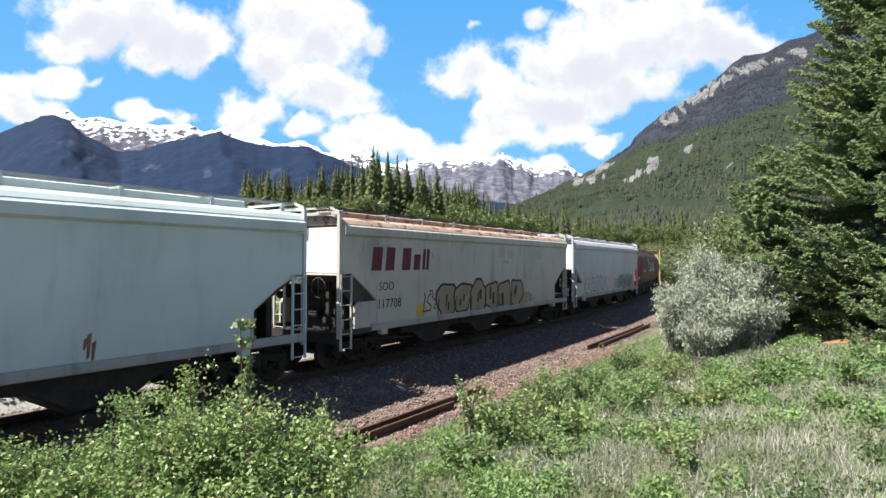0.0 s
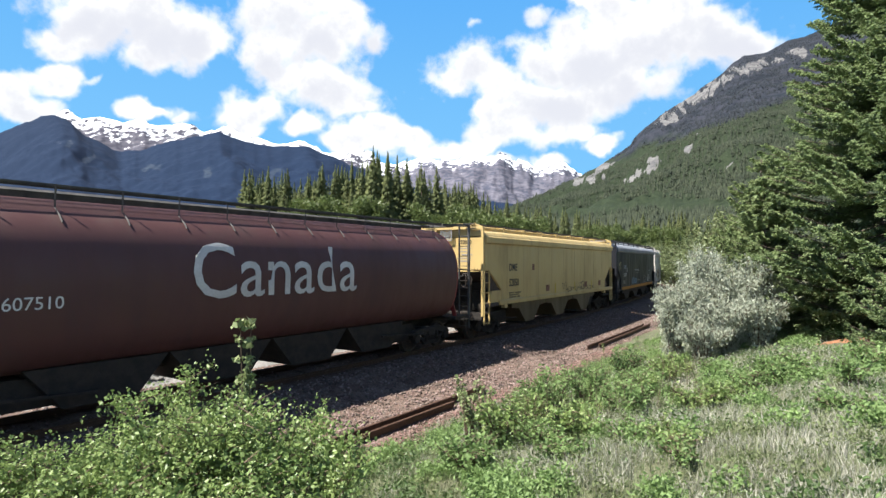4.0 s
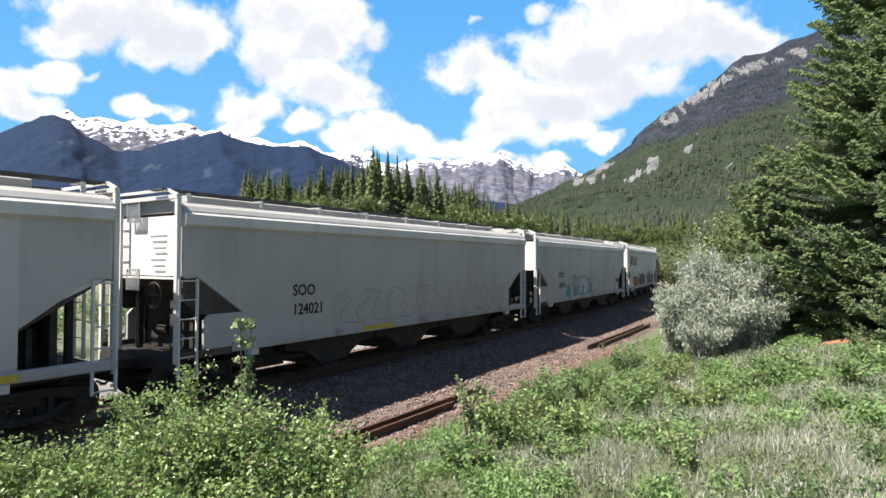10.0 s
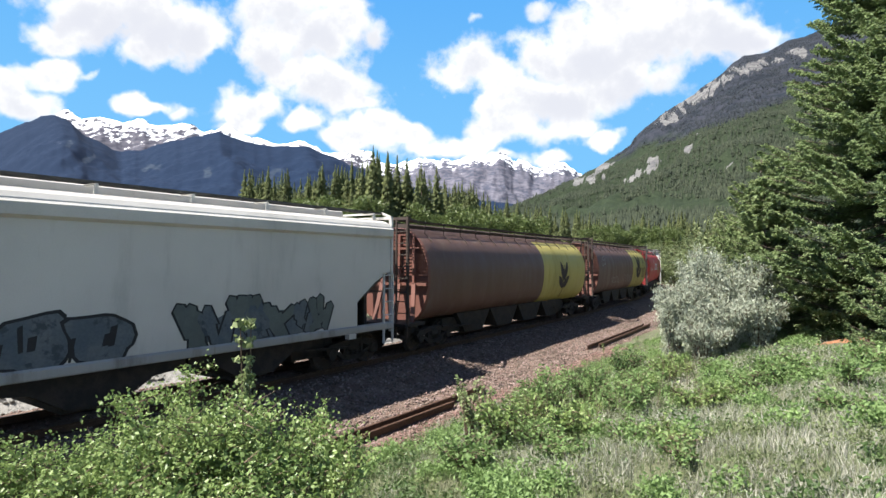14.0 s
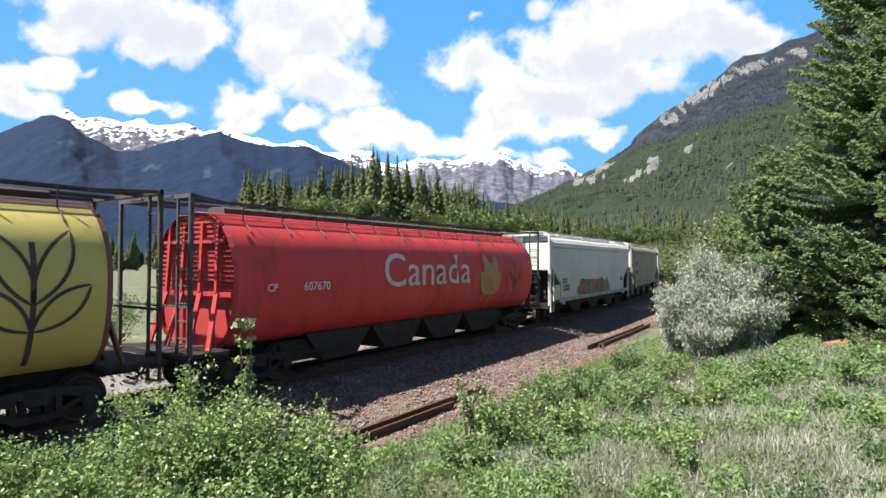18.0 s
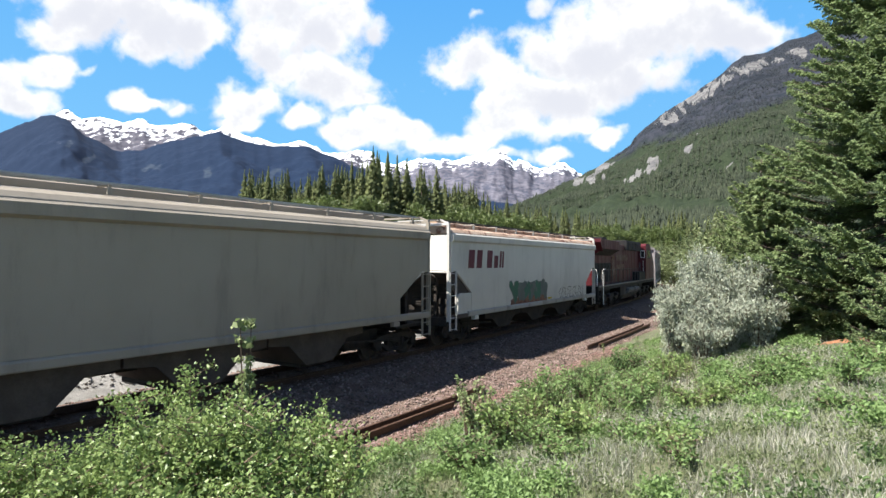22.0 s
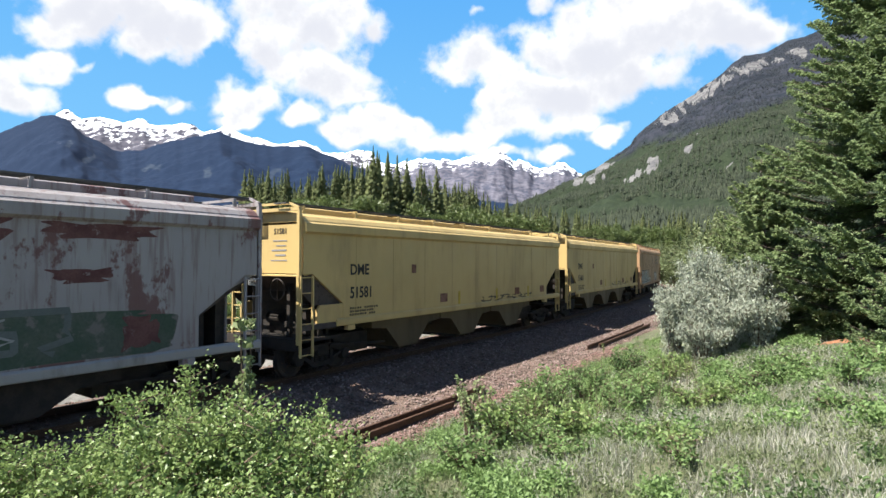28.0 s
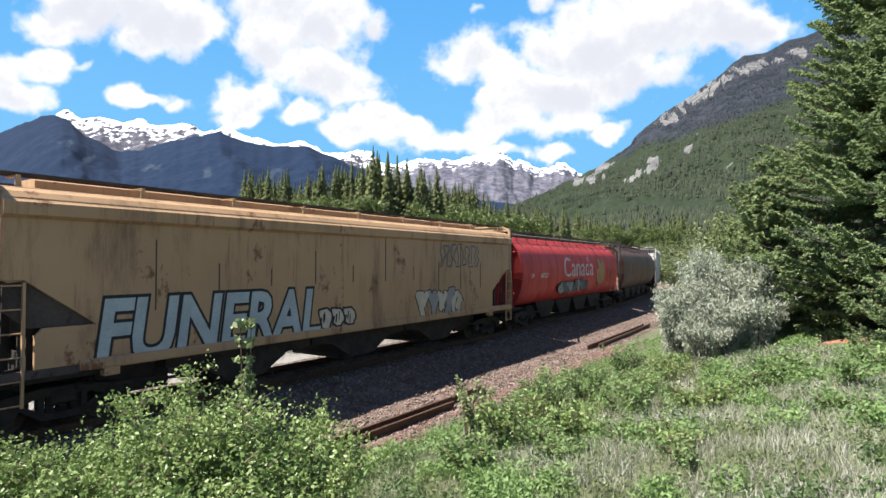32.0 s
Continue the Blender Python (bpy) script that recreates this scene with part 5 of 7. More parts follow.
scribble(c, e + 6.0, e + 13.5, 1.5, 2.2, SLATE_INK, 9, 121, w=0.12, label="faded grey-green graffiti")
scribble(c, e + 6.5, e + 12.5, 1.5, 2.1, GREY_INK, 6, 122, w=0.04, y=-1.588, label="faded grey graffiti")
c, e = buff(170.09, 18.72, "DME", "51581", 1.75)
c, e = buff(188.81, 18.7, "DME", "51660", 1.8)
# tan car with the big word
c, e = hopper(207.51, 19.6, TAN, "rust-streaked tan covered hopper car with large pale blue graffiti", board=DARKTRIM, trim=TAN, sill=1.1)
letters("FUNERAL", 1.22, INK, c, e + 1.42, 1.18, y=-1.584, bold=0.115, wide=0.80, slant=0.16, name="graffiti", label="black outline of sprayed word")
letters("FUNERAL", 1.22, SKY_INK, c, e + 1.42, 1.18, y=-1.589, bold=0.05, wide=0.80, slant=0.16, name="graffiti", label="pale blue sprayed word")
graffiti(c, e + 7.1, e + 8.5, 1.25, 1.9, CREAM_INK, INK, 3, 131, label="pale sprayed tag")
wildstyle(c, e + 11.4, e + 14.3, 1.2, 2.1, (CREAM_INK, GREY_INK), INK, 5, 132, label="cream sprayed tag with black outlines")
scribble(c, e + 12.75, e + 15.6, 2.95, 3.7, BLUE_INK, 12, 133, w=0.06, label="blue sprayed tag")
rk = random.Random(9)
for k in range(10):
    zl = rk.choice((1.35, 2.1, 2.5))
    part("side_seam", Shape().box(e + 2.6 + k * 1.45, e + 2.625 + k * 1.45, -1.588, -1.575, zl, rk.uniform(2.9, 3.9)), DARKTRIM, c, "dark weld seam with rust")
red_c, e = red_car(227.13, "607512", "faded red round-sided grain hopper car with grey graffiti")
wildstyle(red_c, e + 4.4, e + 9.0, 1.5, 2.1, (GREY_INK, SLATE_INK), INK, 6, 141, y=-1.60, label="grey graffiti")
cylinder_car(245.5, BROWNP, BROWNEND, "weathered brown round-sided grain hopper car", DARKTRIM)
hopper(263.2, 17.87, WHITE, "white covered hopper car at the tail", board=GALV, sill_paint=DIRTYSILL, end_paint=ENDWHITE)


# ---------- the mid-train locomotive ----------
def locomotive(D):
    car = thing("diesel_locomotive", "dark red diesel locomotive with a flared radiator hood", "locomotive", "cars of the freight train")
    RD, BK = LOCORED, surface("black_frame_paint", (0.009, 0.009, 0.010), (0.016, 0.015, 0.014), (0.03, 0.026, 0.022), 2, 30, 0.6, 0.7, 0.0, 0.2)
    x = lambda a: a - 10.2
    part("frame", Shape().box(x(-1.1), x(20.9), -1.5, 1.5, 1.35, 1.6).box(x(-1.25), x(-1.1), -1.52, 1.52, 0.75, 1.62).box(x(20.9), x(21.05), -1.52, 1.52, 0.75, 1.62), BK, car)
    for sg in (-1, 1):
        part("walkway_edge", Shape().box(x(-1.1), x(20.9), sg * 1.5, sg * 1.53, 1.55, 1.64), DUSTEDGE, car, "worn pale walkway edge")
    part("radiator_section", Shape().sweep([(-0.92, 1.6), (-0.92, 3.55), (-1.52, 3.95), (-1.52, 4.55), (1.52, 4.55), (1.52, 3.95), (0.92, 3.55), (0.92, 1.6)], x(0.0), x(5.0)), RD, car, "flared radiator hood", bevel=0.03)
    part("rear_overhang", Shape().prism([(x(-0.55), 4.56), (x(-0.55), 4.35), (x(0.0), 3.8), (x(0.0), 4.56)], -1.5, 1.5), RD, car)
    part("engine_hood", Shape().box(x(5.0), x(16.4), -0.92, 0.92, 1.6, 4.42), RD, car, bevel=0.05)
    part("blower_box", Shape().prism([(x(9.9), 4.05), (x(9.9), 4.82), (x(16.2), 4.82), (x(16.2), 4.05)], -1.12, 1.12), BK, car, "black dynamic brake box", bevel=0.04)
    for a in (10.4, 12.0, 13.6):
        part("grille", Shape().box(x(a), x(a + 1.2), -1.145, -1.118, 4.15, 4.66), GRIME, car)
    part("battery_box", Shape().box(x(13.2), x(16.4), -1.46, -0.9, 1.62, 2.32), BK, car, bevel=0.03)
    part("hood_rail", Shape().tube([(x(5.1), -0.95, 3.95), (x(9.8), -0.95, 3.95)], 0.018, 5), GRIME, car)
    part("cooling_fan_box", Shape().box(x(3.9), x(5.2), -0.6, 0.6, 4.55, 4.86), BK, car, bevel=0.03)
    part("exhaust_stack", Shape().box(x(6.3), x(7.0), -0.3, 0.3, 4.42, 4.66), BK, car, bevel=0.03)
    part("roof_hatch", Shape().box(x(7.3), x(8.6), -0.55, 0.55, 4.42, 4.58), BK, car, bevel=0.03)
    for k in range(9):
        d = part("hood_door", Shape().box(x(5.25 + k * 0.72), x(5.9 + k * 0.72), -0.945, -0.918, 1.75, 3.5), RD, car, bevel=0.008)
        part("latch", Shape().box(x(5.8 + k * 0.72), x(5.85 + k * 0.72), -0.965, -0.94, 2.5, 2.66), BK, d)
    part("radiator_intake", Shape().add([(x(0.1), -0.94, 3.545), (x(4.9), -0.94, 3.545), (x(4.9), -1.525, 3.935), (x(0.1), -1.525, 3.935)], [(0, 1, 2, 3)]), BK, car, "dark radiator intake under the flare")
    for k in range(5):
        d = part("louvre_door", Shape().box(x(0.35 + k * 0.92), x(1.15 + k * 0.92), -0.945, -0.918, 1.75, 3.05), BK, car, "dark louvred door", bevel=0.01)
        slats = Shape()
        for j in range(11):
            slats.bar((x(0.42 + k * 0.92), -0.952, 1.86 + j * 0.105), (x(1.08 + k * 0.92), -0.952, 1.86 + j * 0.105), 0.025, 0.05)
        part("slats", slats, BK, d)
    part("cab", Shape().prism([(x(16.4), 1.6), (x(16.4), 4.58), (x(16.7), 4.74), (x(18.5), 4.74), (x(18.95), 4.52), (x(20.4), 3.42), (x(20.75), 3.25), (x(20.8), 1.6)], -1.52, 1.52), RD, car, "wide crew cab", bevel=0.05)
    for a, b in ((16.95, 17.75), (17.9, 18.7)):
        w = part("cab_window", Shape().box(x(a), x(b), -1.545, -1.50, 3.45, 4.22), BK, car, "cab side window in a black frame")
        part("pane", Shape().box(x(a + 0.07), x(b - 0.07), -1.552, -1.546, 3.52, 4.15), GLASS, w)
    w = part("cab_window", Shape().box(x(16.375), x(16.41), -1.42, -1.05, 3.5, 4.15), WHITE_INK, car, "rear cab window in a pale frame")
    part("pane", Shape().box(x(16.368), x(16.374), -1.37, -1.10, 3.56, 4.09), GLASS, w)
    part("grab_iron", Shape().tube([(x(16.4), -1.30, 2.0), (x(16.33), -1.30, 2.05), (x(16.33), -1.30, 3.2), (x(16.4), -1.30, 3.25)], 0.018, 5), WHITE_INK, car)
    for o in letters("639", 0.40, WORN_CREAM, car, 0, 0, name="numeral", bold=0.012, label="cream numeral"):
        o.matrix_basis = pose(x(-0.012), 0.95, 2.74, 90, 0, -90)
    bars(car, x(6.9), x(11.1), 3.22, 3.66, WORN_CREAM, y=-0.952, n=8, seed=9, name="wordmark", label="cream company lettering worn past reading")
    bars(car, x(6.9), x(10.0), 2.58, 2.94, WORN_CREAM, y=-0.952, n=7, seed=10, name="wordmark", label="cream company lettering worn past reading")
    k = 20
    for r0, r1, z0, z1, ink, yy in ((0.80, 0.66, 1.9, 3.55, WORN_YELLOW, -0.952), (0.42, 0.0, 2.1, 3.3, WORN_CREAM, -0.954)):
        pts = [(math.cos(math.pi * i / k), math.sin(math.pi * i / k)) for i in range(k + 1)]
        outer = [(x(5.75) + r0 * c_, yy, z1 - 0.75 + 0.75 * s_) for c_, s_ in pts] + [(x(5.75) - r0, yy, z0 + 0.3), (x(5.75), yy, z0), (x(5.75) + r0, yy, z0 + 0.3)]
        n_ = len(outer)
        if r1:
            inner = [(x(5.75) + (q[0] - x(5.75)) * r1 / r0, yy, 2.72 + (q[2] - 2.72) * 0.86) for q in outer]
            part("emblem", Shape().add(outer + inner, [(i, (i + 1) % n_, (i + 1) % n_ + n_, i + n_) for i in range(n_)]), ink, car, "worn painted shield")
        else:
            part("emblem", Shape().add(outer, [tuple(range(n_))]), ink, car, "worn painted shield")
    part("headlight", Shape().box(x(-0.62), x(-0.55), -0.3, 0.3, 4.1, 4.3).lathe([(-0.1, 0.09), (0.1, 0.09)], (x(-0.6), -0.16, 4.2), 10), WHITE_INK, car)
    part("door_handle", Shape().tube([(x(-0.02), -0.5, 2.5), (x(-0.1), -0.45, 2.5), (x(-0.1), 0.3, 2.5), (x(-0.02), 0.35, 2.5)], 0.02, 5), WHITE_INK, car, "white grab iron")
    for sg in (-1, 1):
        for i in range(11):
            part("handrail_post", shared("lpost", lambda: finish(Shape().tube([(0, 0, 1.6), (0, 0, 2.62)], 0.02, 6), "handrail_post", GALVDULL)), None, car, at=pose(x(0.4 + i * 1.2), sg * 1.5, 0))
        part("handrail", Shape().tube([(x(-0.35), sg * 1.5, 1.3), (x(-0.4), sg * 1.5, 2.4), (x(-0.2), sg * 1.5, 2.62), (x(13.0), sg * 1.5, 2.62), (x(13.5), sg * 1.5, 3.1), (x(13.6), sg * 1.5, 1.6)], 0.02, 6), GALVDULL, car)
        part("end_hoop", Shape().tube([(x(0.02), sg * 1.53, 0.45), (x(0.0), sg * 1.53, 1.6), (x(-0.12), sg * 1.53, 2.45), (x(-0.02), sg * 1.53, 2.64), (x(0.6), sg * 1.53, 2.66)], 0.026, 6), WHITE_INK, car, "white painted handrail")
        part("end_handrail", Shape().tube([(x(-1.15), sg * 1.45, 0.75), (x(-1.12), sg * 1.4, 1.5), (x(-0.6), sg * 1.3, 2.3), (x(-0.6), sg * 1.25, 2.62), (x(-0.55), sg * 0.7, 2.62)], 0.025, 6), WHITE_INK, car, "white painted handrail")
        part("stair", Shape().box(x(-1.1), x(-0.5), sg * 1.25, sg * 1.5, 0.55, 0.6).box(x(-1.1), x(-0.5), sg * 1.25, sg * 1.5, 0.95, 1.0).box(x(-0.52), x(-0.48), sg * 1.1, sg * 1.5, 0.5, 1.4), BK, car)
        coupler(car, x(-1.3) if sg < 0 else x(21.1), sg)
        part("air_tank", Shape().tube([(x(8.2), sg * 1.15, 1.15), (x(13.5), sg * 1.15, 1.15)], 0.16, 10), BK, car)
    part("fuel_tank", Shape().sweep([(-1.35, 1.3), (-1.4, 0.7), (-1.1, 0.35), (1.1, 0.35), (1.4, 0.7), (1.35, 1.3)], x(7.2), x(13.2)), surface("dusty_tank_paint", (0.045, 0.042, 0.040), (0.075, 0.07, 0.065), (0.12, 0.115, 0.105), 2, 25, 0.6, 0.85, 0.0, 0.2), car, bevel=0.04)
    for xb in (3.4, 16.8):
        bogie(car, x(xb), (-1.85, 0.0, 1.85), D + 10.2)
        part("traction_motor", Shape().box(x(xb - 2.4), x(xb + 2.4), -0.7, 0.7, 0.3, 1.2), BK, car, bevel=0.05)
        for sg in (-1, 1):
            part("truck_side", Shape().prism([(x(xb - 2.3), 0.62), (x(xb - 2.1), 1.0), (x(xb + 2.1), 1.0), (x(xb + 2.3), 0.62), (x(xb + 1.5), 0.50), (x(xb + 1.2), 0.72), (x(xb + 0.6), 0.72), (x(xb + 0.3), 0.48), (x(xb - 0.3), 0.48), (x(xb - 0.6), 0.72), (x(xb - 1.2), 0.72), (x(xb - 1.5), 0.50)], sg * 1.12, sg * 1.28), BK, car, bevel=0.02)
            for a in (-1.2, 1.2):
                part("brake_cylinder", Shape().tube([(x(xb + a - 0.3), sg * 1.36, 0.9), (x(xb + a + 0.3), sg * 1.36, 0.9)], 0.13, 10), BK, car)
    part("equipment_box", Shape().box(x(5.9), x(7.1), -1.4, 1.4, 0.7, 1.36), BK, car, bevel=0.03)
    part("equipment_box", Shape().box(x(13.3), x(14.3), -1.4, 1.4, 0.75, 1.36), BK, car, bevel=0.03)
    part("air_filter", Shape().tube([(x(8.1), -1.42, 1.0), (x(10.2), -1.42, 1.0)], 0.2, 12), GALVDULL, car, "dusty grey air tank")
    part("air_filter", Shape().tube([(x(10.9), -1.42, 1.0), (x(12.6), -1.42, 1.0)], 0.2, 12), GALVDULL, car, "dusty grey air tank")
    CARS.append((car, D + 10.2, 6.7))
    return car


GLASS = surface("dark_cab_glass", (0.02, 0.022, 0.025), (0.03, 0.032, 0.036), None, 2, 20, 0.6, 0.08, 0.0, 0.0)
locomotive(128.75)


# ---------- mountains ----------
def fbm(x, y, seed, cell, octaves=5, ridged=False):
    out, amp = 0.0, 1.0
    for o in range(octaves):
        n = soft_noise(x, y, seed + o, cell / 2 ** o)
        out = out + amp * ((0.5 - 2 * np.abs(n)) if ridged else n)
        amp *= 0.55
    return out


def mountain(name, label, crest, near, far, material, seed, rough, cols=420, rows=90, lean=1.15, foot=-2.0, jag=0.006):
    """a slope that climbs away to its crest and falls off behind; crest: (bearing, rise) pairs, as parts of the distance"""
    a = np.linspace(crest[0][0], crest[-1][0], cols)
    b = np.interp(a, [p[0] for p in crest], [p[1] for p in crest])
    v = np.concatenate([np.linspace(0, 1, rows), np.linspace(1.03, 1.35, 10)])
    A, V = np.meshgrid(a, v)
    Y = near + (far - near) * V
    X = A * Y
    bend = fbm(X * (800 / far), Y * (800 / far), seed + 60, 260, 4) * np.clip(1 - V, 0, 1) ** 0.7 * 0.16
    b = np.interp(A + bend, a, b) + fbm(A, V * 0.02, seed + 80, 0.035, 4) * jag
    top = b * far + EYE
    rise = np.where(V <= 1, V ** lean, 1 - (V - 1) * 2.6)
    n = fbm(X, Y, seed, rough * 9, 6, True)
    fine = fbm(X, Y, seed + 20, rough * 1.4, 4)
    fade = np.clip(np.minimum(V * 3, 1), 0, 1)
    calm = np.where(V <= 1, np.clip((1 - V) * 4, 0.16, 1), 0.3)
    Z = foot + (top - foot) * rise + (n * rough + fine * rough * 0.35) * fade * calm
    me = grid_mesh(name, np.stack([X, Y, Z], -1), material)
    at = me.attributes.new("rise", "FLOAT", "POINT")
    at.data.foreach_set("value", V.ravel().astype(np.float32))
    hi = me.attributes.new("cloud_shade", "FLOAT", "POINT")
    hi.data.foreach_set("value", np.clip(((Z - EYE) / Y - cloud_shade_line(X, Y)) / 0.012, 0, 1).ravel().astype(np.float32))
    lg = me.attributes.new("ledge", "FLOAT", "POINT")
    lg.data.foreach_set("value", ledge_field(X / Y, (Z - EYE) / Y).ravel().astype(np.float32))
    ob = new(name, me)
    tagged(ob, label, "mountain", kind="structure")
    return a, v, X, Y, Z


LEDGES = [(0.265, 0.152, 0.040, 0.009, 0.5), (0.345, 0.156, 0.034, 0.014, 0.7), (0.295, 0.112, 0.045, 0.006, 0.5), (0.43, 0.205, 0.012, 0.016, 0.9), (0.50, 0.168, 0.035, 0.006, 0.2), (0.36, 0.175, 0.02, 0.008, 0.6), (0.400, 0.255, 0.022, 0.008, 1.0), (0.445, 0.292, 0.024, 0.008, 0.85), (0.42, 0.270, 0.035, 0.009, 0.75), (0.475, 0.306, 0.035, 0.009, 0.65), (0.54, 0.336, 0.035, 0.009, 0.4), (0.60, 0.358, 0.030, 0.007, 0.4), (-0.504, 0.163, 0.020, 0.005, 0.1), (-0.651, 0.202, 0.022, 0.006, -0.4), (-0.624, 0.176, 0.012, 0.009, 0.3), (-0.41, 0.155, 0.010, 0.008, 0.2), (-0.30, 0.150, 0.014, 0.005, 0.4)]


def ledge_field(a, b):
    """where bare ledges break the woods, by bearing and rise"""
    out = np.zeros_like(a)
    a, b = a + 0.020 * fbm(a, b, 171, 0.02, 4), b + 0.014 * fbm(a, b, 181, 0.02, 4)
    for ca0, cb0, wa0, wb0, tilt in LEDGES:
        u, v = a - ca0, b - cb0
        v = v - u * tilt
        out = np.maximum(out, np.exp(-(u / wa0) ** 2 - (v / wb0) ** 2))
    return out * np.clip(0.78 + 2.2 * fbm(a, b, 191, 0.009, 4), 0, 1.15)


def cloud_shade_line(X, Y):
    """the rise above which cloud shade is painted into the woods"""
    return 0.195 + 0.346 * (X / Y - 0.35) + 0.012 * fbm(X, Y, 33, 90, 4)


def slope_mat(name, forest, forest2, rock, rock2, snow, snow_at, rock_at, rock_soft=0.25, scale=0.004, snow_amt=1.0, ledges=0.0, cloud_shade=False):
    """woods below, bare rock and snow above, parted by ragged edges"""
    m, n, l, p = nodes_of(name)
    tc = n.new("ShaderNodeTexCoord").outputs["Object"]
    at = n.new("ShaderNodeAttribute")
    at.attribute_name = "rise"
    big = noise_node(n, l, tc, scale, 6, 0.6)
    mid_ = noise_node(n, l, tc, scale * 5, 6, 0.65, (1, 1, 0.75))
    fine = noise_node(n, l, tc, scale * 28, 4, 0.7, (1, 1, 0.3))
    beds = noise_node(n, l, tc, scale * 7, 7, 0.62, (0.7, 0.7, 1.5))

    def total(x, y, k):
        mm = n.new("ShaderNodeMath")
        mm.operation = "MULTIPLY_ADD"
        l.new(y, mm.inputs[0])
        mm.inputs[1].default_value = k
        l.new(x, mm.inputs[2])
        return mm.outputs[0]

    wood = mix(n, l, ramp(n, l, fine, 0.35, 0.65), forest, forest2)
    # cloud shade over the upper woods, mixed into their colour
    if cloud_shade:
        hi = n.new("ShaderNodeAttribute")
        hi.attribute_name = "cloud_shade"
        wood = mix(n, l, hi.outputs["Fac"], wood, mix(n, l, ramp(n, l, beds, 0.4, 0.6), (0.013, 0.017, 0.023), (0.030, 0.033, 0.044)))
    stone = mix(n, l, ramp(n, l, beds, 0.35, 0.65), rock, rock2)
    lg = n.new("ShaderNodeAttribute")
    lg.attribute_name = "ledge"
    h = total(total(total(at.outputs["Fac"], big, 0.5), mid_, 0.5), lg.outputs["Fac"], ledges)
    col = mix(n, l, ramp(n, l, h, rock_at, rock_at + rock_soft), wood, stone)
    if snow:
        hs = total(total(at.outputs["Fac"], beds, 0.7), mid_, 0.5)
        col = mix(n, l, ramp(n, l, hs, snow_at, snow_at + 0.07, 0.0, snow_amt), col, snow)
    l.new(col, p.inputs["Base Color"])
    p.inputs["Roughness"].default_value = 0.95
    p.inputs["Specular IOR Level"].default_value = 0.1
    bp = n.new("ShaderNodeBump")
    bp.inputs["Strength"].default_value, bp.inputs["Distance"].default_value = 0.8, 0.35 / scale / 28
    l.new(fine, bp.inputs["Height"])
    l.new(bp.outputs[0], p.inputs["Normal"])
    return m


# woods toned dark blue: distance haze and cloud shade put into the colour
FAR_WOODS = slope_mat("hazed_far_woods", (0.006, 0.0145, 0.036), (0.0095, 0.0205, 0.046), (0.014, 0.026, 0.05), (0.034, 0.046, 0.066), None, 2, 1.60, 0.16, 0.010, ledges=1.1)
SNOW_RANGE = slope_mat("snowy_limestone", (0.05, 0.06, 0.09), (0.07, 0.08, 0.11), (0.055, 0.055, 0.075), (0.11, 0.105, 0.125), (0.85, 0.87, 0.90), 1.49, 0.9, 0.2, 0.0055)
# the blue low tones put haze at the peak's base into the colour
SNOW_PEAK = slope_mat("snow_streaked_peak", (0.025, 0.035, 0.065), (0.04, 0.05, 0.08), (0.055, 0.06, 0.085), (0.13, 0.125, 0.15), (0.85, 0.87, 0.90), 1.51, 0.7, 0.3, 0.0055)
NEAR_SLOPE = slope_mat("wooded_limestone_slope", (0.0145, 0.022, 0.0125), (0.026, 0.036, 0.0195), (0.075, 0.075, 0.078), (0.150, 0.147, 0.145), None, 2, 1.62, 0.12, 0.006, ledges=1.15, cloud_shade=True)

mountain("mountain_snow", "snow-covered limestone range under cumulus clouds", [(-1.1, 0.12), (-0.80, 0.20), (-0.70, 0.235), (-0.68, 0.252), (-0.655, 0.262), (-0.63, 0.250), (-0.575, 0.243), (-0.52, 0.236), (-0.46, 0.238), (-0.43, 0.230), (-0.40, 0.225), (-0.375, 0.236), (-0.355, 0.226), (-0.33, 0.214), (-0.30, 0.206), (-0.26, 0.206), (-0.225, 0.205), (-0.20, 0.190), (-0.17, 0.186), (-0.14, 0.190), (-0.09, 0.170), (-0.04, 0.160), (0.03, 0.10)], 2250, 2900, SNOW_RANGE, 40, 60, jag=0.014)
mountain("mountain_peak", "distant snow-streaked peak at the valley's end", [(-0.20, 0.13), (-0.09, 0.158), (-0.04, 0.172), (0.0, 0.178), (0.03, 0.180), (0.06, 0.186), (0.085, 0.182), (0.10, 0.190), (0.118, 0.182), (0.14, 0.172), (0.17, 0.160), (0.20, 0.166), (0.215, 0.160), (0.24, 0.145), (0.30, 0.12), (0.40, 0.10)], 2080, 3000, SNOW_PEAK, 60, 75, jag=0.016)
mountain("mountain_wooded", "wooded foothills with blue haze and cloud shade in their colour", [(-1.3, 0.10), (-1.0, 0.17), (-0.87, 0.20), (-0.77, 0.226), (-0.70, 0.250), (-0.68, 0.253), (-0.655, 0.248), (-0.62, 0.218), (-0.575, 0.193), (-0.53, 0.194), (-0.48, 0.206), (-0.43, 0.218), (-0.39, 0.227), (-0.37, 0.216), (-0.33, 0.206), (-0.29, 0.202), (-0.235, 0.199), (-0.20, 0.188), (-0.16, 0.168), (-0.12, 0.152), (-0.05, 0.13), (0.08, 0.105), (0.25, 0.09)], 900, 2200, FAR_WOODS, 50, 20, lean=1.3)
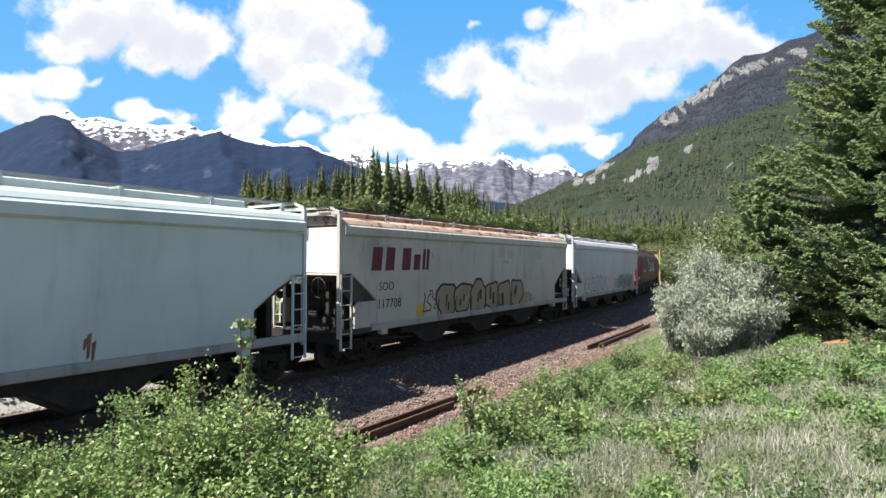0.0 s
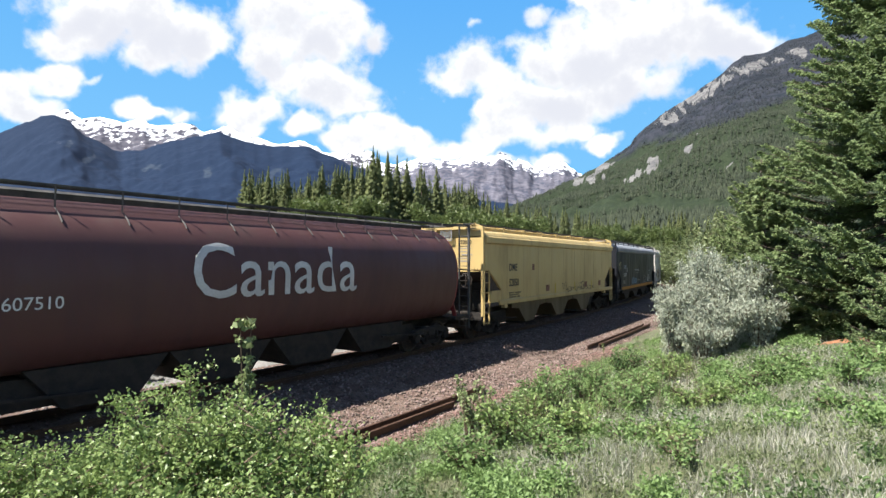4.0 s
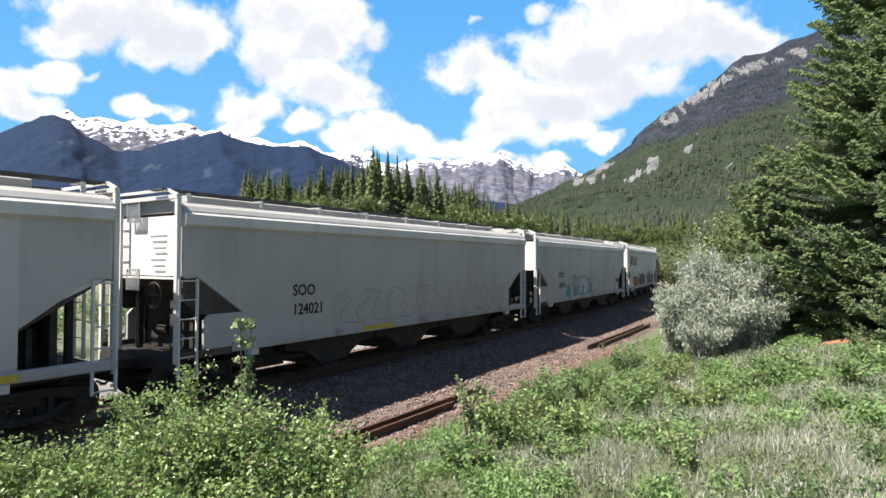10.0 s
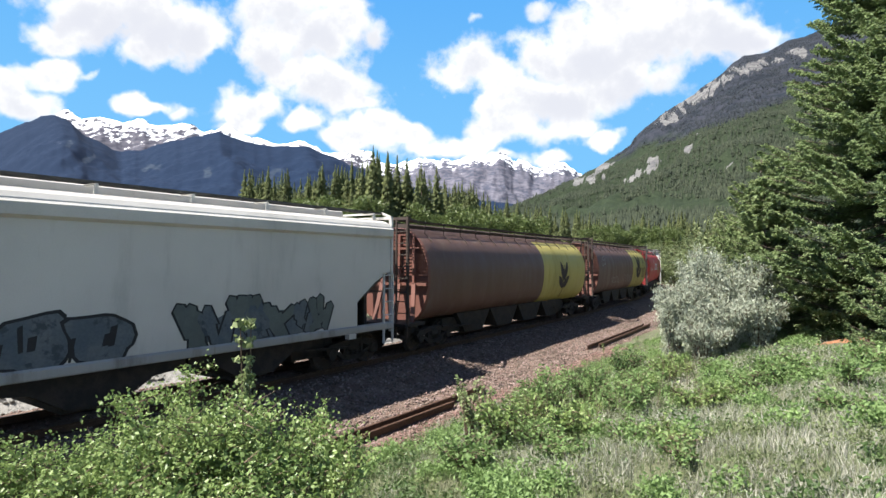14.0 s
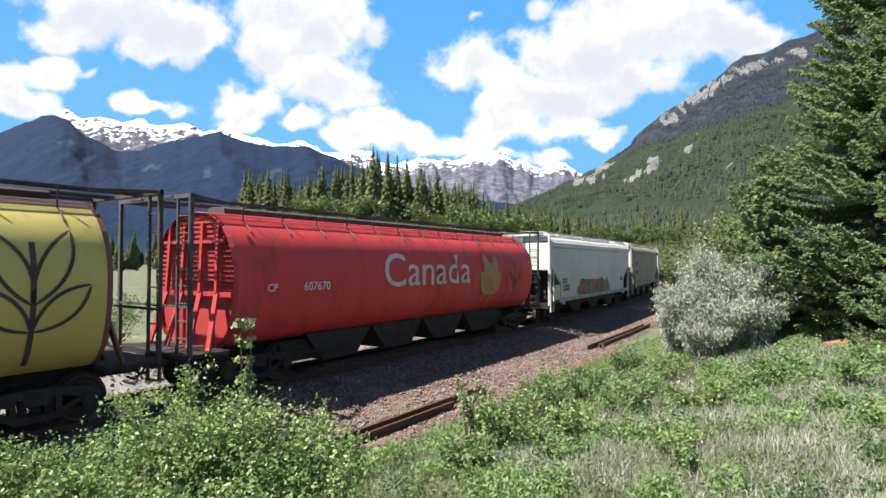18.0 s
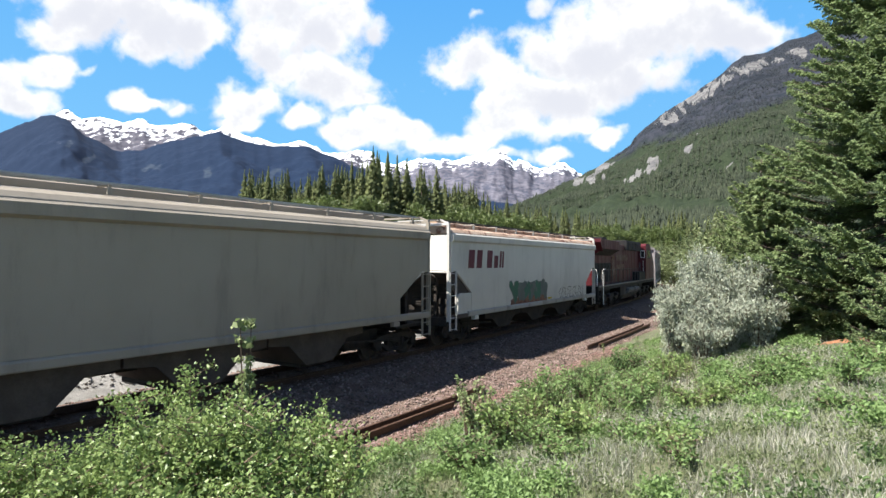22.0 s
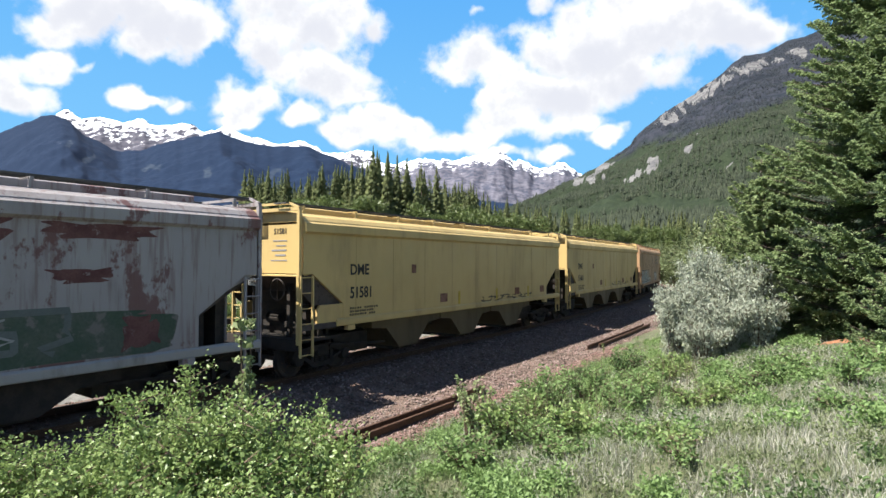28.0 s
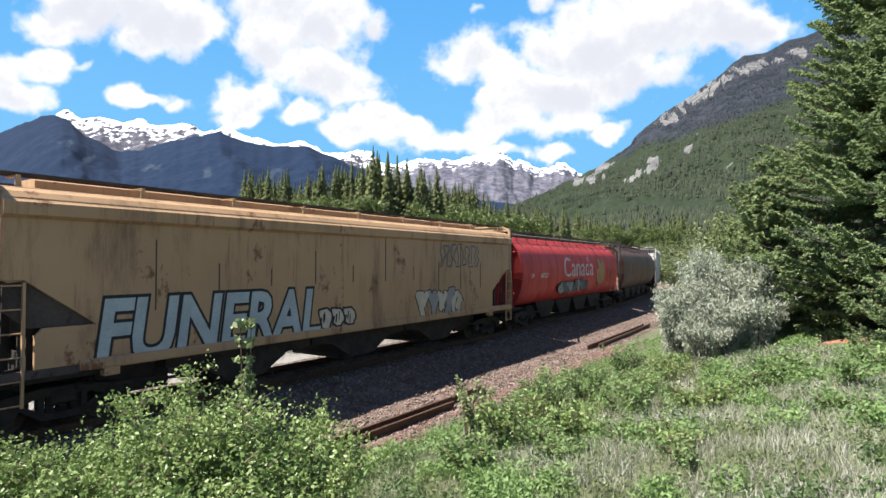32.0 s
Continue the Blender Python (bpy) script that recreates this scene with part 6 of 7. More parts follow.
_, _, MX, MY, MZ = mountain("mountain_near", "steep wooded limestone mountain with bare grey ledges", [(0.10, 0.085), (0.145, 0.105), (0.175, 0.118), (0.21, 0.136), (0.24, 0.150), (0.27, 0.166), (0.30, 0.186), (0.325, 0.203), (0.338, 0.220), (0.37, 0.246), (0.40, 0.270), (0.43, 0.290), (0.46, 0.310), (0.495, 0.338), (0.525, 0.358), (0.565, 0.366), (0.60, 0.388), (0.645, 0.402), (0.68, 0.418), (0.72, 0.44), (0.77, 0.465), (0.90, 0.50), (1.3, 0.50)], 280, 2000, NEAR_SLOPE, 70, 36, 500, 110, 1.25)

# woods on the near mountain
rng = np.random.RandomState(5)


def cone_trees(P, H, W, seed, sides=5):
    """many small spruces: two stacked ragged cones each"""
    r = np.random.RandomState(seed)
    n = len(P)
    V, F = [], []
    ang0 = r.rand(n) * 6.28
    for lo, hi, w in ((0.08, 0.66, 1.0), (0.42, 1.0, 0.62)):
        base = np.stack([np.stack([P[:, 0] + np.cos(ang0 + k * math.tau / sides) * W * w * r.uniform(0.7, 1.15, n), P[:, 1] + np.sin(ang0 + k * math.tau / sides) * W * w * r.uniform(0.7, 1.15, n), P[:, 2] + H * (lo + r.uniform(-0.04, 0.04, n))], -1) for k in range(sides)], 1)
        tip = np.stack([P[:, 0], P[:, 1], P[:, 2] + H * hi], -1)[:, None]
        V.append(np.concatenate([base, tip], 1))
    V = np.concatenate(V, 1).reshape(-1, 3)
    m = 2 * (sides + 1)
    one = [(o + k, o + (k + 1) % sides, o + sides) for o in (0, sides + 1) for k in range(sides)]
    F = (np.arange(n)[:, None, None] * m + np.array(one)[None]).reshape(-1, 3)
    return V, F


# darker slate copy of the mountain trees, standing in for cloud shade
SHADED_TREE = surface("cloud_shaded_spruce", (0.015, 0.019, 0.025), (0.023, 0.028, 0.036), None, 0.05, 1.0, 0.6, 0.9, 0.0, 0.0, (1, 1, 1), 0.25, True)
FAR_TREE = surface("far_spruce", (0.020, 0.028, 0.0165), (0.031, 0.040, 0.0225), None, 0.05, 1.0, 0.6, 0.9, 0.0, 0.0, (1, 1, 1), 0.28, True)
NEAR_TREE = leaf_mat("spruce_needles_far", (0.085, 0.108, 0.042), (0.165, 0.185, 0.072), 0.8, 0.35)
idx_r = rng.randint(4, 108, 54000)
idx_c = rng.randint(0, 330, 54000)
pick = np.stack([MX[idx_r, idx_c], MY[idx_r, idx_c], MZ[idx_r, idx_c]], -1) + np.stack([rng.uniform(-6, 6, 54000), rng.uniform(-9, 9, 54000), np.full(54000, -1.5)], -1)
bare = fbm(pick[:, 0], pick[:, 2] * 2.2, 90, 160, 4)
keep = (bare < 0.30) & (ledge_field(pick[:, 0] / pick[:, 1], (pick[:, 2] - EYE) / pick[:, 1]) < rng.uniform(0.12, 0.6, len(pick))) & (pick[:, 1] > 300)
pick = pick[keep]
hh = rng.uniform(5, 11, len(pick)) * np.clip(1.15 - pick[:, 1] / 5000, 0.5, 1)
upper = (pick[:, 2] - EYE) / pick[:, 1] > cloud_shade_line(pick[:, 0], pick[:, 1])
for sel, nm, mt, what in ((~upper, "mountain_woods", FAR_TREE, "dark spruce woods on the mountain slope"), (upper, "high_woods", SHADED_TREE, "upper mountain woods with cloud shade in their colour")):
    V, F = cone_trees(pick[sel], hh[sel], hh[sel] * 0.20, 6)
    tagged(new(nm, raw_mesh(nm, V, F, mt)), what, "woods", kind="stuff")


# ---------- clouds on a far curved sheet ----------
def puff_list():
    """bearing, rise, half width and half height of the heaps"""
    heap = []
    for a, b, rx, ry in (
            (-0.573, 0.425, 0.127, 0.069), (-0.475, 0.396, 0.098, 0.059), (-0.641, 0.440, 0.078, 0.049), (-0.504, 0.357, 0.059, 0.035), (-0.671, 0.386, 0.059, 0.029), (-0.430, 0.381, 0.059, 0.035), (-0.680, 0.325, 0.059, 0.029), (-0.614, 0.318, 0.035, 0.016),
            (-0.744, 0.269, 0.074, 0.041), (-0.690, 0.259, 0.035, 0.025), (-0.764, 0.308, 0.039, 0.035), (-0.512, 0.256, 0.049, 0.018), (-0.457, 0.249, 0.031, 0.012)):
        heap.append((a, b, rx, ry))
    for a, b, rx, ry in (
            (-0.278, 0.430, 0.093, 0.061), (-0.220, 0.376, 0.083, 0.054), (-0.298, 0.362, 0.061, 0.055), (-0.180, 0.416, 0.074, 0.045), (-0.131, 0.406, 0.035, 0.045), (-0.190, 0.298, 0.082, 0.049), (-0.159, 0.269, 0.051, 0.024), (-0.318, 0.269, 0.073, 0.037),
            (-0.357, 0.259, 0.039, 0.022), (-0.229, 0.233, 0.051, 0.020), (-0.337, 0.231, 0.051, 0.016), (-0.259, 0.318, 0.054, 0.035), (-0.126, 0.220, 0.061, 0.033), (-0.082, 0.202, 0.084, 0.027), (-0.159, 0.205, 0.044, 0.024), (-0.024, 0.198, 0.054, 0.020)):
        heap.append((a, b, rx, ry))
    for a, b, rx, ry in (
            (0.035, 0.339, 0.065, 0.047), (0.006, 0.327, 0.051, 0.033), (0.075, 0.308, 0.055, 0.035), (0.177, 0.347, 0.061, 0.047), (0.261, 0.357, 0.103, 0.071), (0.359, 0.396, 0.123, 0.080), (0.457, 0.376, 0.118, 0.061), (0.535, 0.384, 0.074, 0.041),
            (0.212, 0.278, 0.167, 0.051), (0.114, 0.231, 0.103, 0.033), (0.310, 0.298, 0.103, 0.049), (0.065, 0.259, 0.041, 0.033), (0.055, 0.202, 0.074, 0.020), (0.212, 0.222, 0.078, 0.024), (0.278, 0.195, 0.045, 0.020), (0.305, 0.205, 0.029, 0.014)):
        heap.append((a, b, rx, ry))
    for a, b, rx, ry in ((0.175, 0.169, 0.037, 0.018), (0.094, 0.176, 0.054, 0.014), (0.053, 0.416, 0.027, 0.015), (0.153, 0.430, 0.025, 0.027), (0.310, 0.460, 0.083, 0.035), (0.408, 0.450, 0.074, 0.035), (0.241, 0.440, 0.051, 0.025)):
        heap.append((a, b, rx, ry))
    r = random.Random(4)
    for _ in range(60):
        a = r.choice((r.uniform(-2.24, -0.92), r.uniform(0.85, 2.17)))
        heap.append((a, r.uniform(0.26, 0.94), r.uniform(0.06, 0.157), r.uniform(0.03, 0.069)))
    return heap


def cloud_mat():
    m, n, l, p = nodes_of("cumulus")
    n.remove(p)
    tc = n.new("ShaderNodeTexCoord").outputs["Object"]
    at = n.new("ShaderNodeAttribute")
    at.attribute_name = "cover"
    low = n.new("ShaderNodeAttribute")
    low.attribute_name = "belly"
    n1 = noise_node(n, l, tc, 0.0045, 6, 0.55)
    n2 = noise_node(n, l, tc, 0.0016, 5, 0.55)

    def madd(x, k, y):
        mm = n.new("ShaderNodeMath")
        mm.operation = "MULTIPLY_ADD"
        l.new(x, mm.inputs[0])
        mm.inputs[1].default_value = k
        if hasattr(y, "links"):
            l.new(y, mm.inputs[2])
        else:
            mm.inputs[2].default_value = y
        return mm.outputs[0]

    n3 = noise_node(n, l, tc, 0.014, 6, 0.62)
    h = madd(n1, 1.0, madd(n2, 0.25, madd(n3, 0.24, at.outputs["Fac"])))
    alpha = ramp(n, l, h, 1.08, 1.52)
    thick = madd(n2, 1.6, madd(n1, 0.7, low.outputs["Fac"]))
    sepz = n.new("ShaderNodeSeparateXYZ")
    l.new(tc, sepz.inputs[0])
    blue = mix(n, l, ramp(n, l, sepz.outputs[2], 500, 2500), (0.078, 0.212, 0.36), (0.039, 0.155, 0.345))
    em = n.new("ShaderNodeEmission")
    billow = madd(n3, 1.1, madd(n1, 1.3, madd(low.outputs["Fac"], 0.5, 0.0)))
    white = mix(n, l, ramp(n, l, billow, 1.2, 1.85), (0.42, 0.42, 0.42), (0.335, 0.341, 0.355))
    white = mix(n, l, ramp(n, l, thick, 1.5, 2.3), white, (0.295, 0.303, 0.332))
    l.new(mix(n, l, alpha, blue, white), em.inputs[0])
    em.inputs[1].default_value = 1.0
    l.new(em.outputs[0], n["Material Output"].inputs[0])
    return m


ca, cb = np.meshgrid(np.linspace(-0.95, 0.95, 800), np.linspace(-0.02, 0.56, 260))
cover, belly = np.zeros_like(ca), np.zeros_like(ca)
wa = ca + 0.05 * fbm(ca, cb, 140, 0.11, 5)
wb = cb + 0.04 * fbm(ca, cb, 150, 0.11, 5)
for a, b, rx, ry in puff_list():
    q2 = ((wa - a) / rx) ** 2 + ((wb - b) / ry) ** 2
    g = np.exp(-q2 * 0.9) * (1.0 if rx > 0.035 else 0.66)
    cover = np.maximum(cover, g) * 0.75 + 0.25 * (1 - (1 - cover) * (1 - g))
    belly = np.maximum(belly, np.exp(-(((wa - a) / rx) ** 2 + ((wb - b + ry * 0.3) / ry) ** 2) * 1.2) * np.clip(ry / 0.05, 0.3, 1))
way = np.stack([ca, np.ones_like(ca), cb], -1)
way /= np.linalg.norm(way, axis=-1, keepdims=True)
cme = grid_mesh("clouds", way * 4700 + np.array([0, 0, EYE]), cloud_mat())
for nm, arr in (("cover", cover), ("belly", belly)):
    at = cme.attributes.new(nm, "FLOAT", "POINT")
    at.data.foreach_set("value", arr.ravel().astype(np.float32))
clouds = new("backdrop_clouds", cme)
tagged(clouds, "white cumulus clouds drifting in a blue sky", "clouds", kind="structure")


# ---------- trees ----------
BARK = surface("spruce_bark", (0.085, 0.065, 0.05), (0.13, 0.10, 0.08), None, 6, 40, 0.6, 0.95, 0.0, 0.8, (1, 1, 0.3))
LEAF_FAR = leaf_mat("aspen_leaf_far", (0.072, 0.105, 0.032), (0.13, 0.165, 0.054))


def conifer_mesh(seed, H=20.0, slim=0.16, levels=62, dense=24):
    """a far spruce: whorls of drooping pointed boughs"""
    r = random.Random(seed)
    V, F = [], []
    for i in range(levels):
        t = i / (levels - 1)
        z = H * (0.10 + 0.88 * t)
        R = H * slim * (1 - t) ** 0.92 * r.uniform(0.86, 1.10) + 0.10
        for k in range(dense if t < 0.6 else dense // 2):
            a = r.random() * 6.28
            L = R * r.uniform(0.25, 1.0) * (1.4 if r.random() < 0.12 else 1.0)
            w = L * 0.11 + 0.05
            c, s = math.cos(a), math.sin(a)
            zz = z + r.uniform(-0.55, 0.55)
            o = len(V)
            V += [(c * L * 0.12, s * L * 0.12, zz + 0.25), (c * L * 0.6 - s * w, s * L * 0.6 + c * w, zz - 0.10 * L), (c * L, s * L, zz - 0.30 * L), (c * L * 0.6 + s * w, s * L * 0.6 - c * w, zz - 0.10 * L), (c * L * 0.62, s * L * 0.62, zz - 0.5 * L - 0.15)]
            F += [(o, o + 1, o + 2), (o, o + 2, o + 3), (o + 1, o + 4, o + 2), (o + 4, o + 3, o + 2)]
    return raw_mesh("crown", np.array(V), np.array(F), NEAR_TREE)


def trunk_mesh(H, r0, material=BARK):
    return finish(Shape().tube([(0, 0, -0.5), (0.05, 0, H * 0.3), (-0.04, 0.04, H * 0.7), (0, 0, H * 0.98)], [r0, r0 * 0.8, r0 * 0.4, 0.02], 7), "trunk", material)


def broadleaf_mesh(seed, H, R, material, n=1500, size=0.28):
    """clumps of leaves with gaps between them"""
    r = np.random.RandomState(seed)
    k = 26
    cz = r.uniform(0.3, 0.95, k) * H
    cr = R * np.sqrt(np.clip(1 - ((cz / H - 0.58) / 0.5) ** 2, 0.08, 1)) * r.uniform(0.4, 0.95, k)
    ca_ = r.rand(k) * 6.28
    C = np.stack([np.cos(ca_) * cr, np.sin(ca_) * cr, cz], -1)
    j = r.randint(0, k, n)
    d = r.normal(size=(n, 3))
    d /= np.linalg.norm(d, axis=1, keepdims=True)
    P = C[j] + d * (r.rand(n, 1) ** 0.5) * R * 0.36 * np.array([1, 1, 0.8])
    return leaf_cloud(P, r, size, material, "crown"), C


def leaf_cloud(P, r, size, material, name, long=1.3, up=0.0):
    """leaves as small folded diamonds at the points P"""
    n = len(P)
    u = r.normal(size=(n, 3)) + np.array([0, 0, up])
    u /= np.linalg.norm(u, axis=1, keepdims=True)
    w = np.cross(u, r.normal(size=(n, 3)))
    w /= np.linalg.norm(w, axis=1, keepdims=True)
    s = size * r.uniform(0.6, 1.3, (n, 1))
    nn = np.cross(u, w) * s * 0.18
    V = np.stack([P - u * s * long / 2, P + w * s * 0.42 + nn, P + u * s * long / 2, P - w * s * 0.42 + nn], 1).reshape(-1, 3)
    F = (np.arange(n)[:, None, None] * 4 + np.array([[0, 1, 2], [0, 2, 3]])[None]).reshape(-1, 3)
    return raw_mesh(name, V, F, material)


protos = []
for k in range(7):
    tr_ = thing("spruce_tree", "tall dark green spruce at the edge of the woods", "tree", "spruces across the track")
    part("trunk", trunk_mesh(20, 0.24), None, tr_)
    part("crown", conifer_mesh(200 + k, 20.0, random.Random(k).uniform(0.15, 0.21)), None, tr_)
    protos.append(tr_)
leafy = []
for k in range(3):
    tr_ = thing("aspen_tree", "light green broadleaf tree among the spruces", "tree", "broadleaf trees across the track")
    part("trunk", trunk_mesh(7.5, 0.12), None, tr_)
    cm, cc = broadleaf_mesh(300 + k, 9.5, 2.6, LEAF_FAR, 4200, 0.22)
    limbs = Shape()
    for q in cc[:10]:
        limbs.tube([(0, 0, q[2] * 0.45), tuple(q * np.array([0.5, 0.5, 0.8])), tuple(q)], [0.06, 0.04, 0.015], 5)
    tagged(part("limb", limbs, BARK, tr_), kind="stuff")
    part("crown", cm, None, tr_)
    leafy.append(tr_)


def gz_at(x, y):
    return float(ground_z(np.array([x]), np.array([y]))[0])


def plant_tree(proto, a, Y, b, used, nat):
    """sets a tree so that it stands at that bearing and distance with its tip at that rise"""
    X = a * Y
    d, s = off_track(np.array([X]), np.array([Y]))
    if abs(d[0]) < 6.5:
        return
    z = float(ground_z(np.array([X]), np.array([Y]))[0])
    k = max(0.25, (b * Y + EYE - z) / nat)
    m = Matrix.Translation((X, Y, z)) @ pose(0, 0, 0, 0, 0, random.uniform(0, 360)) @ Matrix.Scale(k, 4)
    if proto not in used:
        used.add(proto)
        proto.matrix_basis = m
        return
    c2 = copy_thing(proto, m)
    c2.matrix_basis = m


used = set()
rt = random.Random(12)
tops = [(-0.372, 0.131), (-0.347, 0.158), (-0.303, 0.161), (-0.269, 0.159), (-0.259, 0.143), (-0.239, 0.153), (-0.210, 0.169), (-0.180, 0.165), (-0.159, 0.175), (-0.141, 0.161), (-0.122, 0.198), (-0.107, 0.184), (-0.092, 0.188), (-0.065, 0.178), (-0.038, 0.168), (-0.009, 0.167), (0.006, 0.143), (0.045, 0.139), (0.084, 0.122), (0.114, 0.110), (0.163, 0.100), (0.212, 0.097), (0.271, 0.084), (0.329, 0.086), (0.408, 0.090), (0.467, 0.082)]
for i in range(225):
    a = rt.uniform(-0.353, 0.222) if i < 160 else rt.uniform(0.212, 0.496)
    lim = float(np.interp(a, [p[0] for p in tops], [p[1] for p in tops]))
    lead = rt.random() < 0.33
    b = lim - (rt.uniform(-0.002, 0.007) if lead else rt.uniform(0.006, 0.045 if i < 160 else 0.022))
    plant_tree(protos[i % 7], a, rt.uniform(92, 135) if a < 0.222 else rt.uniform(150, 260), b, used, 20.0)
for a, b in ((-0.122, 0.199), (-0.141, 0.173), (-0.159, 0.176), (-0.097, 0.190), (-0.080, 0.186), (-0.063, 0.179), (-0.038, 0.170), (-0.011, 0.168), (-0.210, 0.171), (-0.183, 0.166), (-0.271, 0.161), (-0.304, 0.164), (-0.337, 0.160)):
    plant_tree(protos[rt.randint(0, 6)], a, rt.uniform(90, 100), b, used, 20.0)
for i in range(50):
    a = rt.uniform(-0.30, 0.212) if i < 26 else rt.uniform(0.212, 0.408)
    lim = float(np.interp(a, [-0.30, -0.043, 0.016, 0.094, 0.173, 0.271, 0.408], [0.125, 0.122, 0.114, 0.097, 0.090, 0.075, 0.071]))
    plant_tree(leafy[i % 3], a, rt.uniform(84, 92) if a < 0.212 else rt.uniform(130, 160), lim - rt.uniform(0.004, 0.024), used, 9.5)
for i in range(40):
    plant_tree(protos[i % 7], rt.uniform(-0.916, -0.347), rt.uniform(260, 420), rt.uniform(0.038, 0.058), used, 20.0)

# thick woods behind the front row, past counting
bases = [conifer_mesh(240 + k, 20.0, 0.17 + 0.015 * k, 26, 12) for k in range(4)]
packs = []
for me in bases:
    co = np.empty(len(me.vertices) * 3)
    me.vertices.foreach_get("co", co)
    fi = np.empty(len(me.polygons) * 3, int)
    me.loops.foreach_get("vertex_index", fi)
    packs.append((co.reshape(-1, 3), fi.reshape(-1, 3)))
Vs, Fs, count = [], [], 0
for i in range(260):
    a = rt.uniform(-0.36, 0.30)
    Y = rt.uniform(108, 150)
    lim = float(np.interp(a, [p[0] for p in tops], [p[1] for p in tops])) - rt.uniform(0.012, 0.055)
    if abs(off_track(np.array([a * Y]), np.array([Y]))[0][0]) < 9:
        continue
    z = gz_at(a * Y, Y)
    k = max(0.2, (lim * Y + EYE - z) / 20.0)
    co, fi = packs[i % 4]
    an = rt.uniform(0, 6.28)
    c_, s_ = math.cos(an) * k, math.sin(an) * k
    Vs.append(np.stack([co[:, 0] * c_ - co[:, 1] * s_ + a * Y, co[:, 0] * s_ + co[:, 1] * c_ + Y, co[:, 2] * k + z], -1))
    Fs.append(fi + count)
    count += len(co)
tagged(new("woods_edge", raw_mesh("woods_edge", np.concatenate(Vs), np.concatenate(Fs), NEAR_TREE)), "dense green spruce woods behind the front row", "woods", kind="stuff")
# far edge of the woods, past counting
n = 2600
As, Ys = rng.uniform(-1.16, 0.70, n), rng.uniform(280, 1100, n)
Xs = As * Ys
dd, _ = off_track(Xs, Ys)
ok = (np.abs(dd) > 12) & ((As > -0.357) | (Ys > 420))
Pn = np.stack([Xs, Ys, ground_z(Xs, Ys)], -1)[ok]
hn = rng.uniform(13, 21, len(Pn))
V, F = cone_trees(Pn, hn, hn * 0.15, 9, 6)
tagged(new("valley_woods", raw_mesh("valley_woods", V, F, FAR_TREE)), "dark spruce woods along the valley floor", "woods", kind="stuff")


# ---------- stones ----------
def stones(name, P, size, material, seed, label):
    r = np.random.RandomState(seed)
    n = len(P)
    dirs = np.array([(1, 0, 0), (-1, 0, 0), (0, 1, 0), (0, -1, 0), (0, 0, 1), (0, 0, -0.6)], float)
    s = size * r.uniform(0.5, 1.4, (n, 1, 1))
    D = dirs[None] * r.uniform(0.55, 1.15, (n, 6, 1)) * s
    ang = r.rand(n) * 6.28
    c, si = np.cos(ang)[:, None], np.sin(ang)[:, None]
    til = r.uniform(-0.5, 0.5, n)[:, None]
    x, y, z = D[..., 0] * c - D[..., 1] * si, D[..., 0] * si + D[..., 1] * c, D[..., 2] * 0.8 + til * D[..., 0]
    V = (np.stack([x, y, z], -1) + P[:, None]).reshape(-1, 3)
    one = [(0, 2, 4), (2, 1, 4), (1, 3, 4), (3, 0, 4), (2, 0, 5), (1, 2, 5), (3, 1, 5), (0, 3, 5)]
    F = (np.arange(n)[:, None, None] * 6 + np.array(one)[None]).reshape(-1, 3)
    return tagged(new(name, raw_mesh(name, V, F, material)), label, "gravel", kind="stuff")


rs = np.random.RandomState(21)


def bed_z(d):
    return np.interp(d, [a for a, b in sec], [b for a, b in sec])


n = 30000
s_, d_ = rs.uniform(-9, 34, n) ** 1.0, np.concatenate([rs.uniform(1.2, 5.3, n - 5000), rs.uniform(-2.6, 1.3, 5000)])
x_, y_, _ = on_track(s_, d_)
stones("ballast_stones", np.stack([x_, y_, bed_z(d_) + rs.uniform(-0.005, 0.035, n)], -1), 0.042, STONE, 22, "grey and brown crushed ballast stones")
n = 9000
s_, d_ = rs.uniform(-6, 16, n), 5.1 + np.abs(rs.normal(0, 0.55, n))
x_, y_, _ = on_track(s_, d_)
stones("red_gravel", np.stack([x_, y_, np.maximum(ground_z(x_, y_), bed_z(d_)) + 0.015], -1), 0.034, STONE_RED, 23, "reddish crushed stone along the toe of the bank")
GRAVEL_FAR = surface("pale_gravel", (0.19, 0.185, 0.172), (0.31, 0.30, 0.28), None, 1.5, 22, 0.6, 0.95, 0.0, 1.0, depth=0.05)
SS2, DD2 = np.meshgrid(np.arange(-60, 160, 1.5), np.array([-3.5, -3.9, -4.4, -5.0, -5.6, -6.4, -8, -9.5, -10.5, -11.2]), indexing="ij")
gx, gy, _ = on_track(SS2, DD2)
gz = np.interp(DD2, [-11.2, -10.5, -6.4, -5.6, -5.0, -4.4, -3.9, -3.5], [-1.1, -0.62, -0.50, -0.22, -0.10, -0.2, -0.55, -0.75]) + soft_noise(gx, gy, 31, 1.7) * 0.42 + soft_noise(gx, gy, 32, 4.5) * 0.25
tagged(new("gravel_road", grid_mesh("gravel_road", np.stack([gx, gy, gz], -1), GRAVEL_FAR)), "pale gravel service road and windrow beyond the track", "gravel road", kind="structure")


n = 7000
s_, d_ = rs.uniform(-8, 40, n), rs.uniform(-6.2, -4.0, n)
x_, y_, _ = on_track(s_, d_)
z_ = np.interp(d_, [-6.4, -5.6, -5.0, -4.4, -3.9], [-0.50, -0.22, -0.10, -0.2, -0.55]) + soft_noise(x_, y_, 31, 1.7) * 0.42 + soft_noise(x_, y_, 32, 4.5) * 0.25
stones("heap_stones", np.stack([x_, y_, z_ + 0.01], -1), 0.06, GRAVEL_FAR, 24, "pale grey stones heaped beyond the track")


